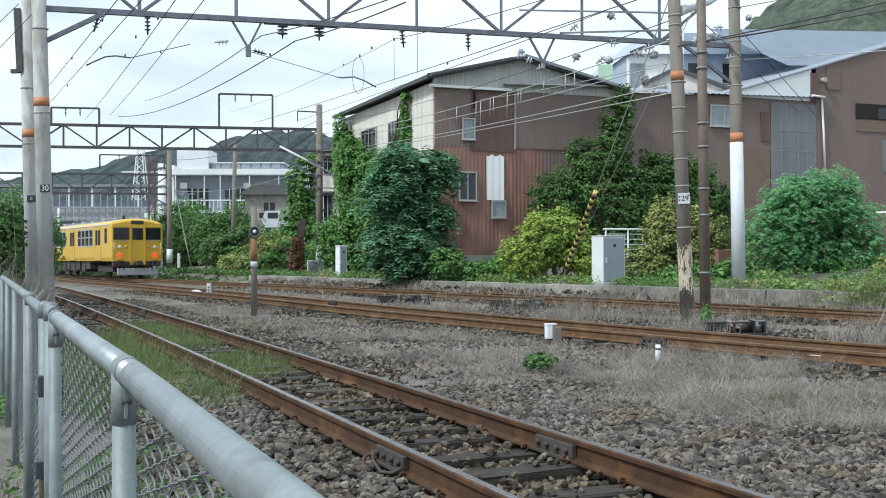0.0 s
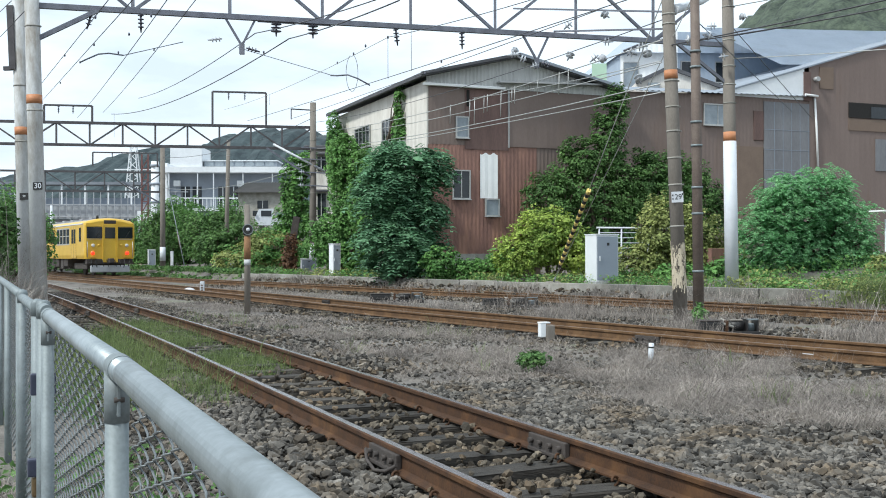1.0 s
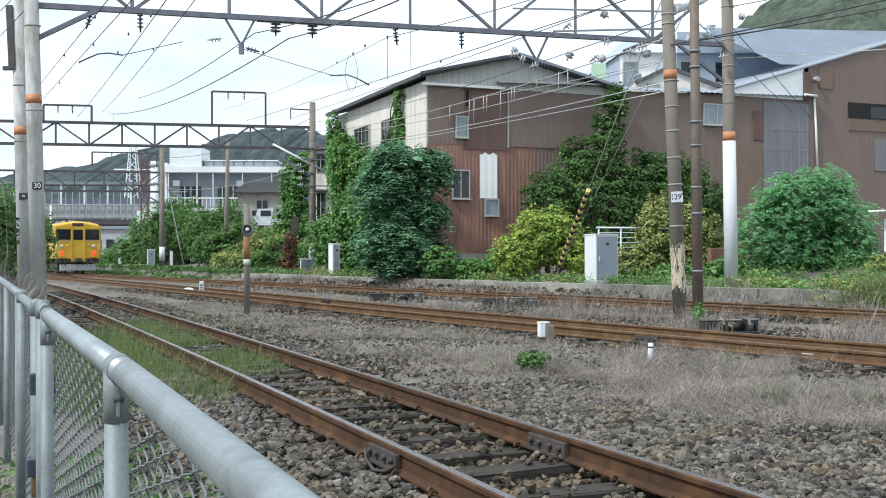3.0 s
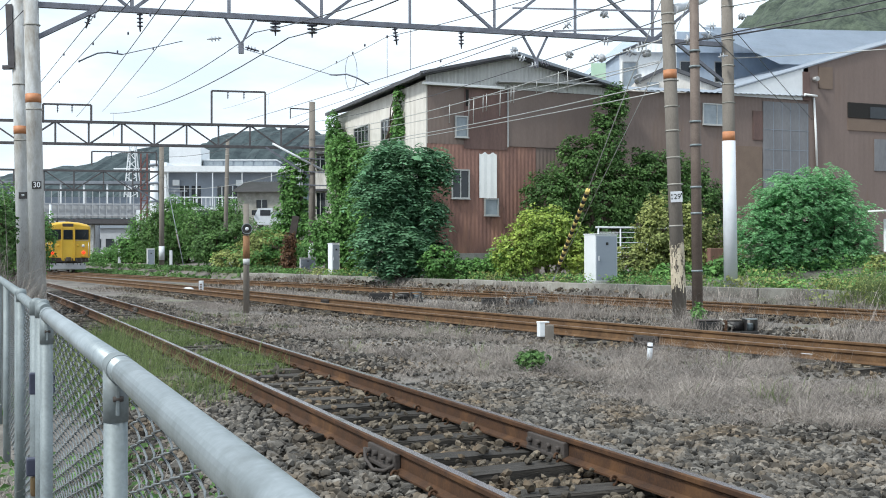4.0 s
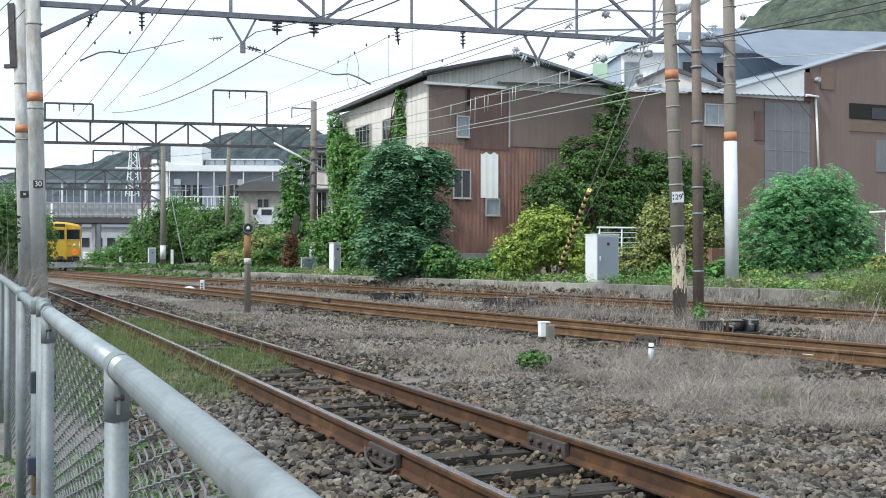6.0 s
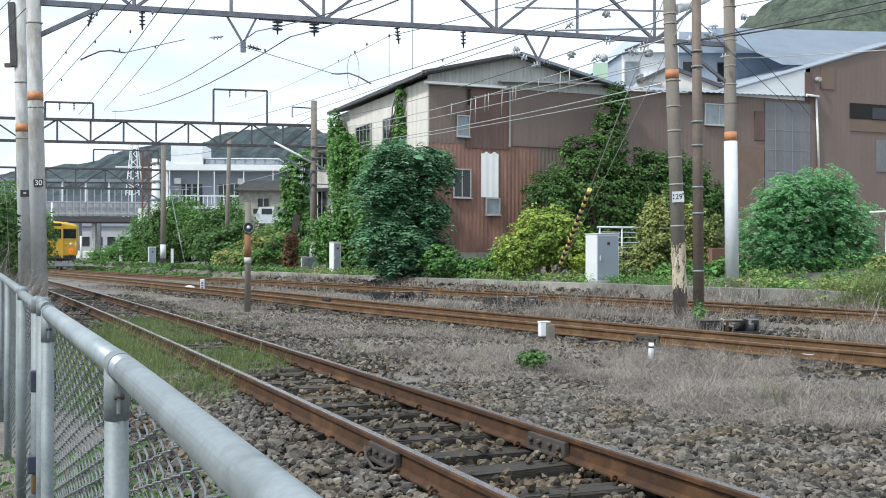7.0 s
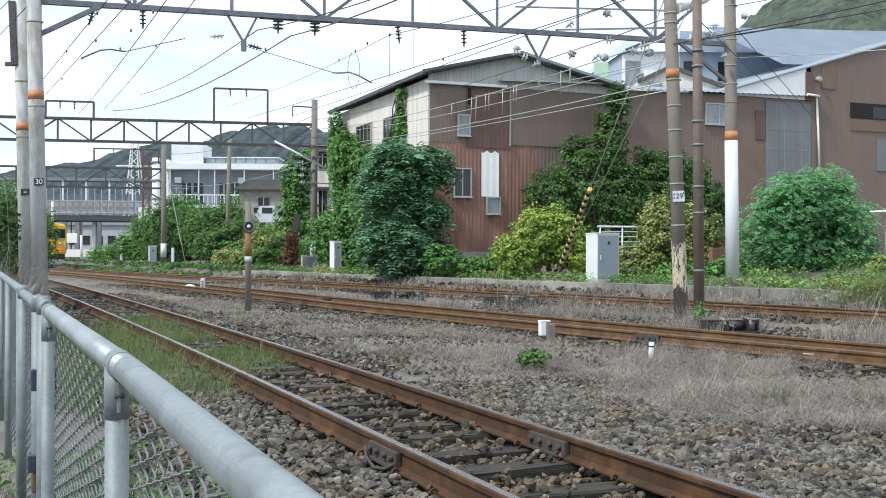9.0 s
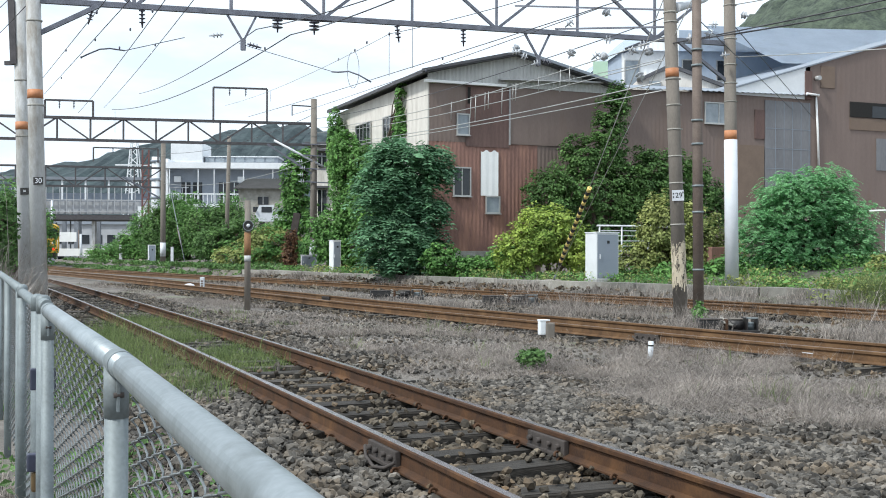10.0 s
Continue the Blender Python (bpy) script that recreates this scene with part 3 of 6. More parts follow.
steel = thing("steel_pole", pose(4.87, 20.5, 0, 0, -0.5, 0), "dark brown steel pole beside a concrete pole", "utility pole")
part("mast", rodded((0, 0, -0.3), (0, 0, 7.6), 0.105, 0.085, n=16), M_steelpole, steel)
for z in (1.0, 2.1, 2.6, 3.4, 3.85, 4.9, 5.2):
    part("strap", rodded((0, 0, z - 0.02), (0, 0, z + 0.02), 0.112, n=14), M_galv, steel)


def lettering(text, size, parent, m, material):
    """Raised characters in the built-in font, as a mesh under parent."""
    cu = bpy.data.curves.new("lettering", "FONT")
    cu.body, cu.size, cu.extrude, cu.align_x, cu.align_y = text, size, 0.002, "CENTER", "CENTER"
    tmp = bpy.data.objects.new("lettering", cu)
    me = bpy.data.meshes.new_from_object(tmp)
    bpy.data.objects.remove(tmp)
    me.materials.clear()
    me.materials.append(material)
    ob = new("lettering", me)
    ob.parent, ob.matrix_basis = parent, m
    return ob


sign = part("plate", boxed(-0.12, 0.12, -0.158, -0.146, 2.38, 2.6, bevel=0.004), M_polewhite, POLE_A, "small white plate with dark numerals")
lettering("29", 0.15, sign, pose(0.015, -0.160, 2.49, 90), M_black)
for x0, z0 in ((-0.095, 2.44), (-0.095, 2.51), (0.1, 2.53)):
    part("mark", boxed(x0 - 0.011, x0 + 0.011, -0.162, -0.157, z0, z0 + 0.035), M_black, sign)
peel = bmesh.new()
rndp = random.Random(3)
for i in range(130):
    a, z = rndp.uniform(2.3, 6.2), rndp.uniform(0.6, 1.5)
    w, h = rndp.uniform(0.035, 0.085), rndp.uniform(0.04, 0.12)
    rr = 0.1435 + rndp.uniform(0.001, 0.004)
    vs = [peel.verts.new((rr * math.cos(a + da / rr), rr * math.sin(a + da / rr), z + dz)) for da, dz in ((-w, -h * rndp.uniform(.4, 1)), (w * rndp.uniform(.3, 1), -h), (w, h * rndp.uniform(.3, 1)), (-w * rndp.uniform(.2, .9), h))]
    peel.faces.new(vs)
part("peeling_paint", peel, M_cream, POLE_A, "flakes of peeling cream paint")
for P, zz, sc in ((POLE_L, 2.80, 1.0), (POLE_L2, 2.72, 0.85)):
    pl = part("plate", boxed(-0.01, 0.20, -0.195, -0.18, zz, zz + 0.17), M_black, P, "small dark plate with pale numerals")
    lettering("30" if P is POLE_L else "=", 0.17 * sc, pl, pose(0.1, -0.198, zz + 0.085, 90), M_polewhite)
br2 = bmesh.new()
strut(br2, (-0.15, -0.1, 7.6), (-0.12, -0.1, 6.0), 0.16)
strut(br2, (-0.4, 0, 6.05), (0.1, 0, 6.05), 0.1)
part("bracket", br2, M_truss_dk, POLE_L2, "dark steel bracket")


def insulator(bm, p, d, n=3, r=0.075, step=0.07):
    """A string of porcelain discs from p in direction d."""
    q = Vector(d).to_track_quat("Z", "Y").to_matrix().to_4x4()
    prof = [(0.015, 0)]
    for i in range(n):
        z = 0.05 + i * step
        prof += [(0.022, z), (r, z + 0.006), (r * 0.9, z + 0.02), (0.026, z + 0.03)]
    prof += [(0.015, 0.05 + n * step + 0.05)]
    return lathe(bm, prof, n=10, m=Matrix.Translation(Vector(p)) @ q)


def portal(name_label, a, b, z0, z1, bays, material, w=0.09, web=0.055):
    """A lattice beam between two points of the plan, from z0 to z1."""
    p = thing("portal_beam", Matrix(), name_label, "overhead beam")
    a, b = Vector((*a, 0)), Vector((*b, 0))

    def at(s, z):
        q = a.lerp(b, s)
        q.z = z
        return q
    for z in (z0, z1):
        part("chord", strut(bmesh.new(), at(0, z), at(1, z), w), material, p)
    for i in range(bays + 1):
        part("upright", strut(bmesh.new(), at(i / bays, z0), at(i / bays, z1), web), material, p)
    for i in range(bays):
        lo, hi = (i, i + 1) if i % 2 else (i + 1, i)
        part("diagonal", strut(bmesh.new(), at(lo / bays, z0), at(hi / bays, z1), web), material, p)
    return p, at


beam1, at1 = portal("steel lattice portal beam over the near tracks", (-9.3, 24.2), (7.7, 29.05), 6.98, 8.75, 8, M_truss, 0.12, 0.07)
part("knee_brace", strut(bmesh.new(), (-9.2, 24.2, 6.2), (-7.85, 24.6, 6.98), 0.1), M_truss, beam1)
part("knee_brace", strut(bmesh.new(), (7.7, 29, 5.9), (6.2, 28.6, 6.98), 0.08), M_truss, beam1)
beam2, at2 = portal("steel lattice portal beam further down the line", (-26.0, 53.2), (-6.92, 57.0), 6.95, 8.08, 12, M_truss_dk, 0.14, 0.08)
part("knee_brace", strut(bmesh.new(), (-6.95, 56.9, 5.4), (-9.3, 56.5, 6.95), 0.1), M_truss, beam2)
beam3, at3 = portal("distant steel lattice portal beam", (-44, 72.5), (-20.4, 78.0), 5.9, 7.3, 12, M_truss_dk, 0.14, 0.08)
part("knee_brace", strut(bmesh.new(), (-20.4, 78, 5.0), (-23, 76.8, 6.6), 0.1), M_truss, beam3)
# upstand frames on the far beams
for atf, beam, s0, s1, top in ((at2, beam2, 0.732, 0.874, 9.85), (at2, beam2, 0.303, 0.423, 8.95), (at3, beam3, 0.80, 0.985, 8.7)):
    bm = bmesh.new()
    strut(bm, atf(s0, 8.0 if beam is beam2 else 7.7), atf(s0, top), 0.09)
    strut(bm, atf(s1, 8.0 if beam is beam2 else 7.7), atf(s1, top), 0.09)
    strut(bm, atf(s0, top), atf(s1, top), 0.09)
    part("upstand_frame", bm, M_truss_dk, beam)
    for s in (s0 + 0.3 * (s1 - s0), s0 + 0.6 * (s1 - s0)):
        part("insulator", insulator(bmesh.new(), atf(s, top), (0, 0, -1), 4, 0.06, 0.08), M_insul_dk, beam)
# top bracket on the pole at the end of the far beam
br = bmesh.new()
strut(br, (-6.95, 57, 9.0), (-8.0, 56.5, 9.0), 0.06)
strut(br, (-8.0, 56.5, 9.0), (-8.0, 56.5, 8.45), 0.05)
part("bracket", br, M_truss_dk, beam2)
for x, z in ((-7.35, 5.0), (-7.4, 5.35), (-7.3, 5.7), (-7.45, 6.05), (-5.5, 6.3), (-5.3, 6.75), (-5.15, 7.1), (-5.6, 6.9)):
    part("insulator", insulator(bmesh.new(), (x, 56.7, z), (-1, -0.2, 0), 2, 0.13, 0.12), M_insul, beam2)
for z in (5.0, 5.7, 6.4, 7.0):
    part("bracket", strut(bmesh.new(), (-7.5, 56.75, z), (-5.2, 56.9, z - 0.1), 0.06), M_truss, beam2)
part("stay_pipe", tubed([(-8.95, 56.5, 7.15), (-6.3, 57.0, 5.75)], 0.06, n=8), M_polewhite, beam2)
# hangers and insulators under the near beam
for s, n in ((0.075, 4), (0.135, 4), (0.575, 4), (0.478, 4)):
    part("insulator", insulator(bmesh.new(), at1(s, 6.95), (-0.3 if s < 0.1 else 0.12 if s == 0.478 else 0.02, 0, -1), n, 0.075, 0.09), M_insul_dk, beam1)
for s in (0.312, 0.362):
    part("bracket", strut(bmesh.new(), at1(s - 0.025, 6.92), at1(s + 0.025, 6.92), 0.06), M_truss_dk, beam1)
    part("insulator", insulator(bmesh.new(), at1(s, 6.92), (0, 0, -1), 3, 0.135, 0.085), M_insul_dk, beam1)
for s in (0.262, 0.685):
    bm = bmesh.new()
    p0, p1, p2 = at1(s - 0.018, 6.95), at1(s + 0.022, 6.95), at1(s + 0.004, 6.1)
    strut(bm, p0, p2 + Vector((0, 0, 0.2)), 0.05)
    strut(bm, p1, p2 + Vector((0, 0, 0.2)), 0.05)
    strut(bm, p2 + Vector((0, 0, 0.25)), p2, 0.11)
    part("hanger", bm, M_truss, beam1)
    part("insulator", insulator(bmesh.new(), p2 + Vector((0.1, 0, 0.15)), (1, 0.3, -0.25), 3, 0.07, 0.08), M_insul_dk, beam1)
    part("insulator", insulator(bmesh.new(), p2 + Vector((-0.45, -0.1, 0.35)), (-1, -0.3, -0.15), 3, 0.07, 0.08), M_insul, beam1)
# registration arms
for pts, r in (([(-8.46, 25.00, 5.83), (-8.29, 25.00, 5.91), (-8.03, 25.00, 6.02), (-7.79, 25.00, 6.04), (-7.45, 25.00, 5.99)], 0.018), ([(-7.45, 25.00, 5.99), (-6.10, 25.20, 6.34)], 0.010),
               ([(-4.89, 25.60, 6.28), (-2.73, 26.30, 5.73)], 0.008), ([(-2.76, 26.30, 5.73), (-2.59, 26.30, 5.72), (-2.34, 26.30, 5.74), (-2.09, 26.30, 5.65), (-1.79, 26.30, 5.48)], 0.020)):
    part("steady_arm", tubed(pts, r), M_truss, beam1)
# cross arms and insulators on the right-hand poles
arm = thing("cross_arm", Matrix(), "grey steel cross arms between the poles with porcelain insulators", "cross arm")
part("arm_bar", tubed([(4.74, 22.00, 6.34), (6.08, 25.20, 7.29), (7.7, 29.0, 8.62)], 0.10, n=10), M_polewhite, arm)
part("arm_bar", strut(bmesh.new(), (4.6, 22, 6.3), (1.6, 24.3, 6.9), 0.035), M_truss, arm)
part("arm_bar", strut(bmesh.new(), (4.6, 22, 5.95), (2.4, 23.2, 6.15), 0.035), M_truss, arm)
rnd_i = random.Random(8)
for p in ((3.00, 25.00, 6.74), (3.70, 25.00, 6.97), (3.72, 25.00, 6.28), (2.95, 24.50, 5.96), (3.55, 24.50, 5.88), (3.71, 24.50, 5.84), (1.93, 28.00, 6.72), (2.14, 27.50, 6.30), (2.46, 27.50, 6.19), (4.24, 23.50, 5.86), (4.45, 23.30, 5.60), (4.22, 23.30, 5.23), (4.05, 23.60, 5.81), (4.67, 20.70, 5.46), (5.01, 20.70, 5.57), (7.36, 28.60, 6.57), (7.30, 28.60, 7.40), (7.90, 28.60, 7.67)):
    part("insulator", insulator(bmesh.new(), p, (rnd_i.uniform(-1, 1), rnd_i.uniform(-0.3, 0.3), rnd_i.uniform(-0.6, 0.3)), 2, 0.1, 0.075), M_insul, arm)


def sag_line(a, b, sag, n=14):
    a, b = Vector(a), Vector(b)
    return [a.lerp(b, i / n) - Vector((0, 0, sag * 4 * (i / n) * (1 - i / n))) for i in range(n + 1)]


def wire(pts, r=0.011, material=None, label="thin overhead line wire", parent=None):
    w = part("overhead_wire", tubed(pts, r, n=5), material or M_cable, parent)
    if parent is None:
        tagged(w, label, "overhead wire", "overhead wires")
    return w


for a, b, sag, r, m in (
        ((-6.14, 20.00, 6.22), (-15.83, 42.00, 7.93), 0, 0.01, M_cable),
        ((-5.72, 20.00, 6.17), (-17.88, 48.00, 8.32), 0, 0.01, M_cable),
        ((-5.09, 20.00, 6.17), (-18.75, 55.00, 8.38), 0.1, 0.01, M_cable),
        ((-5.01, 22.00, 6.65), (-17.44, 55.00, 8.64), 0.1, 0.01, M_cable),
        ((-0.92, 18.00, 5.68), (-4.52, 25.80, 6.66), 0.05, 0.012, M_cable),
        ((-4.52, 25.80, 6.66), (-15.62, 55.00, 9.37), 0.25, 0.012, M_cable),
        ((-0.73, 18.00, 5.60), (-3.73, 26.00, 6.57), 0.05, 0.014, M_cable),
        ((-3.73, 26.00, 6.57), (-17.32, 56.00, 8.69), 0.5, 0.015, M_cable),
        ((2.35, 20.00, 6.29), (-1.37, 26.70, 6.74), 0.05, 0.009, M_cable),
        ((-1.37, 26.70, 6.74), (-11.42, 56.00, 8.91), 0.2, 0.009, M_cable_lt),
        ((3.43, 19.00, 5.89), (-10.42, 57.00, 8.44), 0.05, 0.011, M_cable),
        ((3.02, 21.00, 6.10), (-7.87, 56.00, 8.44), 0.05, 0.01, M_cable),
        ((4.49, 22.00, 5.72), (-6.75, 57.00, 7.85), 0.353, 0.014, M_cable_lt),
        ((4.49, 22.00, 5.26), (-6.75, 57.00, 7.61), 0.27, 0.012, M_cable_lt),
        ((4.46, 22.00, 4.82), (-6.75, 57.00, 6.95), 0.2, 0.014, M_cable_lt),
        ((4.46, 22.00, 4.64), (-6.75, 57.00, 6.71), 0.1, 0.012, M_cable_lt),
        ((4.55, 22.00, 6.15), (-6.75, 57.00, 8.36), 0.3, 0.011, M_cable),
        ((7.83, 29.00, 7.45), (14.14, 41.00, 6.43), 0, 0.012, M_cable),
        ((4.96, 21.00, 5.90), (13.34, 41.00, 6.75), 0, 0.01, M_cable),
        ((4.44, 22.00, 5.28), (0.78, 45.00, 7.84), 0.1, 0.01, M_cable_lt),
        ((4.6, 22, 5.6), (15, 3, 5.8), 0.3, 0.014, M_cable), ((4.85, 20.5, 5.4), (16, 3, 5.5), 0.3, 0.012, M_cable),
        ((7.72, 29, 7.2), (22, 9, 7.6), 0.3, 0.014, M_cable), ((7.72, 29, 8.0), (23, 9, 8.2), 0.3, 0.014, M_cable_lt),
        ((7.72, 29, 6.6), (22, 14, 6.2), 0.4, 0.012, M_cable_lt),
        ((-9.3, 24.2, 7.0), (-26, 50, 7.6), 0.5, 0.010, M_cable), ((-10.7, 27, 7.9), (-34, 60, 8.0), 0.5, 0.010, M_cable),
        ((-6.9, 57, 8.6), (-20.4, 78, 8.4), 0.6, 0.014, M_cable), ((-6.9, 57, 6.2), (-20.4, 78, 6.2), 0.6, 0.014, M_cable_lt)):
    wire(sag_line(a, b, sag), r, m)
# spacers on the bundled feeder wires
for s, k in ((0.125, 0.6), (0.14, 0.62), (0.178, 0.42), (0.222, 0.55), (0.228, 0.5), (0.251, 0.9), (0.282, 0.6), (0.29, 0.62), (0.313, 1.0), (0.325, 0.8), (0.378, 0.75)):
    a = Vector((4.49, 22.00, 5.72)).lerp(Vector((-6.75, 57.00, 7.85)), s) - Vector((0, 0, 1.41 * s * (1 - s)))
    b = Vector((4.46, 22.00, 4.82)).lerp(Vector((-6.75, 57.00, 6.95)), s) - Vector((0, 0, 0.8 * s * (1 - s)))
    tagged(part("wire_spacer", tubed([a + Vector((0, 0, 0.05)), a.lerp(b, k)], 0.012, n=5), M_cable_lt), "pale rod tying two feeder wires", "wire spacer", "wire spacers")
# droppers, jumper loops and clamps on the contact lines
for a, b in (((-1.37, 26.70, 6.74), (-1.41, 27.50, 5.83)), ((-0.79, 26.70, 6.91), (-0.81, 27.50, 6.04)), ((-17.17, 56.00, 8.72), (-17.17, 56.00, 7.48)), ((-7.76, 48.00, 8.51), (-7.76, 48.00, 8.01))):
    tagged(part("dropper", tubed([a, b], 0.006, n=4), M_cable), "thin dropper between two line wires", "dropper", "droppers")
for cx, cy, cz, w, h in ((-2.46, 29.00, 6.24, 0.16, 0.50),):
    tagged(part("jumper_loop", tubed([(cx + w * math.sin(q), cy, cz + h * math.cos(q)) for q in np.linspace(0.25, 6.0, 20)], 0.006, n=4), M_cable), "thin jumper loop hanging from a line wire", "jumper wire", "jumpers")
for p in ((-10.93, 31.00, 7.11), (-7.13, 22.00, 6.22), (-13.56, 38.00, 7.44), (-11.17, 33.00, 7.27), (-9.11, 28.00, 6.83), (-9.08, 30.00, 7.00), (-7.61, 26.00, 6.69), (-6.12, 22.50, 6.36), (-8.62, 32.00, 7.46), (-3.25, 33.00, 7.23), (-2.50, 30.00, 6.95), (-2.02, 28.00, 6.78), (-1.37, 26.70, 6.74), (-0.04, 27.00, 6.19), (-0.49, 29.00, 6.22), (-4.68, 28.00, 6.62)):
    tagged(part("wire_clamp", lathe(bmesh.new(), [(0.012, -0.04), (0.024, -0.02), (0.024, 0.02), (0.012, 0.04)], 8, m=Matrix.Translation(p)), M_insul_dk), "small dark clamp on an overhead wire", "clamp", "wire clamps")

# guy wire with its striped guard
guy = thing("guy_wire", Matrix(), "steel guy wire with black and yellow striped guard", "guy wire")
g0, g1 = Vector((3.36, 33.00, 0.41)), Vector((4.55, 22.00, 6.67))
gd = (g1 - g0)
part("stay", tubed([g0, g1], 0.012), M_cable_lt, guy)
part("stay", tubed([g0 + Vector((0.15, 0.1, 0.3)), Vector((4.85, 20.5, 6.4))], 0.010), M_cable_lt, guy)
L = gd.length
for i in range(26):
    z0 = 1.12 + i * 0.1611
    part("guard_band", rodded(g0 + gd * (z0 / L), g0 + gd * ((z0 + 0.1611) / L), 0.058, n=12), M_stripe if i % 2 else M_black, guy, "yellow band" if i % 2 else "black band")
part("turnbuckle", rodded(g0 + gd * (0.15 / L), g0 + gd * (0.4 / L), 0.03, n=8), M_galv, guy)
part("anchor_block", boxed(3.11, 3.61, 32.8, 33.2, 0.0, 0.49, bevel=0.08), M_concrete_br, guy)

# ---------------------------------------------------------------- buildings
U_AXIS = math.degrees(math.atan2(0.38, 0.925))
HOUSE = pose(-0.589, 42.0, 0, 0, 0, U_AXIS)


def corrugated(u0, u1, z0, z1, y, pitch=0.076, depth=0.012, top=None):
    """An upright ribbed sheet in the plane y, its ribs running up; top(u) may slope its upper edge."""
    bm = bmesh.new()
    n = max(2, int((u1 - u0) / pitch * 4))
    prev = None
    for i in range(n + 1):
        u = u0 + (u1 - u0) * i / n
        d = (0, depth, 0, -depth)[i % 4]
        zt = top(u) if top else z1
        cur = (bm.verts.new((u, y + d, z0)), bm.verts.new((u, y + d, zt)))
        if prev:
            bm.faces.new((prev[0], cur[0], cur[1], prev[1]))
        prev = cur
    return bm


def house_window(parent, u0, u1, z0, z1, y=-0.06, panes=2, glass=None, left=False):
    """A framed window proud of the wall; left puts it in the side wall, where u runs back."""
    def bx(a0, a1, d0, d1, c0, c1, **k):
        return boxed(d0, d1, a0, a1, c0, c1, **k) if left else boxed(a0, a1, d0, d1, c0, c1, **k)
    w = part("window", bx(u0, u1, y + 0.02, y + 0.05, z0, z1), glass or M_glass_lt, parent, "old sliding window")
    t = 0.05
    for a0, a1, c0, c1 in ((u0 - t, u1 + t, z0 - t, z0), (u0 - t, u1 + t, z1, z1 + t), (u0 - t, u0, z0, z1), (u1, u1 + t, z0, z1)):
        part("frame", bx(a0, a1, y - 0.02, y + 0.05, c0, c1), M_frame, w)
    for i in range(1, panes):
        a = u0 + (u1 - u0) * i / panes
        part("mullion", bx(a - 0.02, a + 0.02, y, y + 0.03, z0, z1), M_frame, w)
    part("sill", bx(u0 - 0.08, u1 + 0.08, y - 0.07, y + 0.04, z0 - t - 0.03, z0 - t), M_frame, w)
    return w


def gable_z(u):
    return 9.24 - abs(u - 3.74) * (0.25 if u < 3.74 else 0.235)


wh = thing("warehouse", HOUSE, "old two-storey gabled warehouse in rusty red and brown sheet iron", "building")
part("core_wall", boxed(0.05, 8.55, 0.05, 12.2, 0.2, 7.9), M_dark_iron, wh)
part("foundation", boxed(-0.05, 8.7, -0.12, 0.0, 0.2, 1.35, bevel=0.02), M_concrete_lt, wh, "pale stone footing")
part("red_cladding", corrugated(-0.02, 4.75, 1.3, 5.66, -0.02, 0.17, 0.006), M_red_iron, wh, "rust-red ribbed sheet iron")
part("lower_cladding", corrugated(4.75, 8.6, 1.3, 5.66, -0.02, 0.17, 0.006), M_brown_iron, wh)
part("maroon_cladding", corrugated(1.55, 3.46, 5.50, 7.95, -0.05, 0.18, 0.004), M_dark_iron, wh, "dark maroon sheet iron")
part("corner_cladding", corrugated(0.0, 1.55, 5.66, 7.95, -0.03, 0.18, 0.003), M_brown_iron, wh)
part("brown_cladding", corrugated(3.46, 8.6, 5.66, 8.2, -0.06, 0.3, 0.003), M_brown_iron, wh, "smooth brown sheet iron")
part("corner_trim", boxed(3.44, 3.49, -0.11, -0.02, 5.62, 8.1), M_roof_edge, wh)
part("gable_cladding", corrugated(-0.1, 8.55, 7.95, 8.0, -0.10, 0.16, 0.012, top=gable_z), M_gable, wh, "grey ribbed gable sheet")
part("gable_trim", boxed(-0.25, 3.25, -0.24, -0.07, 7.93, 8.03), M_whitesheet, wh, "pale horizontal flashing")
part("drip_roof", boxed(3.2, 8.7, -0.45, -0.07, 8.06, 8.12, m=Matrix.Rotation(radians(-2), 4, "Y")), M_roof_edge, wh)
for s in (-1, 1):
    a = (3.74, 9.36)
    b = (-0.5, 8.34) if s < 0 else (8.55, 8.27)
    bm = bmesh.new()
    prof = [a, b, (b[0], b[1] - 0.14), (a[0], a[1] - 0.14)]
    f0 = [bm.verts.new((u, -0.55, z)) for u, z in prof]
    f1 = [bm.verts.new((u, 12.6, z)) for u, z in prof]
    bm.faces.new(f0), bm.faces.new(f1[::-1])
    for i in range(4):
        bm.faces.new((f0[i], f0[(i + 1) % 4], f1[(i + 1) % 4], f1[i]))
    part("roof", bm, M_roof_dk, wh, "dark sheet roof")
    bm = bmesh.new()
    strut(bm, (a[0], -0.57, a[1] - 0.03), (b[0], -0.57, b[1] - 0.03), 0.11)
    part("barge_board", bm, M_roof_dk if s < 0 else M_fargrey, wh)
# side wall, white plaster above
part("side_wall", boxed(-0.06, 0.05, 0.0, 12.2, 0.2, 8.15), M_plaster, wh, "white plaster side wall")
for v0, v1, z0, z1 in ((6.9, 9.0, 6.25, 7.15), (3.45, 5.1, 6.1, 7.1), (9.4, 11.0, 3.2, 4.4)):
    house_window(wh, v0, v1, z0, z1, y=-0.13, panes=4, glass=M_glass_dk, left=True)
house_window(wh, 1.20, 1.66, 5.98, 6.74, y=-0.09, panes=1)
house_window(wh, 1.05, 1.72, 3.56, 4.62, y=-0.09, panes=2, glass=M_glass_dk)
house_window(wh, 2.46, 3.0, 2.9, 3.5, y=-0.09, panes=1)
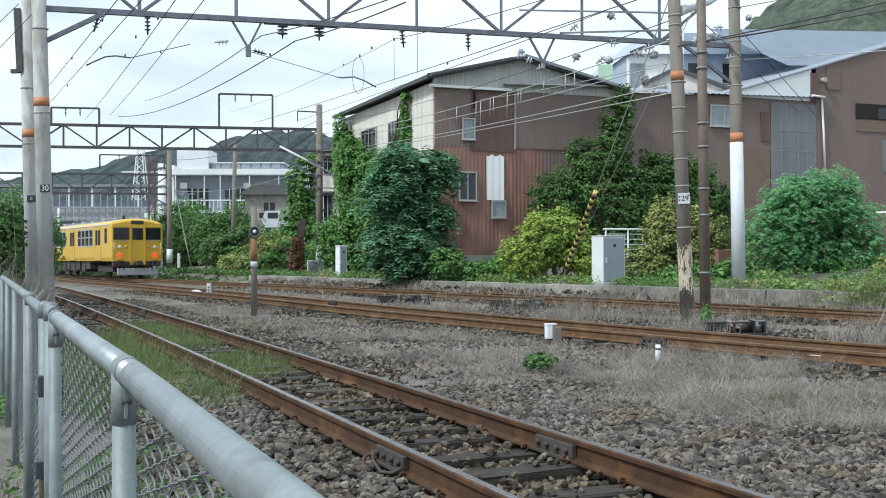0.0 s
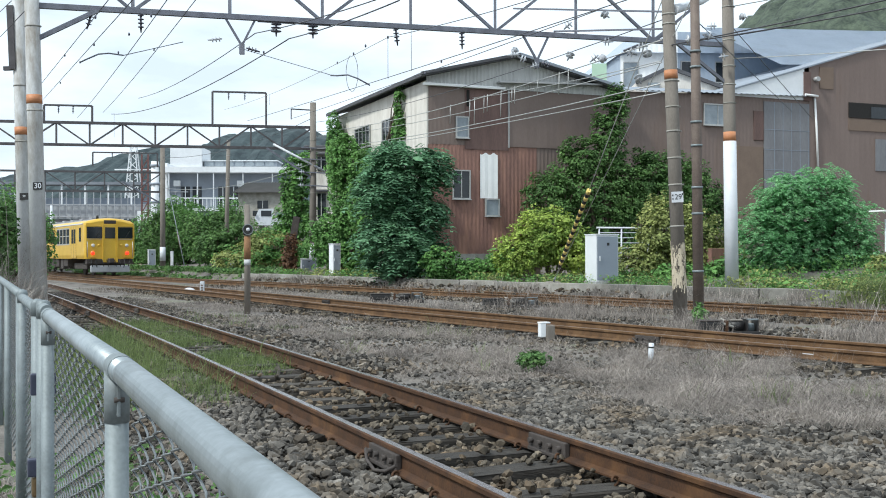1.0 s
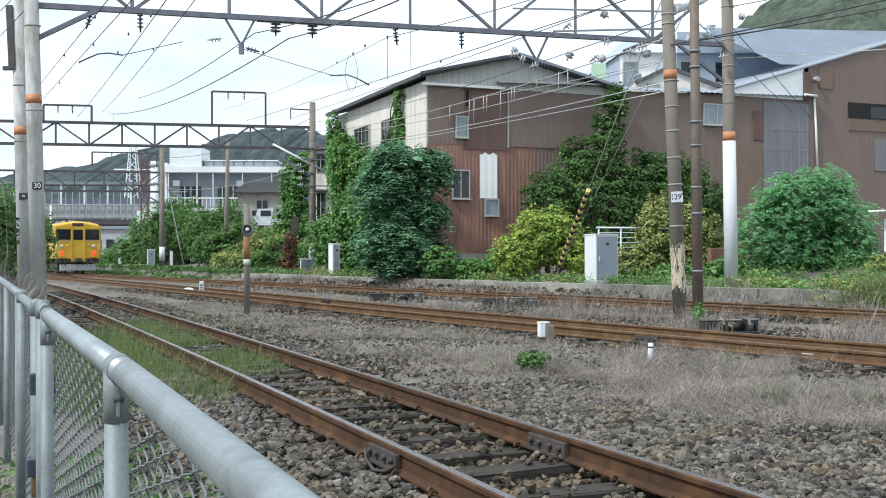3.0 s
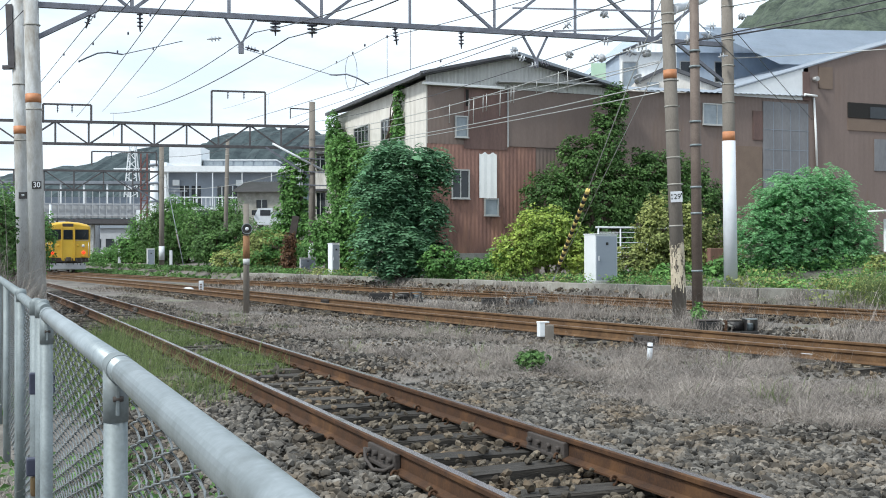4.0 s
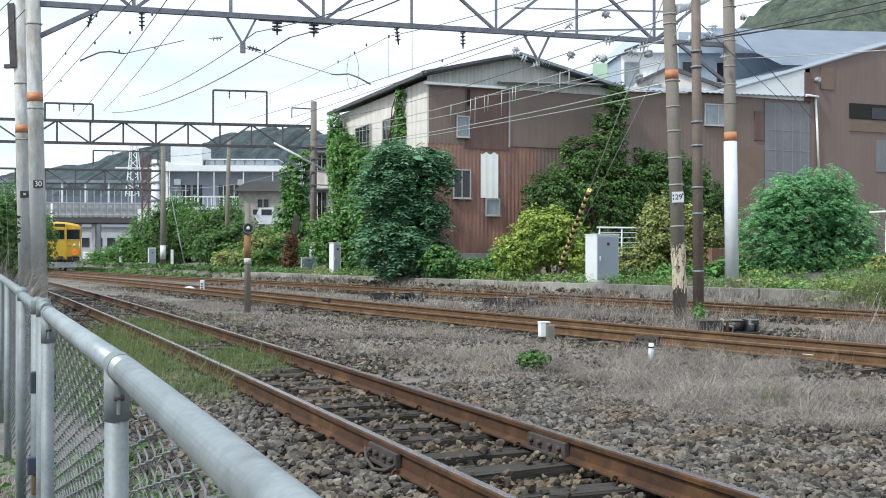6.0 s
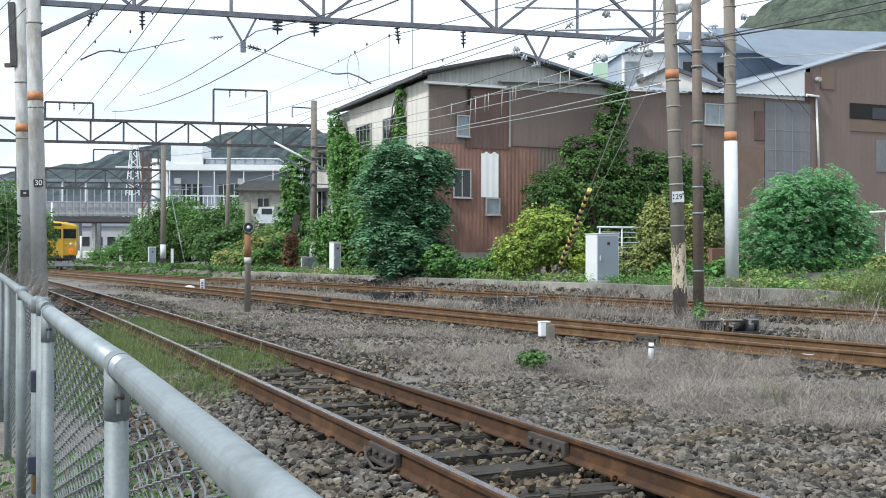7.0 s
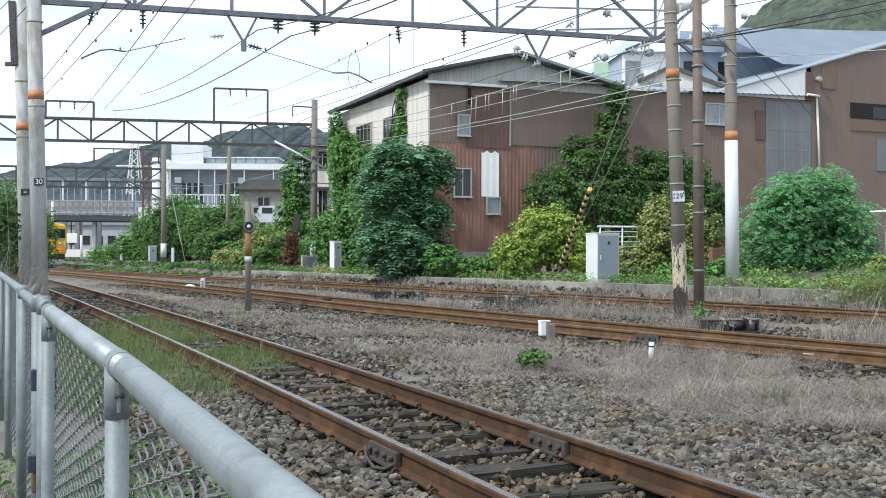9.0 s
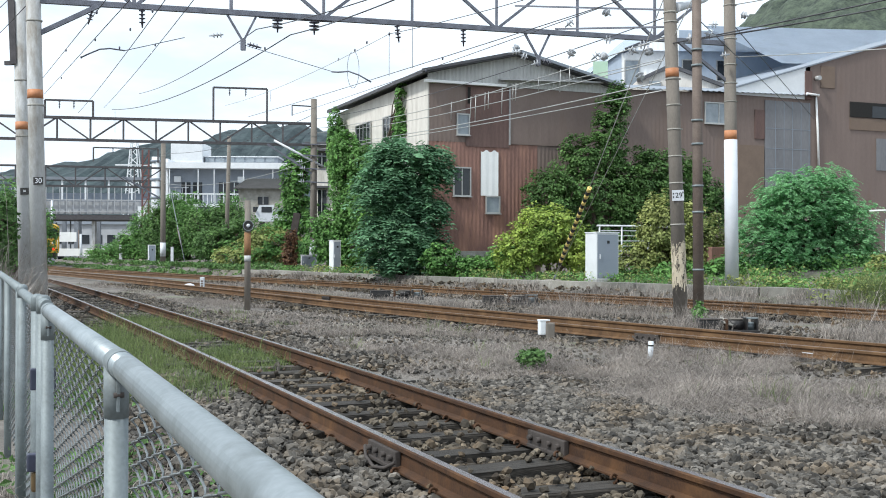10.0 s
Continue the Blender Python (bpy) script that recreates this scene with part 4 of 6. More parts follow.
part("white_panel", corrugated(2.2, 2.97, 3.56, 5.42, -0.07, 0.26, 0.005, top=lambda u: 5.42 - 0.12 * abs(math.sin(u * 9))), M_whitesheet, wh, "bright white ribbed sheet over the wall")
part("slot", boxed(1.62, 1.74, -0.08, -0.06, 7.2, 7.85), M_dark, wh)

sh = thing("shed", HOUSE, "long low brown sheet-iron shed with corrugated eaves", "building")
part("wall", boxed(8.6, 18.9, 0.0, 12, 0.2, 8.1), M_dark_iron, sh)
part("cladding", corrugated(8.6, 18.9, 1.0, 8.2, -0.03, 0.2, 0.004, top=lambda u: 8.2 + 0.026 * (u - 8.6)), M_brown_iron, sh)
bm = bmesh.new()
n = 140
prev = None
for i in range(n + 1):
    u = 8.3 + 10.75 * i / n
    z = 8.22 + 0.03 * (i / n) * 10 * 0.9
    d = 0.02 * (1, 0, -1, 0)[i % 4]
    cur = (bm.verts.new((u, -0.3, z + d)), bm.verts.new((u, 4.5, z + 0.9 + d)))
    if prev:
        bm.faces.new((prev[0], cur[0], cur[1], prev[1]))
    prev = cur
part("roof", bm, M_fargrey, sh, "grey corrugated roof")
house_window(sh, 12.95, 14.35, 7.0, 7.85, y=-0.09, panes=2)
part("glazed_panel", boxed(16.15, 18.7, -0.08, -0.02, 4.2, 8.15), M_frp, sh, "tall frosted grey panels")
for u in (16.72, 17.2, 17.68, 18.16, 18.62):
    part("glazing_bar", boxed(u - 0.012, u + 0.012, -0.09, -0.075, 4.2, 8.15), M_fargrey, sh)
for z in (5.1, 6.0, 6.9):
    part("glazing_bar", boxed(16.2, 18.7, -0.09, -0.075, z - 0.01, z + 0.01), M_fargrey, sh)
part("patch", boxed(14.7, 16.1, -0.07, -0.03, 2.2, 6.1), M_orange_iron, sh, "faded orange patch of sheet iron")
part("patch", boxed(15.6, 16.12, -0.08, -0.03, 6.4, 7.7), M_dark_iron, sh)
part("downpipe", tubed([(18.95, -0.15, 8.45), (19.05, -0.15, 7.0), (19.12, -0.15, 5.3)], 0.05, n=8), M_whitesheet, sh, "white rain pipe")
part("gutter", tubed([(18.2, -0.4, 8.52), (19.0, -0.3, 8.5)], 0.05, n=8), M_whitesheet, sh)

big = thing("factory", HOUSE, "large brown sheet-iron factory with sloping roof edge", "building")


def big_z(u):
    return 8.72 + (u - 14.9) * 0.298 if u < 27 else 8.72 + 12.1 * 0.298 - (u - 27) * 0.25


part("back_wall", corrugated(14.5, 18.4, 8.3, 9, -0.1, 0.6, 0.001, top=lambda u: big_z(u) - 0.02), M_farwall, big, "white wall above the shed roof")
part("wall", boxed(18.75, 40, 0.1, 18, 0.2, 8.0), M_dark_iron, big)
part("cladding", corrugated(18.7, 40, 1.0, 9, -0.06, 0.3, 0.003, top=big_z), M_brown_iron, big)
part("corner_cladding", boxed(18.35, 18.75, -0.14, 0.9, 8.3, 9.6), M_dark_iron, big)
bm = bmesh.new()
pr = [(14.3, big_z(14.9) - 0.12), (27, big_z(27) + 0.05), (41, big_z(40))]
for (ua, za), (ub, zb) in zip(pr, pr[1:]):
    f = [[bm.verts.new((u, y, z + dz)) for u, z, dz in ((ua, za, 0), (ub, zb, 0), (ub, zb, -0.07), (ua, za, -0.07))] for y in (-0.14, 20)]
    bm.faces.new(f[0]), bm.faces.new(f[1][::-1])
    for i in range(4):
        bm.faces.new((f[0][i], f[0][(i + 1) % 4], f[1][(i + 1) % 4], f[1][i]))
part("roof", bm, M_fargrey, big, "grey sheet roof")
part("opening", boxed(21.0, 24.2, -0.12, -0.05, 7.65, 8.35), M_dark, big, "dark horizontal opening")
part("shutter_pane", boxed(22.3, 23.3, -0.14, -0.1, 7.66, 8.2), M_glass_dk, big)
part("patch", boxed(21.0, 24.4, -0.1, -0.06, 7.05, 7.6), M_orange_iron, big)
part("glazed_panel", boxed(22.6, 23.6, -0.1, -0.06, 5.2, 6.7), M_frp, big)
part("patch", boxed(19.3, 20.1, -0.1, -0.06, 8.9, 9.9), M_orange_iron, big)
part("pipe_elbow", rodded((19.05, -0.3, 9.3), (19.05, 0, 9.3), 0.11, n=12), M_roof_edge, big)

fb = thing("blue_factory", pose(10.0, 60, 0, 0, 0, 6), "pale blue sheet-clad factory with long roof behind the sheds", "building")
part("wall", boxed(0, 40, 0, 20, 0.2, 12.6), M_bluewall, fb)
bm = bmesh.new()
pr = [(-0.3, -0.4, 12.55), (-0.3, 9, 14.6)]
v = [bm.verts.new(q) for q in ((-0.2, -0.5, 12.5), (40.5, -0.5, 13.0), (40.5, 9, 15.0), (2.6, 9, 15.0))]
bm.faces.new(v)
v2 = [bm.verts.new(q) for q in ((-0.2, -0.5, 12.5), (2.6, 9, 15.0), (-0.2, 20, 12.5))]
bm.faces.new(v2)
part("roof", bm, M_bluewall, fb, "pale blue roof")
part("ridge", strut(bmesh.new(), (0.0, -0.6, 12.55), (3.2, 2.0, 14.1), 0.16), M_roof_dk, fb)
part("ridge", strut(bmesh.new(), (3.2, 2.0, 14.1), (40, 2.0, 13.9), 0.2), M_roof_dk, fb)
part("gable", corrugated(-0.1, 3.2, 9, 12.5, -0.06, 0.3, 0.01, top=lambda u: 12.4 + 0.45 * max(u, 0)), M_whitesheet, fb, "white end wall")
part("upper_wall", corrugated(3.2, 40, 9, 13.8, -0.06, 0.9, 0.002), M_bluewall, fb)
bm = bmesh.new()
bm.faces.new([bm.verts.new(q) for q in ((4.4, -0.62, 13.95), (40, -0.62, 13.95), (40, -7.5, 10.7), (6.0, -7.5, 10.7))])
bmesh.ops.solidify(bm, geom=bm.faces[:], thickness=0.12)
part("long_roof", bm, M_bluewall, fb, "long pale blue-grey roof slope")
for u in (3.4, 5.4):
    house_window(fb, u, u + 0.7, 11.0, 12.1, y=-0.12, panes=1, glass=M_glass_dk)
house_window(fb, 0.1, 0.9, 10.6, 12.0, y=-0.12, panes=1)

lt = thing("lean_to", Matrix(), "small white gabled lean-to with dark eaves", "building")
bm = bmesh.new()
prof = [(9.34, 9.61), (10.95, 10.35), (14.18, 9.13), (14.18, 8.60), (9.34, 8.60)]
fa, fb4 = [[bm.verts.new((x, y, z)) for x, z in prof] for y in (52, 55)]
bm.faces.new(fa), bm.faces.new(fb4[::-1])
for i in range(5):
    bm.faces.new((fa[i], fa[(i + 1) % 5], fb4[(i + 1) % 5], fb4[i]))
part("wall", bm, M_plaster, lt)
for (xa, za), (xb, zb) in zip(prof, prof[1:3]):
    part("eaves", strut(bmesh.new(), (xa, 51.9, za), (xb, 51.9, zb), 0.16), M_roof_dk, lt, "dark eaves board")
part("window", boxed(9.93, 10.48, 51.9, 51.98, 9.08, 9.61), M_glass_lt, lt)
part("green_panel", boxed(7.67, 8.42, 55.2, 55.3, 9.68, 11.13), mat("pale_green_sheet", (0.45, 0.62, 0.48), (0.38, 0.54, 0.41), 0.6, scale=2, bump=0.05), lt, "pale green sheet panel")

# ---------------------------------------------------------------- lineside cabinets and small gear


def cabinet(m, w, d, h, label, side_white=True):
    c = thing("equipment_cabinet", m, label, "equipment cabinet")
    part("plinth", boxed(-w / 2 - 0.03, w / 2 + 0.03, -d / 2 - 0.03, d / 2 + 0.03, -0.1, 0.06, bevel=0.01), M_concrete, c)
    part("body", boxed(-w / 2, w / 2, -d / 2, d / 2, 0.06, h, bevel=0.012), M_cabinet_wh, c)
    # door darker than the body, its shade put into the colour
    door = part("door", boxed(-w / 2 + 0.03, w / 2 - 0.03, -d / 2 - 0.02, -d / 2 - 0.002, 0.1, h - 0.05, bevel=0.006), M_cabinet, c, "steel door with shade in its grey")
    part("handle", boxed(-w * 0.38, -w * 0.34, -d / 2 - 0.05, -d / 2 - 0.018, h * 0.46, h * 0.56, bevel=0.006), M_polewhite, door)
    part("label_plate", boxed(-0.03, 0.06, -d / 2 - 0.024, -d / 2 - 0.02, h * 0.78, h * 0.84), M_black, door)
    part("roof_cap", boxed(-w / 2 - 0.02, w / 2 + 0.02, -d / 2 - 0.03, d / 2 + 0.02, h, h + 0.03, bevel=0.01), M_cabinet_wh, c)
    return c


cabinet(pose(4.95, 33.6, 0.42, 0, 0, 24), 0.8, 0.66, 1.5, "steel signal cabinet with white side and shaded grey door on the platform")
cabinet(pose(-4.76, 47, 0.42, 0, 0, 32), 0.36, 0.42, 1.36, "small white trackside cabinet with shaded grey door")
cabinet(pose(-6.96, 55.4, 0.38, 0, 0, 10), 0.8, 0.5, 0.72, "grey box at the foot of a pole")
cabinet(pose(-20.8, 76.5, 0.0, 0, 0, 20), 0.5, 0.6, 1.7, "white cabinet beside a distant pole")

# white meter box on legs by the right-hand bush
mb = thing("meter_box", pose(12.55, 29.6, 0.42, 0, 0, 20), "white box on two thin legs with a small cover", "meter box")
for x in (-0.28, 0.28):
    part("leg", rodded((x, 0, -0.3), (x, 0, 1.0), 0.03), M_polewhite, mb)
part("box", boxed(-0.35, 0.35, -0.15, 0.15, 0.95, 1.85, bevel=0.02), M_cabinet_wh, mb)
part("cover", boxed(-0.75, 0.5, -0.3, 0.3, 2.05, 2.09), M_whitesheet, mb)
part("stem", rodded((0, 0, 1.85), (0, 0, 2.06), 0.04), M_galv, mb)

# speaker post between the tracks
sp = thing("speaker_post", pose(-4.75, 26, 0), "old concrete post with rust bands and a black loudspeaker", "lineside post")
part("post", rodded((0, 0, -0.2), (0, 0, 2.55), 0.078, 0.07, n=14), M_concrete_br, sp)
part("rust_band", rodded((0, 0, 1.2), (0, 0, 1.78), 0.081, n=14), mat("orange_rust_stain", (0.34, 0.175, 0.075), (0.17, 0.095, 0.05), 0.8, scale=6, bump=0.2), sp, "rusty orange band")
part("white_band", rodded((0, 0, 1.08), (0, 0, 1.22), 0.083, n=14), M_concrete, sp)
part("clamp", rodded((0, 0, 1.82), (0, 0, 1.95), 0.11, n=12), M_black, sp)
horn = part("loudspeaker", lathe(bmesh.new(), [(0.05, 0.0), (0.06, 0.1), (0.10, 0.2), (0.118, 0.22), (0.10, 0.225), (0.03, 0.19)], 20, m=pose(0.06, -0.02, 1.94, 90)), M_black, sp, "black horn loudspeaker")
part("rim", tubed([(0.06 + 0.122 * math.cos(q), -0.24, 1.94 + 0.122 * math.sin(q)) for q in np.linspace(0, math.tau, 25)], 0.010, n=6), M_galv, horn)
part("horn_mouth", lathe(bmesh.new(), [(0.02, 0), (0.045, 0.01), (0.045, 0.03), (0.015, 0.045)], 14, m=pose(0.06, -0.22, 1.94, 90)), M_polewhite, horn)

# concrete marker, white boxes, stubs, point machines
mk = thing("marker_post", pose(-8.0, 35.6, 0), "short white kilometre marker with worn marks", "marker post")
part("post", boxed(-0.07, 0.07, -0.07, 0.07, -0.1, 0.45, bevel=0.02), M_polewhite, mk)
for z in (0.14, 0.22, 0.3):
    part("mark", boxed(-0.035, 0.035, -0.076, -0.069, z, z + 0.05), M_steelpole, mk)
mk2 = thing("cable_cover", pose(-9.0, 38.0, 0), "low white domed cover on the ballast", "cover")
part("dome", lathe(bmesh.new(), [(0.22, -0.05), (0.22, 0.06), (0.17, 0.13), (0.06, 0.17)], 14), M_polewhite, mk2)
wb = thing("junction_box", pose(1.62, 16.9, 0, 0, 0, 20), "small concrete post with a white junction box", "junction box")
part("post", boxed(-0.03, 0.11, -0.08, 0.08, -0.15, 0.215, bevel=0.012), M_concrete_br, wb)
part("lid", boxed(-0.13, -0.032, -0.06, 0.05, 0.03, 0.26, bevel=0.015), M_cabinet_wh, wb, "white plastic box")
part("cap", boxed(-0.135, 0.04, -0.065, 0.06, 0.245, 0.27, bevel=0.01), M_cabinet_wh, wb)
st = thing("stake", pose(2.68, 13.9, 0, 3, 2), "short white plastic survey stake", "stake")
part("peg", rodded((0, 0, -0.1), (0, 0, 0.18), 0.036, 0.034, n=10), M_polewhite, st)
part("ring", rodded((0, 0, 0.12), (0, 0, 0.14), 0.038, n=10), M_black, st)
mkw = thing("paint_mark", pose(4.78, 13.35, 0.0), "white paint splash on the rail foot", "paint mark")
part("splash", boxed(-0.2, 0.2, -0.03, 0.03, 0.045, 0.055, m=Matrix.Rotation(radians(-58), 4, "Z")), M_polewhite, mkw)
mkw.location = (4.55, 13.65, 0.02)


def point_machine(m, label, w=1.1):
    p = thing("point_machine", m, label, "point machine")
    part("bed", boxed(-w / 2, w / 2, -0.2, 0.2, -0.05, 0.05, bevel=0.01), M_grease, p)
    case = part("case", boxed(-w / 2 + 0.03, -w * 0.12, -0.15, 0.15, 0.05, 0.22, bevel=0.03), M_grease, p)
    part("lid", boxed(-w / 2 + 0.02, -w * 0.11, -0.16, 0.16, 0.222, 0.24, bevel=0.008), M_traindark, case, "dark steel lid")
    part("link", rodded((-w * 0.13, -0.1, 0.2), (w * 0.06, -0.16, 0.13), 0.022), M_concrete_lt, p, "pale linkage rod")
    part("link", rodded((-w * 0.1, 0.0, 0.26), (w * 0.03, -0.1, 0.17), 0.018), M_concrete_lt, p, "pale linkage rod")
    part("crank", boxed(-w * 0.06, -w * 0.02, -0.18, -0.02, 0.05, 0.24, bevel=0.012), M_rust, p)
    part("motor", rodded((w * 0.04, 0, 0.14), (w * 0.26, 0, 0.14), 0.095, n=14), M_grease, p)
    part("cover", boxed(w * 0.05, w * 0.25, -0.07, 0.07, 0.225, 0.25, bevel=0.01), M_concrete_br, p)
    part("end_frame", boxed(w * 0.29, w * 0.31, -0.16, 0.16, 0.03, 0.26, bevel=0.006), M_grease, p)
    part("end_frame", boxed(w * 0.46, w * 0.48, -0.16, 0.16, 0.03, 0.26, bevel=0.006), M_grease, p)
    part("top_bar", boxed(w * 0.29, w * 0.48, -0.16, -0.1, 0.24, 0.265, bevel=0.006), M_galv, p)
    part("gear", rodded((w * 0.33, 0, 0.11), (w * 0.44, 0, 0.11), 0.075, n=10), M_galv, p)
    part("rod", rodded((w * 0.3, 0, 0.06), (w * 0.55, 0.4, 0.06), 0.025), M_galv, p)


point_machine(pose(4.85, 18.4, -0.04, 0, 0, 3), "black greasy point machine at the pole foot", 1.05)
point_machine(pose(-1.4, 31.8, -0.06, 0, 0, 8), "black point machine beside the rails", 1.6)
point_machine(pose(1.75, 28.3, -0.06, 0, 0, 8), "black point machine half hidden in grass", 1.5)
tagged(part("concrete_slab", boxed(-0.2, 0.2, -0.1, 0.1, -0.06, 0.0, bevel=0.02), M_concrete_br), "flat concrete slab lying in the gravel", "slab").matrix_basis = pose(-1.72, 8.55, 0.0, 0, 0, 8)

# small posts and a stay along the far verge
sp2 = thing("marker_post", pose(-27.68, 92, 0.52), "slim grey-white post beside the far line", "marker post")
part("post", boxed(-0.1, 0.1, -0.1, 0.1, -0.3, 1.40, bevel=0.01), M_polewhite, sp2)
sp2 = thing("marker_post", pose(-19.22, 76, 0.47), "short white post beside a distant pole", "marker post")
part("post", boxed(-0.09, 0.09, -0.09, 0.09, -0.3, 1.12, bevel=0.01), M_polewhite, sp2)
sp2 = thing("marker_post", pose(-22.59, 80, 0.08), "low striped post beside the far rails", "marker post")
part("post", boxed(-0.1, 0.1, -0.1, 0.1, -0.3, 0.59, bevel=0.01), M_cream, sp2)
sp2 = thing("sign_post", pose(-11.79, 60, 0.66), "small green and white trackside sign on a post", "sign")
part("post", rodded((0, 0, -0.3), (0, 0, 0.2), 0.03), M_galv, sp2)
part("board", boxed(-0.11, 0.11, -0.05, -0.03, 0.05, 0.36, bevel=0.01), M_polewhite, sp2)
part("mark", boxed(-0.06, 0.06, -0.06, -0.052, 0.12, 0.28), M_cabinet, sp2)
stay = thing("guy_wire", Matrix(), "slanting stay of a distant pole", "guy wire")
part("stay", tubed([(-19.95, 77.50, 6.66), (-17.26, 72.00, 0.06)], 0.03), M_galv, stay)
part("guard", tubed([(-18.46, 74.50, 2.92), (-17.97, 73.50, 1.74)], 0.07, n=8), M_steelpole, stay)

# white railing, rusty box and stone heap behind the cabinet
rl = thing("railing", pose(6.3, 38.0, 0.5, 0, 0, 22), "white painted pipe railing in front of the ivy", "railing")
part("bar", rodded((-1.0, 0, 1.75), (3.4, 0, 1.75), 0.035), M_polewhite, rl)
for x in (-0.9, 0.0, 1.1, 2.2, 3.3):
    part("post", rodded((x, 0, -0.3), (x, 0, 1.75), 0.03), M_polewhite, rl)
for z in (0.5, 0.68, 0.86, 1.04, 1.22, 1.4, 1.58):
    part("bar", rodded((-0.9, 0, z), (3.3, 0, z), 0.014, n=6), M_polewhite, rl)
rbx = thing("rusty_bin", pose(8.75, 34.6, 0.45, 0, 0, 25), "rusty red sheet-metal box among weeds", "box")
part("body", boxed(-0.3, 0.3, -0.2, 0.2, 0.55, 1.05, bevel=0.02), M_red_iron, rbx)
for x in (-0.25, 0.25):
    part("leg", boxed(x - 0.02, x + 0.02, -0.15, 0.15, -0.2, 0.56), M_rust, rbx)
rbx2 = thing("rusty_bin", pose(3.1, 36.4, 0.45, 0, 0, 10), "brown rusty sheet-metal tray under the shrub", "box")
part("body", boxed(-0.45, 0.15, -0.2, 0.2, 0.1, 0.62, bevel=0.02), M_orange_iron, rbx2)
dp = thing("leaning_board", pose(-7.95, 54.5, 0.4, 0, 10, 0), "dark rusty plate leaning in the hedge", "board")
part("plate", boxed(-0.17, 0.17, -0.05, 0.05, 0, 1.7, bevel=0.02), M_rust, dp)
part("top", boxed(-0.17, 0.19, -0.06, 0.04, 1.7, 2.9, bevel=0.02), M_traindark, dp)

# ---------------------------------------------------------------- fence beside the path
FENCE_D = Vector((-0.405, 0.914, 0))
FENCE_0 = Vector((-0.545, 1.85, 0))


def on_fence(s, z, side=0.0):
    """A point s metres along the fence from its nearest post."""
    return FENCE_0 + FENCE_D * s + Vector((0.914 * side, 0.405 * side, z))


fence = thing("chain_link_fence", Matrix(), "galvanised pipe fence with chain-link mesh beside the line", "fence")
Z_RAIL = 1.135
part("top_rail", tubed([on_fence(-2.6, Z_RAIL, -0.045), on_fence(0, Z_RAIL)], 0.0243, n=24), M_galv_rail, fence)
part("top_rail", tubed([on_fence(0, Z_RAIL), on_fence(1.93, Z_RAIL)], 0.0243, n=24), M_galv_rail, fence)
for s in (-1.83, 0.11, 1.95):
    part("post", rodded(on_fence(s, -0.3, -0.004), on_fence(s, Z_RAIL - 0.02, -0.004), 0.0212, n=20), M_galv, fence)
    # a band clamp: strap over the rail, cheeks down the post and a small hooked lug
    bm = tubed([on_fence(s - 0.044, Z_RAIL), on_fence(s - 0.040, Z_RAIL), on_fence(s + 0.022, Z_RAIL), on_fence(s + 0.026, Z_RAIL)], 0.0257, n=24)
    rod(bm, on_fence(s, Z_RAIL - 0.098, -0.004), on_fence(s, Z_RAIL - 0.005, -0.004), 0.0226, n=24)
    turn_ = Matrix.Translation(on_fence(s, 0, -0.004)) @ Matrix.Rotation(math.atan2(FENCE_D.y, FENCE_D.x), 4, "Z")
    box(bm, -0.031, -0.018, -0.003, 0.003, Z_RAIL - 0.085, Z_RAIL - 0.028, bevel=0.001, m=turn_)
    clamp = part("band_clamp", bm, M_galv, fence, "pressed steel band clamp")
    part("bolt", rodded(on_fence(s - 0.027, Z_RAIL - 0.055, -0.012), on_fence(s - 0.027, Z_RAIL - 0.055, 0.006), 0.005, n=8), M_traindark, clamp)
part("bottom_rail", tubed([on_fence(-2.6, 0.1), on_fence(1.93, 0.1)], 0.017, n=12), M_galv, fence)


def mesh_panel(parent, s0, s1, z0, z1, side=0.012, pitch=0.078, thick=0.0062):
    """Interlaced flattened spirals of chain link, each hooked into the next."""
    bm = bmesh.new()
    k = int((s1 - s0) / pitch)
    rows = int((z1 - z0) / 0.0195)
    step = (z1 - z0) / rows
    for i in range(k):
        pts = []
        for j in range(rows):
            right = (i + j) % 2
            for q in (0.0, 0.3, 0.7):
                o = 1.04 - 1.08 * q if right else -0.04 + 1.08 * q
                d = thick * math.sin(math.pi * q) * (-1 if right else 1)
                pts.append(on_fence(s0 + (i + o) * pitch, z0 + (j + q) * step, side + d))
        tube(bm, pts, 0.0021, n=4)
    return part("mesh", bm, M_wiremesh, parent, "diamond chain-link mesh")


mesh_panel(fence, -2.4, 0.08, 0.12, Z_RAIL - 0.035)
mesh_panel(fence, 0.14, 1.9, 0.12, Z_RAIL - 0.035)

gate = thing("fence_gate", Matrix(), "galvanised pipe gate closed with a latch and padlock", "gate")
for s, top in ((2.25, 1.16), (2.62, 1.15), (3.9, 1.15)):
    part("stile", rodded(on_fence(s, 0.0), on_fence(s, top), 0.024, n=16), M_galv, gate)
    part("cap", lathe(bmesh.new(), [(0.0255, -0.05), (0.0258, 0.0), (0.021, 0.012), (0.008, 0.017)], 14, m=Matrix.Translation(on_fence(s, top))), M_galv, gate)
part("top_rail", tubed([on_fence(2.05, Z_RAIL + 0.01), on_fence(2.25, Z_RAIL + 0.01)], 0.022, n=14), M_galv, gate)
part("top_rail", tubed([on_fence(2.62, Z_RAIL - 0.01), on_fence(3.9, Z_RAIL - 0.01)], 0.022, n=14), M_galv, gate)
mesh_panel(gate, 2.66, 3.85, 0.12, Z_RAIL - 0.05)
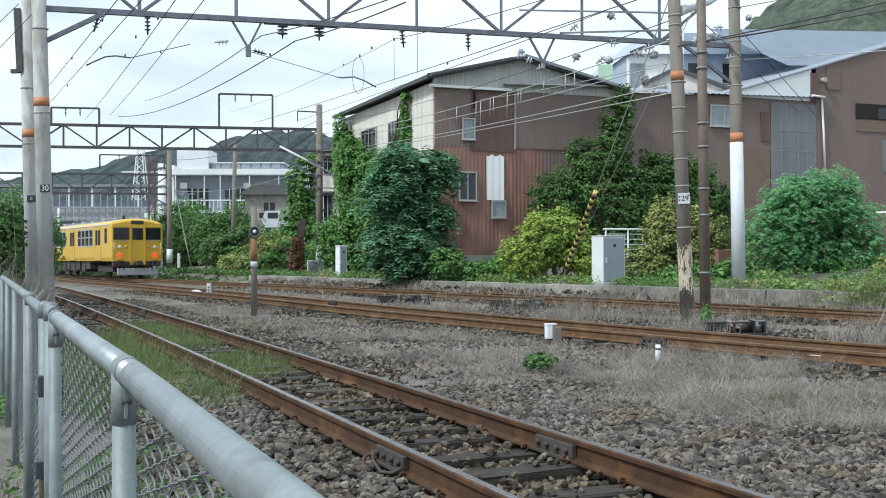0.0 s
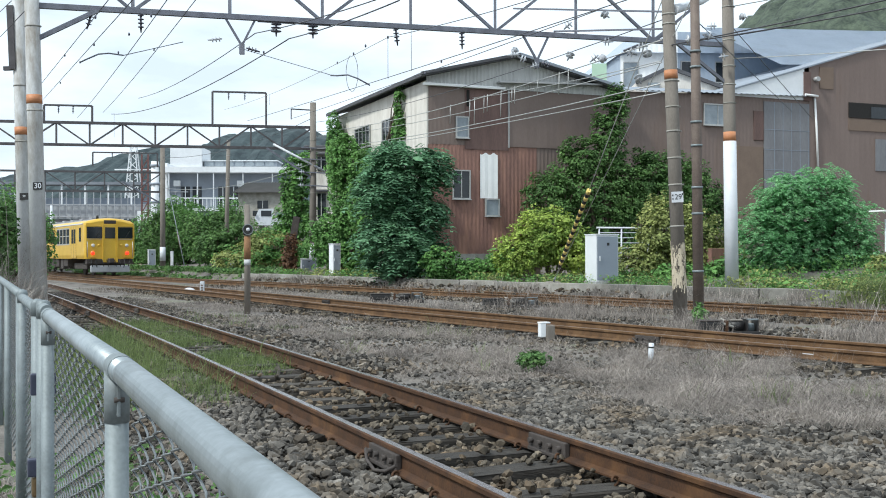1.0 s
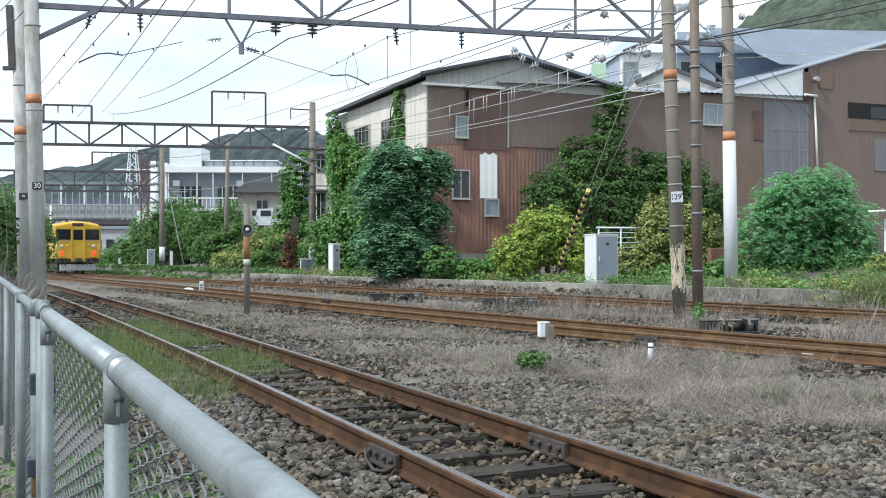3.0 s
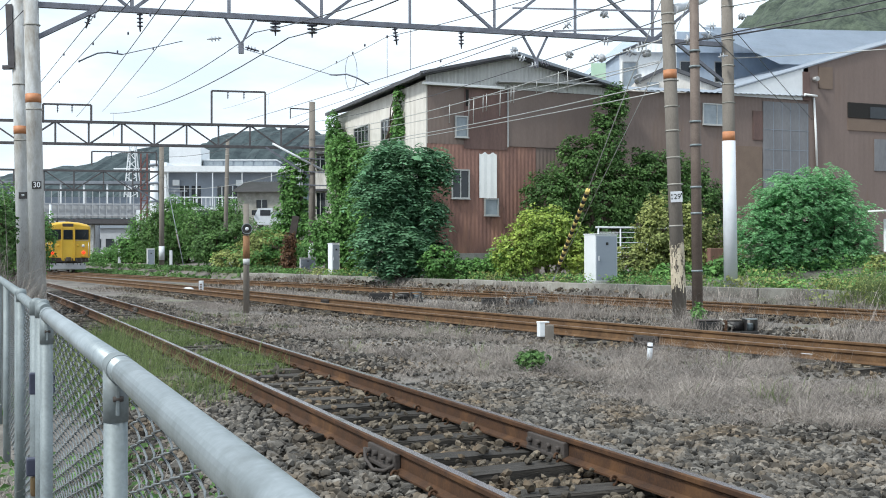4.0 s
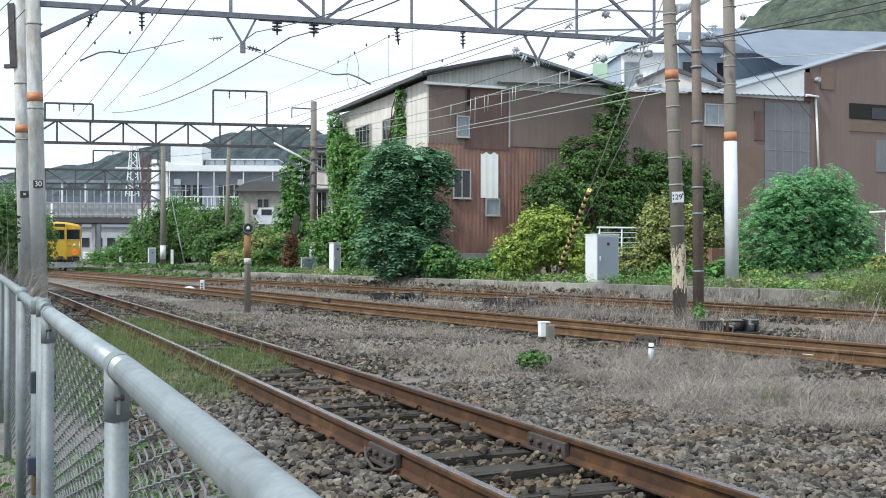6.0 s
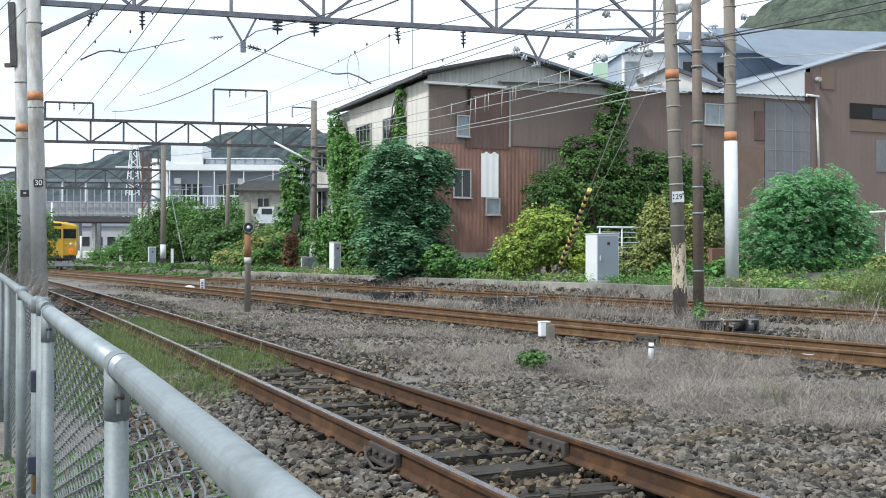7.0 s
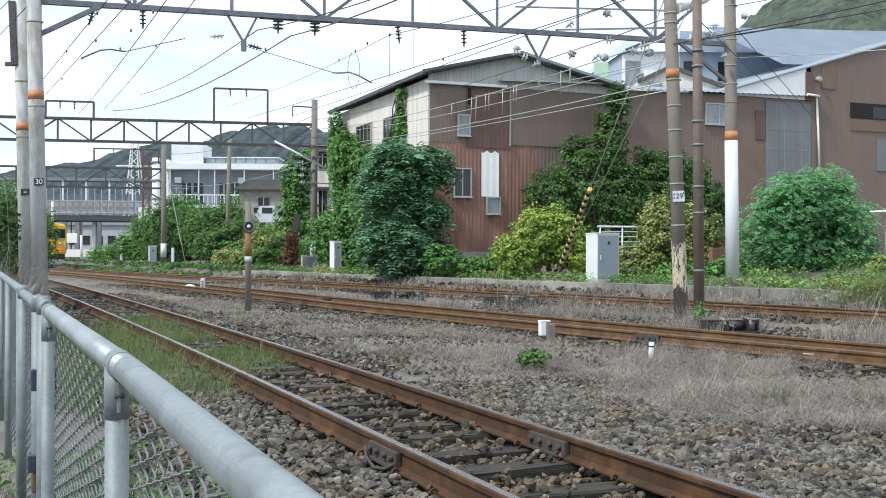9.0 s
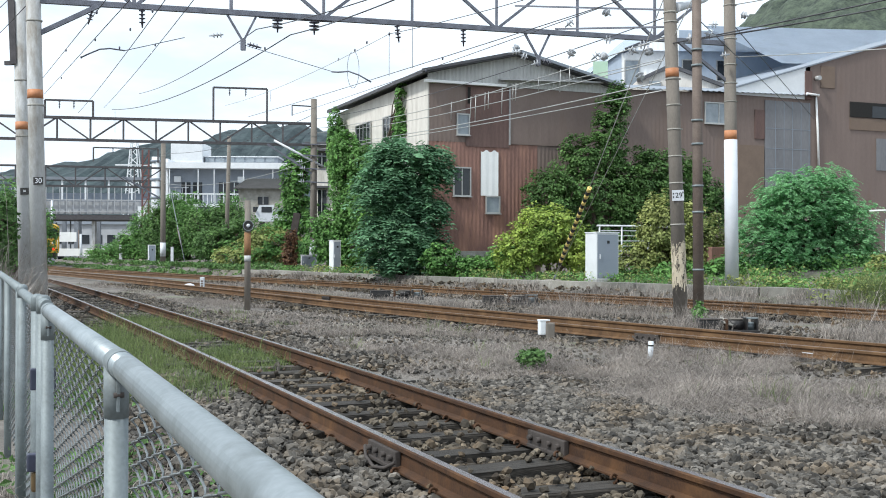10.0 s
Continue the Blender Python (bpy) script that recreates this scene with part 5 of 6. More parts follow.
part("latch", boxed(-0.04, 0.05, -0.02, 0.02, 0.82, 0.9, bevel=0.006, m=Matrix.Translation(on_fence(2.35, 0)) @ Matrix.Rotation(radians(24), 4, "Z")), M_blueplastic, gate, "dark blue latch plate")
part("latch", boxed(-0.05, 0.04, -0.025, 0.02, 0.52, 0.585, bevel=0.006, m=Matrix.Translation(on_fence(2.35, 0)) @ Matrix.Rotation(radians(24), 4, "Z")), M_blueplastic, gate)
part("padlock", boxed(-0.035, 0.03, -0.03, 0.015, 0.44, 0.515, bevel=0.01, m=Matrix.Translation(on_fence(2.37, 0)) @ Matrix.Rotation(radians(24), 4, "Z")), M_brass, gate, "worn brass padlock")
far_fence = thing("chain_link_fence", Matrix(), "further chain-link fence bays beyond the gate", "fence")
for s in (4.1, 6.0, 7.9, 9.8):
    part("post", rodded(on_fence(s, -0.3), on_fence(s, Z_RAIL), 0.024, n=14), M_galv, far_fence)
part("top_rail", tubed([on_fence(4.05, Z_RAIL), on_fence(9.9, Z_RAIL)], 0.0243, n=14), M_galv, far_fence)
mesh_panel(far_fence, 4.1, 9.8, 0.12, Z_RAIL - 0.035, pitch=0.085)

# ---------------------------------------------------------------- plants
def leaves_mesh(name, pos, nrm, size, material, parent, seed, long=1.5, axis=None):
    """Many folded leaves at pos, facing nrm."""
    rng = np.random.default_rng(seed)
    n = len(pos)
    nrm = nrm / (np.linalg.norm(nrm, axis=1)[:, None] + 1e-9)
    a = np.cross(nrm, rng.normal(size=(n, 3))) if axis is None else axis - nrm * (axis * nrm).sum(1)[:, None]
    a /= np.linalg.norm(a, axis=1)[:, None] + 1e-9
    b = np.cross(nrm, a)
    s = (size * rng.lognormal(0, 0.3, n))[:, None]
    v = np.stack([pos - a * s * long * 0.5, pos + b * s * 0.5 + nrm * s * 0.12, pos + a * s * long * 0.5 - nrm * s * 0.2, pos - b * s * 0.5 + nrm * s * 0.12], 1)
    base = 4 * np.arange(n)[:, None]
    f = np.concatenate([base + np.array([[0, 1, 2]]), base + np.array([[0, 2, 3]])], 1).reshape(-1, 3)
    me = bpy.data.meshes.new(name)
    me.vertices.add(n * 4)
    me.vertices.foreach_set("co", v.ravel())
    me.loops.add(len(f) * 3)
    me.loops.foreach_set("vertex_index", f.ravel().astype(np.int32))
    me.polygons.add(len(f))
    me.polygons.foreach_set("loop_start", np.arange(len(f), dtype=np.int32) * 3)
    me.polygons.foreach_set("use_smooth", np.zeros(len(f), dtype=bool))
    me.update(calc_edges=True)
    me.materials.append(material)
    ob = new(name, me)
    if parent is not None:
        ob.parent = parent
    return ob


def crown_points(rng, blobs, per, clump, leaf):
    """Leaf places in the outer part of a few large masses, gathered by slow noise into sprays with gaps between."""
    P, N = [], []
    f = 0.75 / clump
    for cx, cy, cz, rx, ry, rz in blobs:
        k = int(13 * per * (rx * rz + rx * ry + ry * rz) / (leaf * leaf))
        d = rng.normal(size=(k, 3))
        d /= np.linalg.norm(d, axis=1)[:, None]
        lump = np.array([noise.noise(v) for v in (d * 2.3 + cx * 3.1 + cz)])
        rad = (rng.uniform(0.12, 1.0, k) ** 0.4) * (1.0 + 0.34 * lump)
        p = np.array([cx, cy, cz]) + d * np.array([rx, ry, rz]) * rad[:, None]
        g = np.array([noise.noise(v) for v in (p * np.array([f, f, f * 1.5]))])
        keep = g > rng.uniform(-0.30, 0.02, k)
        p, d, g = p[keep], d[keep], g[keep]
        P.append(p - np.array([0, 0, 0.3]) * (g[:, None] < 0) * clump)
        N.append(d * 0.8 + np.array([0, -0.15, 0.75]) + rng.normal(size=p.shape) * 0.42)
    return np.concatenate(P), np.concatenate(N)


def fronds(rng, P, N, length, leaflets=5):
    """Drooping compound leaves: pairs of leaflets along a stalk that leans outward from each place."""
    d = N * np.array([1, 1, 0.0]) + rng.normal(size=P.shape) * np.array([0.6, 0.6, 0.15])
    d /= np.linalg.norm(d, axis=1)[:, None] + 1e-9
    up = np.array([0, 0, 1.0])
    side = np.cross(d, up)
    side /= np.linalg.norm(side, axis=1)[:, None] + 1e-9
    ln = (length * rng.lognormal(0, 0.25, len(P)))[:, None]
    pos, nrm, ax = [], [], []
    for i in range(leaflets):
        q = (i + 0.6) / leaflets
        c = P + d * ln * q - up * ln * 0.55 * q * q
        wide = ln * 0.26 * (1 - 0.5 * abs(q - 0.45))
        for k in (-1, 1):
            a = side * k + d * 0.55 - up * 0.25
            pos.append(c + a * wide * 0.55)
            ax.append(a)
            nrm.append(up + d * 0.5 * q + rng.normal(size=P.shape) * 0.18)
    return np.concatenate(pos), np.concatenate(nrm), np.concatenate(ax)


def limb(bm, a, b, r0, r1, rng, k=5):
    pts = [Vector(a).lerp(Vector(b), i / k) + Vector(rng.normal(size=3) * 0.05 * (0 < i < k)) for i in range(k + 1)]
    for i in range(k):
        rod(bm, pts[i], pts[i + 1], r0 + (r1 - r0) * i / k, r0 + (r1 - r0) * (i + 1) / k, n=7, cap=False)


def plant(name, label, category, base, blobs, material, leaf, density=1.0, clump=0.3, seed=1, trunk=0.12, long=1.5, frond=0.0):
    """A tree or bush: trunk, limbs into each mass and a crown of leaf clumps. Blobs are relative to base."""
    rng = np.random.default_rng(seed)
    t = thing(name, pose(*base), label, category)
    bm = bmesh.new()
    for cx, cy, cz, rx, ry, rz in blobs:
        limb(bm, (rng.uniform(-0.15, 0.15), rng.uniform(-0.1, 0.1), -0.2), (cx, cy, cz), trunk, trunk * 0.35, rng)
        for i in range(4):
            d = rng.normal(size=3)
            d /= np.linalg.norm(d)
            limb(bm, (cx * 0.8, cy * 0.8, cz * 0.8), (cx + d[0] * rx * 0.85, cy + d[1] * ry * 0.85, cz + abs(d[2]) * rz * 0.8), trunk * 0.4, trunk * 0.1, rng, 3)
    part("trunk", bm, M_bark, t)
    P, N = crown_points(rng, blobs, density, clump, leaf)
    low = P[:, 2] > -0.15
    P, N = P[low], N[low]
    axis = None
    if frond:
        keep = rng.uniform(size=len(P)) < 0.17
        P, N, axis = fronds(rng, P[keep], N[keep], frond)
    tagged(leaves_mesh("crown", P, N, leaf, material, t, seed, long, axis))
    return t


plant("tree", "dense dark green tree leaning against the warehouse", "tree", (-1.5, 40.0, 0.6),
      [(0.1, 0, 4.0, 1.35, 1.3, 1.0), (-0.55, 0, 3.1, 1.1, 1.2, 1.2), (0.2, 0.2, 2.4, 1.15, 1.2, 1.4), (-0.3, -0.1, 1.3, 1.15, 1.2, 1.3), (0.4, 0, 0.85, 1.0, 1.0, 0.95), (1.0, 0.2, 4.0, 0.8, 0.7, 0.62)],
      M_leaf_dark, 0.085, density=0.95, clump=0.6, seed=11, long=2.3, frond=0.5)
plant("bush", "large rounded fresh green bush beside the platform", "bush", (11.15, 33.2, 0.42),
      [(0, 0, 2.2, 1.7, 1.4, 1.3), (-0.95, 0, 1.4, 1.2, 1.2, 1.3), (1.1, 0, 1.5, 1.2, 1.2, 1.35), (0.2, -0.3, 1.0, 1.8, 1.2, 1.0), (0.6, 0, 2.9, 0.9, 0.9, 0.8), (-0.5, 0, 2.7, 0.7, 0.8, 0.7)],
      M_leaf_bright, 0.042, density=0.38, clump=0.3, seed=12, long=2.2, frond=0.2)
plant("bush", "yellow-green climbing bush beneath the ivy", "bush", (3.5, 36.4, 0.42),
      [(0, 0, 1.5, 1.3, 0.9, 1.05), (-0.9, 0, 0.9, 0.9, 0.8, 0.8), (1.1, 0, 1.0, 0.9, 0.8, 0.85)], M_leaf_yel, 0.068, clump=0.25, seed=13)
plant("bush", "olive green weedy shrub by the poles", "bush", (7.15, 35.0, 0.42),
      [(0, 0, 1.6, 0.9, 0.8, 1.3), (1.0, 0.1, 1.3, 0.9, 0.8, 1.3), (2.0, 0.3, 0.8, 0.8, 0.7, 0.9), (-0.8, 0, 0.6, 0.8, 0.6, 0.7)], M_leaf_olive, 0.07, clump=0.25, seed=14)
plant("bush", "low green shrub below the red wall", "bush", (1.1, 38.6, 0.55),
      [(0.1, 0, 0.3, 0.8, 0.6, 0.35), (1.2, -0.4, 0.5, 0.8, 0.7, 0.6), (-1.2, 0.2, 0.5, 0.8, 0.7, 0.6)], M_leaf_mid, 0.08, clump=0.22, seed=15)
plant("bush", "small green weed among dry grass", "weed", (1.05, 12.6, 0.0), [(0, 0, 0.1, 0.2, 0.16, 0.12)], M_leaf_ivy, 0.03, clump=0.07, seed=16, trunk=0.012)
plant("bush", "green weeds at the pole foot", "weed", (4.75, 19.9, 0.0), [(0, 0, 0.2, 0.16, 0.16, 0.22)], M_leaf_mid, 0.035, clump=0.1, seed=17, trunk=0.015)
# climbers on the buildings
plant("ivy", "thick ivy covering the brown shed wall", "climbing plant", (6.4, 43.2, 0.6),
      [(-0.2, 0, 3.2, 2.3, 0.7, 1.7), (1.6, 0.5, 3.2, 2.1, 0.7, 1.7), (3.6, 1.4, 3.2, 1.5, 0.7, 1.6), (-2.1, -0.9, 2.7, 1.3, 0.6, 1.5), (0.25, 0.0, 5.4, 0.8, 0.35, 1.7), (0.4, 0.2, 1.2, 3.4, 0.8, 1.2), (0.6, 0.2, 6.8, 0.6, 0.3, 0.8), (-0.9, -0.3, 4.6, 1.0, 0.4, 0.9), (4.4, 1.7, 2.6, 1.2, 0.6, 1.4), (2.6, 1.0, 4.2, 1.3, 0.5, 0.9)],
      M_leaf_ivy, 0.072, density=1.0, clump=0.34, seed=21)
plant("ivy", "ivy climbing the white side wall", "climbing plant", (-4.6, 49.2, 0.6),
      [(0.3, 0.0, 3.0, 1.0, 1.4, 2.6), (-0.6, 2.6, 5.6, 0.5, 1.2, 2.0), (-0.5, 0, 1.4, 1.3, 1.0, 1.4), (2.85, -4.75, 7.05, 0.3, 0.5, 0.75), (2.8, -4.7, 5.9, 0.36, 0.5, 0.8), (2.0, -3.6, 4.4, 0.8, 1.0, 0.9), (0.7, -0.5, 1.5, 1.2, 0.9, 1.8), (1.3, -1.9, 3.4, 1.0, 0.9, 1.9), (1.5, -1.2, 1.2, 1.0, 0.9, 1.3), (1.0, -1.6, 4.6, 0.7, 0.8, 1.2), (0.2, -0.8, 5.0, 0.7, 0.8, 1.3)],
      M_leaf_mid, 0.09, clump=0.3, seed=22)
plant("ivy", "ivy-covered stump of a pole beside the hedge", "climbing plant", (-8.55, 62, 0.5),
      [(0, 0, 4.4, 0.9, 0.8, 2.4), (0, 0, 2.2, 1.4, 1.0, 2.2), (0.6, 0, 6.2, 0.7, 0.6, 0.8)], M_leaf_mid, 0.12, clump=0.36, seed=23)
# hedge of bushes along the far side of the line
rng_h = np.random.default_rng(31)
HEDGE = ((-11.4, 64, 2.7, M_leaf_mid), (-13.6, 67, 2.9, M_leaf_ivy), (-15.0, 72.5, 4.0, M_leaf_ivy), (-19.3, 81.5, 5.0, M_leaf_mid), (-20.2, 81, 5.4, M_leaf_ivy), (-23.2, 85, 3.9, M_leaf_mid),
         (-26.0, 90, 2.6, M_leaf_mid), (-29.0, 96, 1.7, M_leaf_mid), (-10.4, 60, 2.0, M_leaf_olive), (-5.9, 60, 1.7, M_leaf_mid), (-17.4, 80, 5.4, M_leaf_mid), (-9.2, 60, 1.8, M_leaf_mid), (-12.4, 72, 2.9, M_leaf_mid))
for i, (x, y, h, m) in enumerate(HEDGE):
    bl = [(rng_h.uniform(-1.6, 1.6), rng_h.uniform(-0.6, 0.8), h * rng_h.uniform(0.25, 0.7), rng_h.uniform(1.1, 1.8), 1.0, h * 0.32) for _ in range(6)]
    plant("bush", ("mid green", "dark green", "tangled green")[i % 3] + " bush in the overgrown trackside hedge", "bush", (x, y, 0.3), [(a, b, c * 1.15, d, e, f * 1.1) for a, b, c, d, e, f in bl], m, 0.10, density=0.42, clump=0.42, seed=40 + i)
# foliage on the bank behind the fence
for i, (x, y, h, m) in enumerate(((-9.35, 21.3, 2.1, M_leaf_ivy), (-11.76, 29.8, 2.9, M_leaf_mid), (-13.0, 31.5, 2.6, M_leaf_ivy), (-10.4, 24.0, 2.4, M_leaf_ivy), (-14.6, 33.5, 2.4, M_leaf_mid), (-18.5, 42, 2.8, M_leaf_ivy))):
    bl = [(rng_h.uniform(-0.4, 0.4), rng_h.uniform(-0.6, 0.6), h * rng_h.uniform(0.3, 0.65), 0.55, 0.7, h * 0.36) for _ in range(5)]
    plant("bush", "dark overgrown bush on the bank behind the fence", "bush", (x, y, 0.5), bl, m, 0.055, density=0.6, clump=0.26, seed=60 + i)
for i, (x, y, h) in enumerate(((-31.4, 101.5, 1.7), (-33.4, 106, 1.3))):
    plant("bush", "low green bush at the end of the trackside hedge", "bush", (x, y, 0.3), [(-0.9, 0, h * 0.5, 1.3, 0.9, h * 0.5), (0.8, 0.2, h * 0.6, 1.4, 1.0, h * 0.55)], M_leaf_mid, 0.11, density=0.5, clump=0.4, seed=86 + i)
plant("bush", "dead rust-brown creeper on a leaning board", "dead plant", (-7.75, 53.9, 0.4), [(0, 0, 0.7, 0.45, 0.35, 0.8), (0.1, 0, 1.5, 0.35, 0.3, 0.6)], M_leaf_dead, 0.09, clump=0.2, seed=77)
plant("bush", "low weeds along the platform", "bush", (8.6, 33.0, 0.42), [(0, 0, 0.3, 0.9, 0.5, 0.5), (-1.2, 0.8, 0.3, 0.8, 0.5, 0.4)], M_leaf_mid, 0.08, clump=0.2, seed=78)
plant("bush", "yellowing weeds at the platform end", "bush", (14.6, 30.5, 0.42), [(0, 0, 0.6, 1.3, 0.9, 0.8), (-1.6, 0.3, 0.4, 0.9, 0.7, 0.6), (-0.6, 0.8, 1.2, 0.7, 0.6, 0.9)], M_leaf_olive, 0.085, clump=0.24, seed=79)


def blades(name, xy, h, lean, width, material, label, seed, kind="stuff"):
    """Grass: bent two-piece blades rooted at xy."""
    rng = np.random.default_rng(seed)
    xy, out = xy
    n = len(xy)
    z = ground_z(xy[:, 0], xy[:, 1]) - 0.08
    root = np.stack([xy[:, 0], xy[:, 1], z], 1)
    comb = np.array([noise.noise((x * 2.4, y * 2.4, 2.0)) for x, y in xy])
    a = np.arctan2(out[:, 1], out[:, 0]) + comb * 3.0 + rng.normal(0, 0.9, n)
    d = np.stack([np.cos(a), np.sin(a), np.zeros(n)], 1)
    side = np.stack([-np.sin(a * 1.7), np.cos(a * 1.7), np.zeros(n)], 1) * width
    hh = (h * rng.lognormal(0, 0.35, n) * (1 + 0.9 * np.array([noise.noise((x * 1.9, y * 1.9, 9.0)) for x, y in xy])))[:, None]
    l = (lean * rng.uniform(0.2, 1.2, n))[:, None]
    up = np.array([0, 0, 1.0])
    mid = root + up * hh * 0.6 + d * l * hh * 0.3
    tip = root + up * hh * np.clip(1.1 - l * 0.45, 0.1, 1) + d * l * hh
    v = np.stack([root - side, root + side, mid + side * 0.7, mid - side * 0.7, tip], 1)
    base = 5 * np.arange(n)[:, None]
    f = np.concatenate([base + np.array([[0, 1, 2]]), base + np.array([[0, 2, 3]]), base + np.array([[3, 2, 4]])], 1).reshape(-1, 3)
    me = bpy.data.meshes.new(name)
    me.vertices.add(n * 5)
    me.vertices.foreach_set("co", v.ravel())
    me.loops.add(len(f) * 3)
    me.loops.foreach_set("vertex_index", f.ravel().astype(np.int32))
    me.polygons.add(len(f))
    me.polygons.foreach_set("loop_start", np.arange(len(f), dtype=np.int32) * 3)
    me.polygons.foreach_set("use_smooth", np.zeros(len(f), dtype=bool))
    me.update(calc_edges=True)
    me.materials.append(material)
    return tagged(new(name, me), label, "grass", kind=kind)


def tufted(rng, n, place, per, spread, cut=None):
    """Blade roots gathered in tufts; cut thins the tufts by slow noise."""
    c = place(rng, n)
    if cut is not None:
        k = np.array([noise.noise((x * 0.45, y * 0.45, 7.0)) for x, y in c])
        c = c[k > cut]
    p = np.repeat(c, per, 0)
    o = rng.normal(size=p.shape) * spread
    return p + o, o


rg = np.random.default_rng(71)
blades("dry_grass", tufted(rg, 2800, near_track(TRACK_M, 8, 36, -5.6, -1.3), 32, 0.085, -0.06), 0.075, 2.6, 0.0019, M_straw, "pale dry grass matted between the tracks", 1)
blades("dry_grass", tufted(rg, 900, near_track(TRACK_M, 9, 20, -5.2, -1.3), 52, 0.075, 0.0), 0.13, 2.4, 0.0018, M_straw, "rough dry tufts beside the running line", 2)
blades("dry_grass", tufted(rg, 1300, near_track(TRACK_M, 9, 25, 1.2, 4.4), 24, 0.12, -0.05), 0.34, 1.2, 0.0029, M_straw, "tall dry grass between the running lines", 3)
blades("dry_grass", tufted(rg, 700, near_track(TRACK_M, 25, 44, 1.0, 4.0), 12, 0.1, 0.0), 0.15, 1.2, 0.006, M_straw, "low dry grass between the running lines", 4)
blades("dry_grass", tufted(rg, 1600, near_track(TRACK_N, 14, 44, 1.7, 6.0), 12, 0.09, 0.0), 0.08, 1.6, 0.005, M_straw, "dry grass and litter beside the siding", 5)
blades("dry_grass", tufted(rg, 260, near_track(TRACK_N, 5, 13, 2.9, 6.8), 110, 0.10, -0.1), 0.15, 1.9, 0.0017, M_straw, "shaggy dry tussocks in the stubble", 20)
blades("dry_grass", tufted(rg, 1500, near_track(TRACK_N, 17, 44, 2.0, 8.5), 14, 0.14, -0.3), 0.07, 2.2, 0.007, M_straw, "sun-bleached litter on the far ballast", 18)
blades("green_grass", tufted(rg, 620, near_track(TRACK_N, 9.8, 18, -2.1, -0.75), 14, 0.08, -0.16), 0.22, 0.7, 0.003, M_grass, "green weeds beside the siding rail", 6)
blades("green_grass", tufted(rg, 900, near_track(TRACK_N, 12.2, 21, -0.5, 0.5), 18, 0.08, -0.28), 0.12, 0.9, 0.004, M_grass, "short green grass between the siding rails", 7)
blades("green_grass", tufted(rg, 420, near_track(TRACK_M, 11, 30, -4.6, -1.6), 14, 0.06, 0.2), 0.14, 0.8, 0.004, M_grass, "scattered green weeds in the dry grass", 8)
blades("green_grass", tufted(rg, 1600, near_track(KERB, 18, 50, 0.4, 4.5), 10, 0.16, -0.05), 0.19, 1.2, 0.007, M_grass, "weeds and grass on top of the platform", 9)
blades("green_grass", tufted(rg, 700, near_track(KERB, 17, 25, -0.7, 1.2), 18, 0.12, -0.2), 0.4, 0.9, 0.006, M_grass, "weeds overgrowing the platform edge", 10)
blades("dry_grass", tufted(rg, 2000, near_track(TRACK_N, 14, 40, -5.0, -2.4), 14, 0.12, -0.2), 0.45, 1.0, 0.006, M_straw, "dry weeds on the bank behind the fence", 11)
blades("dry_grass", tufted(rg, 900, near_track(KERB, 17, 50, -1.1, -0.05), 14, 0.1, -0.1), 0.22, 1.0, 0.006, M_straw, "dry weeds at the foot of the platform edge", 13)
blades("dry_grass", tufted(rg, 2300, near_track(TRACK_N, 4.3, 11, 2.1, 6.5), 44, 0.075, -0.12), 0.085, 2.6, 0.0017, M_straw, "flattened dry stubble over gravel", 14)
blades("dry_grass", tufted(rg, 500, near_track(TRACK_N, 5, 12, -3.4, -2.0), 12, 0.06, 0.0), 0.16, 1.0, 0.0035, M_straw, "dry grass along the fence foot", 12)

blades("dry_grass", tufted(rg, 240, near_track(TRACK_N, 15, 23, -3.6, -2.2), 26, 0.13, -0.6), 0.75, 0.9, 0.004, M_straw, "dead brown brush on the bank behind the fence", 16)
blades("green_grass", tufted(rg, 700, near_track(TRACK_T, 50, 96, 2.6, 5.5), 8, 0.2, -0.1), 0.2, 1.0, 0.014, M_grass, "green verge under the hedge", 15)


def ground_cover(n, place, top, leaf, material, label, seed, cut):
    """Low leafy weeds spread over the ground."""
    rng = np.random.default_rng(seed)
    xy, _ = tufted(rng, n, place, 40, 0.16, cut)
    z = ground_z(xy[:, 0], xy[:, 1]) - 0.05 + top * rng.uniform(0, 1, len(xy)) ** 1.5
    nr = rng.normal(size=(len(xy), 3)) * 0.5 + np.array([0, -0.2, 0.9])
    tagged(leaves_mesh("weeds", np.column_stack([xy, z]), nr, leaf, material, None, seed), label, "weeds", kind="stuff")


ground_cover(330, near_track(TRACK_T, 50, 104, 2.4, 5.8), 0.24, 0.11, M_leaf_ivy, "green weeds on the verge of the far line", 97, -0.45)
ground_cover(240, near_track(TRACK_T, 48, 94, 3.3, 5.8), 0.26, 0.1, M_leaf_ivy, "low leafy weeds under the trackside hedge", 95, 0.0)
ground_cover(520, near_track(KERB, 17, 50, 0.45, 3.6), 0.3, 0.055, M_leaf_mid, "leafy green weeds on the platform", 91, -0.1)
ground_cover(420, near_track(KERB, 17, 48, 0.5, 4.2), 0.34, 0.055, M_leaf_olive, "yellowing leafy weeds on the platform", 92, 0.0)
ground_cover(160, near_track(TRACK_N, 3.5, 12, -3.6, -1.8), 0.14, 0.03, M_leaf_ivy, "low weeds along the fence foot", 94, -0.2)
ground_cover(300, near_track(KERB, 19, 34, 2.5, 8.5), 0.4, 0.06, M_leaf_mid, "green weeds behind the platform", 96, -0.3)
ground_cover(200, near_track(KERB, 16, 26, -0.5, 1.8), 0.4, 0.05, M_leaf_olive, "weeds spilling over the platform edge", 93, -0.2)

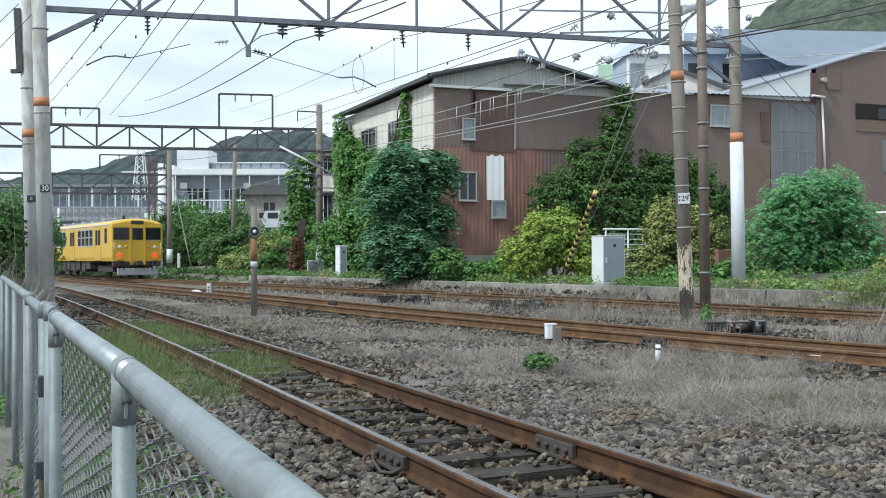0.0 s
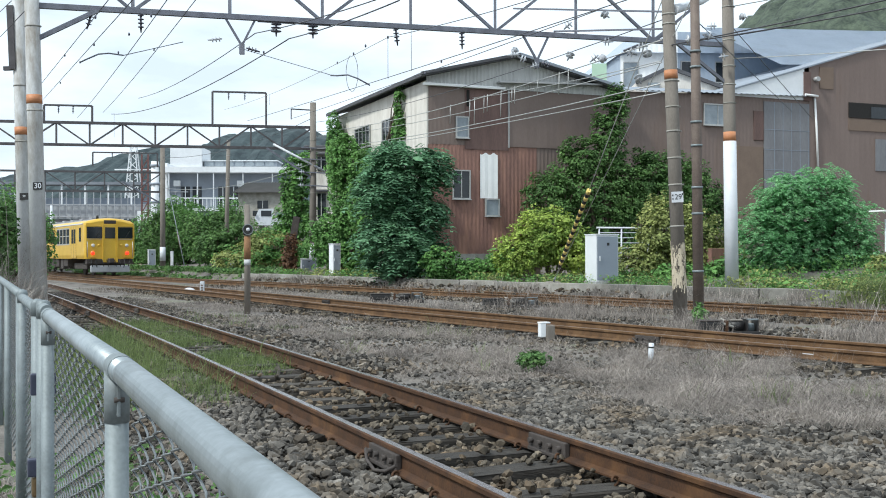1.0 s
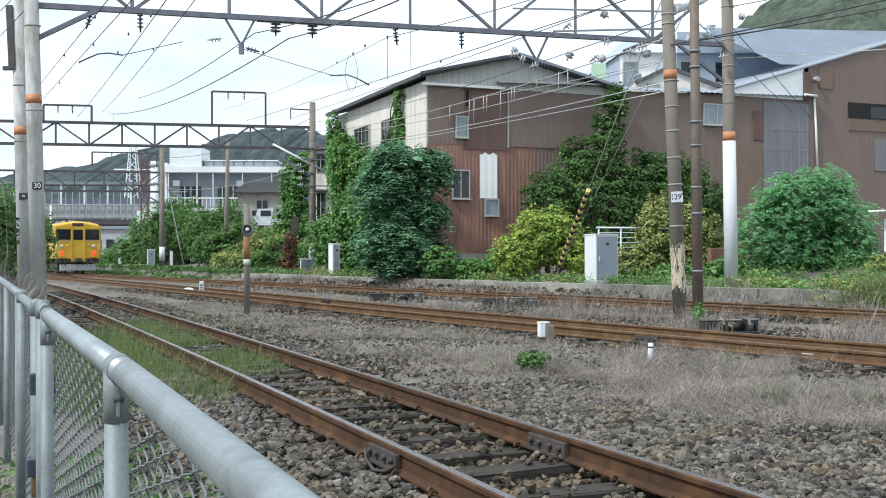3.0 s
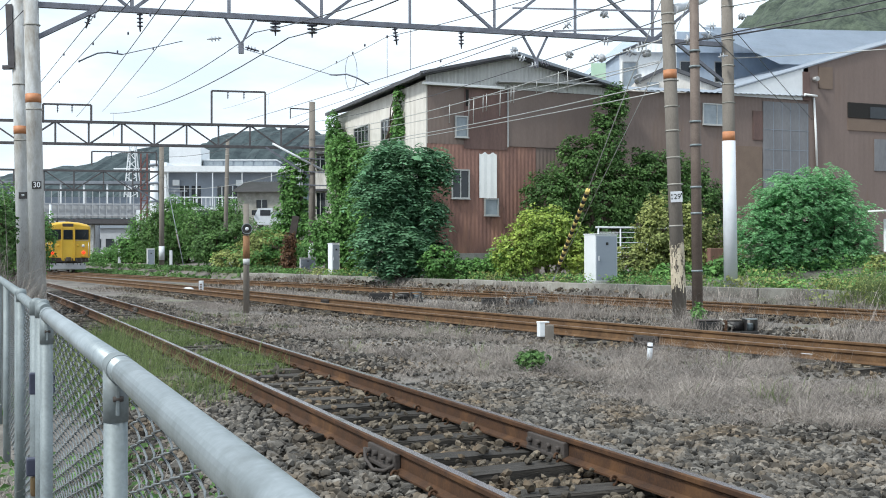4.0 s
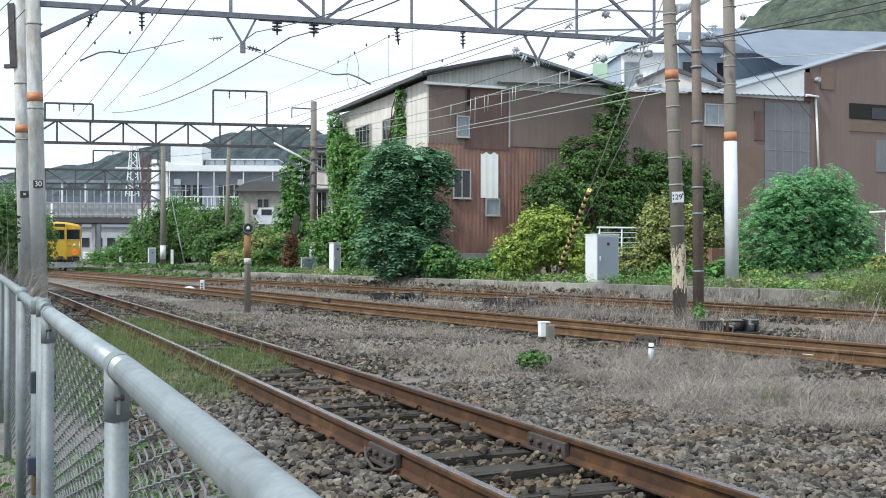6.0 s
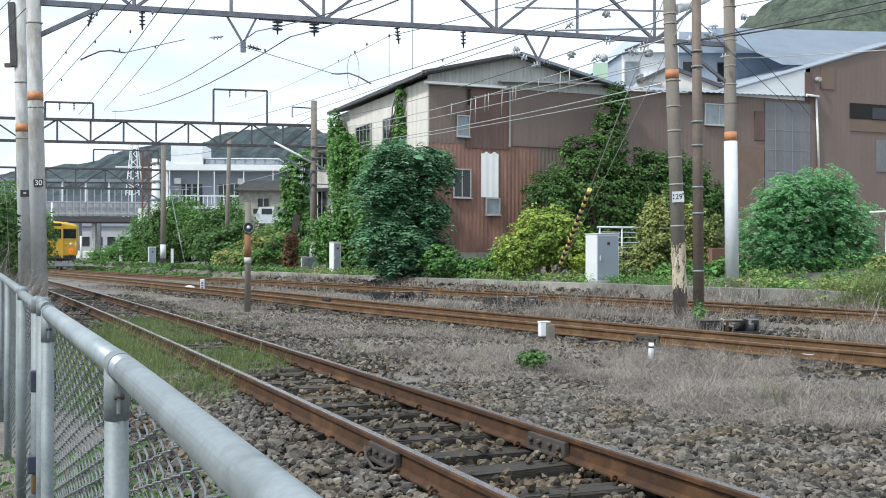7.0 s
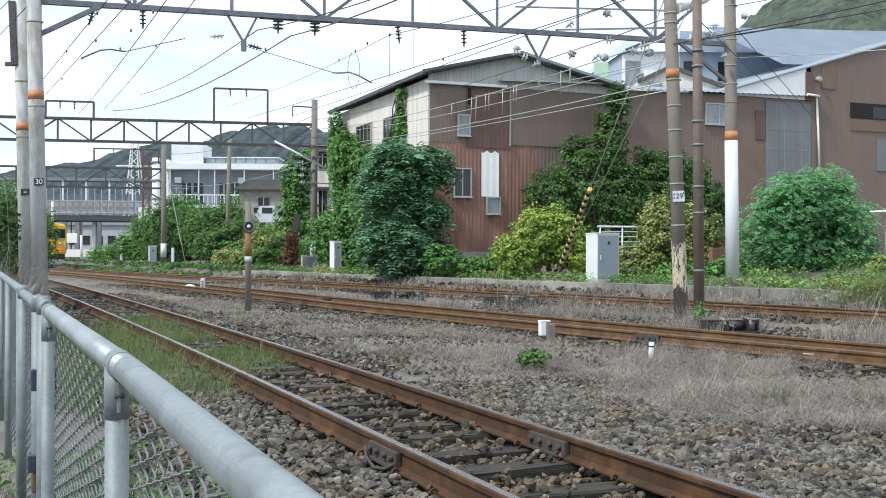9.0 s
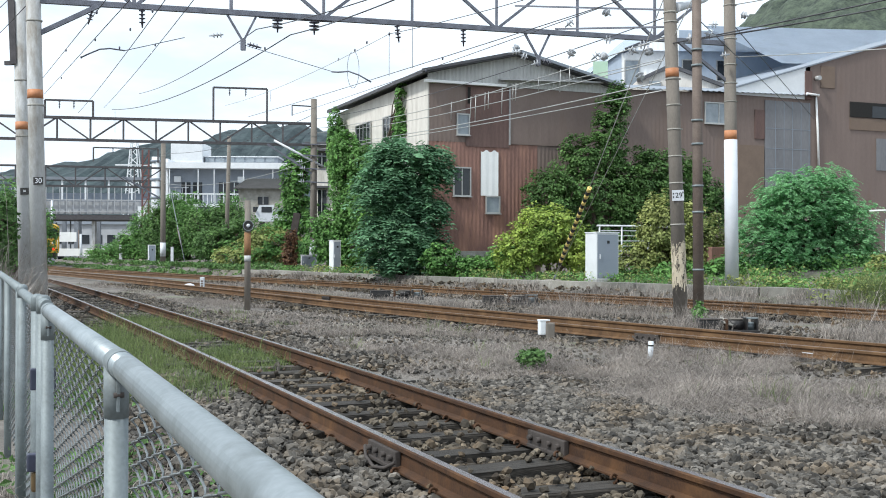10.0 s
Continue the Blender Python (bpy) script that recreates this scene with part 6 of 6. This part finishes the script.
# ---------------------------------------------------------------- distance
def hill(name, pts, depth, material, label, seed, jag):
    """A wooded ridge: crest points (x, y, height), falling away in front and behind, with a tree-rough crest."""
    rng = np.random.default_rng(seed)
    crest = spline(pts, 6.0 if depth > 100 else 3.0)
    verts, faces = [], []
    rows = 12 if jag > 2.5 else 60
    for i, (x, y, z) in enumerate(crest):
        for j in range(rows):
            s = j / (rows - 1)
            k = 1 - abs(s - 0.5) * 2
            h = z * (math.sin(k * math.pi / 2) ** 1.3) + (rng.uniform(-jag, jag) if 0 < j < rows - 1 else 0)
            verts.append((x + rng.uniform(-1, 1), y + (s - 0.5) * 2 * depth, max(h, -2)))
    for i in range(len(crest) - 1):
        for j in range(rows - 1):
            a = i * rows + j
            faces.append((a, a + rows, a + rows + 1, a + 1))
    tagged(raw(name, verts, faces, material), label, "hill", kind="structure")


hill("backdrop", [(-900, 1150, 60), (-640, 1180, 88), (-520, 1180, 78), (-432, 1200, 93), (-370, 1200, 101), (-310, 1200, 118), (-250, 1180, 118), (-215, 1150, 128), (-140, 1120, 128), (-60, 1120, 110), (120, 1150, 60)], 420, M_hill, "dark wooded hills on the horizon", 5, 3.0)
hill("backdrop", [(64, 520, 40), (110, 500, 78), (147, 500, 114), (172, 500, 124), (230, 500, 132), (330, 520, 135), (460, 540, 80)], 200, M_hill_r, "green wooded hill behind the factories", 6, 2.3)

apt = thing("apartment_block", pose(-33.3, 130, 0.4, 0, 0, 3), "grey two-storey block with balconies and a pale roof edge", "building")
part("wall", boxed(0, 14.4, 0, 9, 0, 10.8), M_fargrey, apt)
part("end_wall", boxed(-0.7, 0, -0.6, 9.5, 0, 12.0), M_farwall, apt, "white stair tower")
part("roof", boxed(-0.4, 14.8, -1.6, 9.4, 10.8, 11.5), M_farwall, apt)
part("balcony_floor", boxed(0.2, 14.4, -1.4, 0, 6.2, 6.5), M_farwall, apt)
for x in np.arange(0.3, 14.3, 0.5):
    part("baluster", boxed(x, x + 0.07, -1.4, -1.33, 6.5, 7.7), M_farwall, apt)
part("handrail", boxed(0.2, 14.4, -1.45, -1.3, 7.65, 7.8), M_farwall, apt)
for x in (0.3, 3.7, 5.6, 9.1, 12.6):
    part("column", boxed(x, x + 0.1, -1.5, -1.35, 4.0, 10.8), M_farwall, apt)
for x in (1.5, 2.9, 6.0, 7.3, 10.0, 13.0):
    w = part("window", boxed(x, x + 1.1, -0.06, 0.02, 6.7, 9.2), M_glass_dk, apt)
    part("frame", boxed(x + 0.5, x + 0.6, -0.1, -0.05, 6.7, 9.2), M_farwall, w)
for x in (0.7, 8.3, 13.4):
    part("air_conditioner", boxed(x, x + 0.8, -0.5, -0.1, 9.2, 9.9, bevel=0.05), M_farwall, apt)
blk = thing("office_building", pose(-40.81, 160, 0.4, 0, 0, 1), "long white building with a glazed roof storey", "building")
part("wall", boxed(0, 17.2, 0, 8, 0, 14.02), M_farwall, blk)
part("stair_block", boxed(0.0, 4.7, 0.4, 7, 14.02, 17.05), M_farwall, blk)
part("glazed_storey", boxed(4.9, 15.8, 1.2, 6.5, 14.02, 14.97), M_fargrey, blk)
part("roof", boxed(4.8, 16.0, 1.0, 6.8, 14.97, 15.12), M_farwall, blk)
for x in np.arange(5.1, 15.4, 1.5):
    part("window", boxed(x, x + 1.25, 1.1, 1.22, 14.19, 14.99), M_glass_lt, blk)
hs = thing("house", pose(-18.37, 96, 0.4, 0, 0, -1), "small grey house with a grey tiled roof", "house")
part("wall", boxed(0, 4.15, 0, 6, -0.4, 6.56), M_concrete_lt, hs)
bm = bmesh.new()
HE, HR = 6.46, 7.57
for q in (((-0.4, -0.6, HE), (4.3, -0.6, HE), (4.3, 3, HR), (0.3, 3, HR)), ((0.3, 3, HR), (4.3, 3, HR), (4.3, 6.6, HE), (-0.4, 6.6, HE)), ((-0.4, -0.6, HE), (0.3, 3, HR), (-0.4, 6.6, HE))):
    bm.faces.new([bm.verts.new(c) for c in q])
part("roof", bm, M_farroof, hs, "grey tiled roof")
for i in range(18):
    part("roof_tile_row", strut(bmesh.new(), (-0.3 + i * 0.26, -0.62, HE + 0.02), (min(0.3 + i * 0.26, 4.3), 2.9, HR + 0.02), 0.06), M_farroof, hs)
w = part("window", boxed(1.75, 2.7, -0.08, 0.02, 5.05, 5.75), M_glass_dk, hs)
part("frame", boxed(2.2, 2.26, -0.1, -0.07, 5.05, 5.75), M_frame, w)

wt = thing("house", Matrix(), "narrow white house with dark eaves behind the ivy", "house")
part("wall", boxed(-8.01, -5.29, 66, 70, 0.2, 7.79), M_plaster, wt)
part("roof", boxed(-8.51, -4.99, 65.5, 70.5, 7.79, 8.00, bevel=0.05), M_roof_dk, wt, "dark eaves")
for z0, z1 in ((6.47, 7.34), (3.52, 5.08)):
    w = part("window", boxed(-7.73, -7.21, 65.9, 65.98, z0, z1), M_glass_dk, wt)
    part("frame", boxed(-7.52, -7.46, 65.86, 65.92, z0, z1), M_frame, w)
    part("canopy", boxed(-7.91, -7.04, 65.5, 66, z1 + 0.1, z1 + 0.22), M_roof_dk, wt)

# parked white light truck
tk = thing("light_truck", pose(-14.74, 89.6, 3.25, 0, 0, 8), "small white cab-over truck parked behind the hedge", "truck")
prof = [(-0.9, 0.5), (-0.95, 1.15), (-0.62, 1.85), (0.55, 1.9), (0.62, 0.5)]
bm = bmesh.new()
fa, fb2 = [[bm.verts.new((x, y, z)) for x, z in prof] for y in (-0.75, 0.75)]
bm.faces.new(fa[::-1]), bm.faces.new(fb2)
for i in range(5):
    bm.faces.new((fa[i], fa[(i + 1) % 5], fb2[(i + 1) % 5], fb2[i]))
part("cab", bm, M_polewhite, tk)
part("side_window", boxed(-0.45, 0.4, -0.77, -0.74, 1.25, 1.72), M_glass_dk, tk)
part("windscreen", strut(bmesh.new(), (-0.93, -0.65, 1.5), (-0.93, 0.65, 1.5), 0.42), M_glass_dk, tk)
part("mirror", boxed(-1.0, -0.9, -0.95, -0.8, 1.3, 1.55, bevel=0.02), M_black, tk)
part("rear_gate", boxed(0.7, 2.2, -0.72, -0.7, 1.15, 1.6), M_glass_lt, tk)
part("bed", boxed(0.66, 2.3, -0.75, 0.75, 0.6, 1.15, bevel=0.03), M_polewhite, tk)
for x in (-0.4, 1.6):
    part("wheel", rodded((x, -0.74, 0.28), (x, 0.74, 0.28), 0.28, n=16), M_black, tk)
tagged(part("retaining_bank", boxed(-20, -8, 88.5, 95.5, 0, 3.25, bevel=0.2), M_concrete_lt), "raised yard behind the hedge", "yard", kind="structure")

# road bridge over the line, far down the track
bg = thing("road_bridge", pose(-52, 128, 0, 0, 0, 6), "grey steel road bridge over the railway with mesh parapet", "bridge")
part("deck", boxed(-60, 26, 0, 8, 5.0, 5.6), M_truss_dk, bg, "dark deck girders")
for z in (5.9, 7.3, 8.9):
    part("parapet_rail", boxed(-60, 26, -0.15, 0.0, z, z + 0.12), M_farpale, bg)
for x in np.arange(-14, 25, 0.8):
    part("parapet_post", boxed(x, x + 0.07, -0.15, 0.0, 5.7, 8.9), M_farpale, bg)
part("parapet_panel", boxed(-60, 26, 0.3, 0.4, 5.7, 7.2), M_farpale, bg, "pale concrete parapet")
for x in (-1.5, 3.2, 9.5, 14.5):
    part("pier", boxed(x, x + 0.4, 1, 2, 0, 4.9, bevel=0.05), M_concrete, bg)
part("abutment", boxed(15.3, 20, -1, 9, 0, 6.6), M_farwall, bg, "pale concrete abutment")
ov = thing("footbridge", pose(-60, 150, 0, 0, 0, 4), "dark roofed footbridge above the tracks", "footbridge")
part("truss_floor", boxed(-40, 26, 0, 3, 7.8, 8.4), M_bridge, ov)
part("roof", boxed(-40, 26, -0.3, 3.3, 11.2, 11.6), M_bridge, ov)
for x in np.arange(-16, 26, 3.2):
    part("upright", boxed(x, x + 0.22, -0.05, 0.15, 8.4, 11.3), M_farwall, ov)
for x in (-20, -6, 8, 22):
    part("support", boxed(x, x + 0.6, 0.6, 2.4, -0.1, 7.9), M_bridge, ov)
part("infill", boxed(-40, 26, 1.2, 1.4, 8.4, 9.4), M_fargrey, ov)

pyl = thing("lattice_pylon", pose(-75, 260, 3), "white steel lattice pylon in front of the hills", "pylon")
bm = bmesh.new()
for sx in (-1, 1):
    for sy in (-1, 1):
        strut(bm, (sx * 2.8, sy * 2.8, -3.2), (sx * 0.6, sy * 0.6, 25), 0.22)
for i in range(8):
    z0, z1 = 9 + i * 2, 11 + i * 2
    w0, w1 = 2.0 - 1.4 * i / 8, 2.0 - 1.4 * (i + 1) / 8
    strut(bm, (-w0, -w0, z0), (w1, -w1, z1), 0.14)
    strut(bm, (w0, -w0, z0), (-w1, -w1, z1), 0.14)
part("tower", bm, M_farwall, pyl)
for z, w in ((19, 4.6), (23, 2.6)):
    part("arm", strut(bmesh.new(), (-w, 0, z), (w, 0, z), 0.3), M_farwall, pyl)
ch = thing("chimney_tower", pose(-31.7, 118, 0), "slim white tower beside a red painted framework", "tower")
part("shaft", rodded((0, 0, 0), (0, 0, 11.6), 0.5, 0.42), M_farwall, ch)
for z in (3, 5, 7, 9, 11):
    part("collar", rodded((0, 0, z), (0, 0, z + 0.25), 0.56), M_fargrey, ch)
fr = bmesh.new()
for x in (-1.5, -0.8):
    strut(fr, (x, 0.2, 0), (x, 0.2, 12.4), 0.16)
for i in range(10):
    strut(fr, (-1.5, 0.2, i * 1.2), (-0.8, 0.2, i * 1.2 + 1.2), 0.1)
    strut(fr, (-1.5, 0.2, i * 1.2), (-0.8, 0.2, i * 1.2), 0.1)
part("framework", fr, M_redpaint, ch, "red painted lattice")
# things under the bridge
van = thing("parked_van", pose(-45.5, 118, 0, 0, 0, 10), "white van parked under the bridge", "van")
part("body", boxed(-2.2, 2.2, -0.8, 0.8, 0.5, 2.1, bevel=0.3), M_polewhite, van)
part("windows", boxed(-1.7, 1.5, -0.82, -0.79, 1.4, 1.9), M_glass_dk, van)
for x in (-1.3, 1.3):
    part("wheel", rodded((x, -0.82, 0.3), (x, -0.5, 0.3), 0.3, n=14), M_black, van)
# added building: its pale wall stands for the bright sky-like gaps below the deck
db = thing("distant_building", pose(-70, 215, 0), "pale building added to fill the bright gaps under the bridge", "building")
part("wall", boxed(-14, 16, 0, 8, 0, 6.5), M_farpale, db)
part("roof", boxed(-14.5, 16.5, -0.5, 8.5, 6.5, 7.2), M_fargrey, db)
for x in np.arange(-13, 15, 2.6):
    part("window", boxed(x, x + 1.6, -0.1, 0.0, 2.6, 4.4), M_glass_dk, db)
for x in (-56, -52.5, -49.5, -45):
    sp_ = thing("bridge_column", pose(x, 140, 0), "slim steel column under the bridge", "column", "bridge columns")
    part("shaft", boxed(-0.25, 0.25, -0.25, 0.25, -0.1, 5.6), M_bridge, sp_)
    part("foot", boxed(-0.5, 0.5, -0.5, 0.5, -0.1, 0.4), M_concrete, sp_)
rnd_u = random.Random(12)
for i in range(12):
    up = thing("lineside_mast", pose(-58 + i * 1.35 + rnd_u.uniform(-0.4, 0.4), 121 + rnd_u.uniform(-3, 12), 0), "thin grey mast beyond the bridge", "mast", "far masts")
    part("mast", rodded((0, 0, -0.1), (0, 0, rnd_u.uniform(3.2, 6.2)), 0.1, 0.07, n=8), (M_bridge, M_polewhite, M_steelpole)[i % 3], up)
for i in range(4):
    cr = thing("parked_car", pose(-56 + i * 3.1, 133 + i * 1.5, 0, 0, 0, 80), ("silver", "white", "dark blue", "white")[i] + " car parked beyond the bridge", "car", "far cars")
    m_c = (M_skirt, M_polewhite, M_blueplastic, M_polewhite)[i]
    part("body", boxed(-2.0, 2.0, -0.8, 0.8, 0.3, 0.95, bevel=0.15), m_c, cr)
    part("cabin", boxed(-1.1, 1.2, -0.72, 0.72, 0.9, 1.5, bevel=0.2), M_glass_dk, cr)
    for x in (-1.25, 1.25):
        part("wheel", rodded((x, -0.82, 0.3), (x, 0.82, 0.3), 0.3, n=12), M_black, cr)
gr = thing("guard_rail", pose(-38.5, 112, 0, 0, 0, 8), "white guard rail and boards beside the far crossing", "barrier")
part("rail", boxed(-6, 4.5, 0, 0.1, 0.7, 1.5), M_whitesheet, gr)
part("board", boxed(-3.2, 0.2, -0.2, -0.1, 2.2, 3.2), M_whitesheet, gr)
for x in (-4.8, -2.3, 0.6):
    part("post", rodded((x, 0, 0), (x, 0, 6.5 if x < 0 else 3), 0.12), M_polewhite, gr)

# ---------------------------------------------------------------- train
def body_profile():
    return [(-1.40, 0.95), (-1.45, 1.15), (-1.45, 2.88), (-1.42, 3.00), (-1.24, 3.13), (-0.7, 3.25), (0, 3.30), (0.7, 3.25), (1.24, 3.13), (1.42, 3.00), (1.45, 2.88), (1.45, 1.15), (1.40, 0.95)]


def train_car(tail):
    """A suburban car, 19.5 m long, its rear end at the origin and running along +y."""
    c = thing("train_car", Matrix(), "yellow commuter train car with grey roof and red tail lights" if tail else "yellow commuter train car with grey roof", "train", "train cars")
    prof = body_profile()
    bm = bmesh.new()
    stations = [(0.0, 0.93), (0.12, 0.985), (0.3, 1.0), (19.2, 1.0), (19.5, 0.97)] if tail else [(0.0, 1.0), (19.5, 1.0)]
    rings = [[bm.verts.new((x * s, y, 0.95 + (z - 0.95) * (s if z > 3.0 else 1))) for x, z in prof] for y, s in stations]
    k = len(prof)
    for a, b in zip(rings, rings[1:]):
        for i in range(k):
            f = bm.faces.new((a[i], a[(i + 1) % k], b[(i + 1) % k], b[i]))
            f.smooth = 2 < i < 9
            f.material_index = 1 if 3 < i < 8 and a is not rings[0] and not (tail and a is rings[1]) else 0
    bm.faces.new(rings[0])
    bm.faces.new(rings[-1][::-1])
    bmesh.ops.recalc_face_normals(bm, faces=bm.faces)
    part("body", bm, (M_yellow, M_trainroof), c)
    for s in (-1, 1):
        # white on the gutter paints the silver highlight along the roof edge
        part("gutter", boxed(s * 1.43, s * 1.48, 0.3, 19.3, 2.93, 2.99), M_polewhite, c, "roof gutter paled for its edge highlight")
        def pane(y0, y1, z0, z1, m=M_glass_dk, name="side_window"):
            w = part(name, boxed(s * 1.452, s * 1.465, y0, y1, z0, z1), m, c)
            return w
        for y in (0.75,):
            pane(y, y + 0.45, 1.95, 2.75)
        for g in (5.15, 11.85):
            for i in range(4):
                w = pane(g - 1.3 + i * 0.92, g - 0.62 + i * 0.92, 1.85, 2.72)
                part("frame", boxed(s * 1.449, s * 1.4575, g - 1.38 + i * 0.92, g - 0.54 + i * 0.92, 1.77, 2.80), M_frame, w)
                part("rail", boxed(s * 1.464, s * 1.472, g - 1.3 + i * 0.92, g - 0.62 + i * 0.92, 2.28, 2.33), M_frame, w)
        for d in (2.0, 8.1, 14.9):
            dr = part("door", boxed(s * 1.438, s * 1.459, d, d + 1.3, 1.0, 2.86), M_yellow, c, "yellow sliding door")
            for i in (0.14, 0.72):
                part("pane", boxed(s * 1.457, s * 1.466, d + i, d + i + 0.44, 1.85, 2.68), M_glass_dk, dr)
            for e in (0, 0.645, 1.29):
                part("seam", boxed(s * 1.456, s * 1.4615, d + e - 0.012, d + e + 0.012, 1.0, 2.86), M_traindark, dr)
    for y in (2.5, 17.0):
        bg2 = part("bogie", boxed(-1.1, 1.1, y - 1.6, y + 1.6, 0.35, 0.7, bevel=0.05), M_traindark, c)
        for dy in (-1.05, 1.05):
            for s in (-1, 1):
                part("wheel", rodded((s * 0.50, y + dy, 0.43), (s * 0.63, y + dy, 0.43), 0.43, n=20), M_traindark, bg2)
    rnd = random.Random(2)
    for y in np.arange(5.0, 14.6, 1.25):
        part("equipment_box", boxed(-1.3, 1.3, y, y + rnd.uniform(0.7, 1.15), rnd.uniform(0.3, 0.5), 0.94, bevel=0.03), M_traindark, c)
    for y in np.arange(3, 18, 2.5):
        part("roof_vent", boxed(-0.35, 0.35, y, y + 0.8, 3.22, 3.42, bevel=0.06), M_trainroof, c)
    if tail:
        for x0, x1 in ((-1.30, -0.42), (0.42, 1.30)):
            w = part("cab_window", boxed(x0, x1, -0.02, 0.03, 2.12, 2.78, bevel=0.03), M_glass_dk, c, "dark cab window")
            part("wiper", rodded(((x0 + x1) / 2, -0.035, 2.15), ((x0 + x1) / 2 + 0.25, -0.035, 2.55), 0.012, n=5), M_black, w)
        dr = part("gangway_door", boxed(-0.37, 0.37, -0.05, 0.02, 0.75, 2.93, bevel=0.02), M_yellow, c, "yellow end door")
        part("pane", boxed(-0.29, 0.29, -0.065, -0.04, 2.12, 2.76, bevel=0.01), M_glass_dk, dr)
        for s in (-1, 1):
            part("door_post", boxed(s * 0.37, s * 0.43, -0.09, 0.02, 0.75, 2.95), M_yellow, c)
            part("headlight", lathe(bmesh.new(), [(0.1, 0), (0.1, 0.05), (0.07, 0.07), (0.02, 0.075)], 16, m=pose(s * 0.95, 0.0, 1.72, 90)), M_lens, c, "round headlight")
            part("marker_lamp", lathe(bmesh.new(), [(0.075, 0), (0.075, 0.05), (0.02, 0.07)], 14, m=pose(s * 0.62, 0.0, 1.74, 90)), M_yellow, c)
            part("tail_light", lathe(bmesh.new(), [(0.1, 0), (0.1, 0.06), (0.075, 0.09), (0.02, 0.095)], 16, m=pose(s * 0.97, 0.0, 1.28, 90)), M_red_lamp, c, "lit red tail light")
            part("hose", tubed([(s * 0.8, -0.05, 0.95), (s * 0.82, -0.15, 0.7), (s * 0.75, -0.1, 0.45)], 0.03), M_black, c)
            part("hose", tubed([(s * 1.05, -0.05, 0.95), (s * 1.08, -0.15, 0.75), (s * 1.0, -0.1, 0.5)], 0.03), M_black, c)
        part("destination_box", boxed(-0.34, 0.34, -0.03, 0.05, 2.97, 3.17, bevel=0.02), M_traindark, c, "dark destination box")
        part("coupler", boxed(-0.14, 0.14, -0.45, 0.2, 0.72, 0.98, bevel=0.04), M_traindark, c)
        part("buffer_beam", boxed(-1.3, 1.3, 0.0, 0.4, 0.66, 0.95, bevel=0.03), M_traindark, c)
        part("skirt", boxed(-1.1, 1.1, -0.12, 0.1, 0.18, 0.58, bevel=0.06), M_skirt, c, "pale grey snow skirt")
        part("eyebrow", boxed(-1.33, 1.33, -0.035, 0.0, 2.82, 2.86, bevel=0.008), M_yellow, c)
        for s in (-1, 1):
            part("handrail", rodded((s * 1.28, -0.06, 1.05), (s * 1.28, -0.06, 1.95), 0.018, n=6), M_frame, c)
            part("step", boxed(s * 0.75, s * 1.15, -0.14, 0.0, 1.02, 1.06), M_yellow, c)
            part("rain_strip", boxed(s * 0.46, s * 1.26, -0.03, 0.0, 2.07, 2.10), M_frame, c)
        for x in (-0.45, -0.2, 0.25, 0.5):
            part("air_hose", tubed([(x, -0.06, 0.9), (x + 0.03, -0.22, 0.66), (x + 0.08, -0.1, 0.52)], 0.028), M_black, c)
        part("roof_whistle", rodded((-0.6, 0.5, 3.2), (-0.6, 0.5, 3.45), 0.08), M_black, c)
    return c


CAR_A, CAR_B, CAR_C = train_car(True), train_car(False), train_car(False)


def car_pose(s):
    """The pose of a car whose rear end is s metres along the line."""
    x0, y0, _ = at_arc(TRACK_T, s + 2.5)
    x1, y1, _ = at_arc(TRACK_T, s + 16)
    a = math.atan2(y1 - y0, x1 - x0)
    return pose(x0 - 2.5 * math.cos(a), y0 - 2.5 * math.sin(a), 0.16, 0, 0, math.degrees(a) - 90)


TRAIN = [(0, 68.33), (0.5, 70.25), (1, 71.93), (1.5, 73.85), (2, 75.53), (2.5, 77.21), (4, 81.53), (4.5, 82.73), (5, 83.69), (5.5, 84.41), (7, 86.34), (7.5, 87.54), (8, 88.26), (8.5, 89.70), (9, 91.38), (9.5, 93.30), (10, 94.74)]



def motions():
    for car, lead in ((CAR_A, 0.0), (CAR_B, 20.0), (CAR_C, 40.0)):
        walk(car, [(t, car_pose(s + lead)) for t, s in TRAIN])


motions()
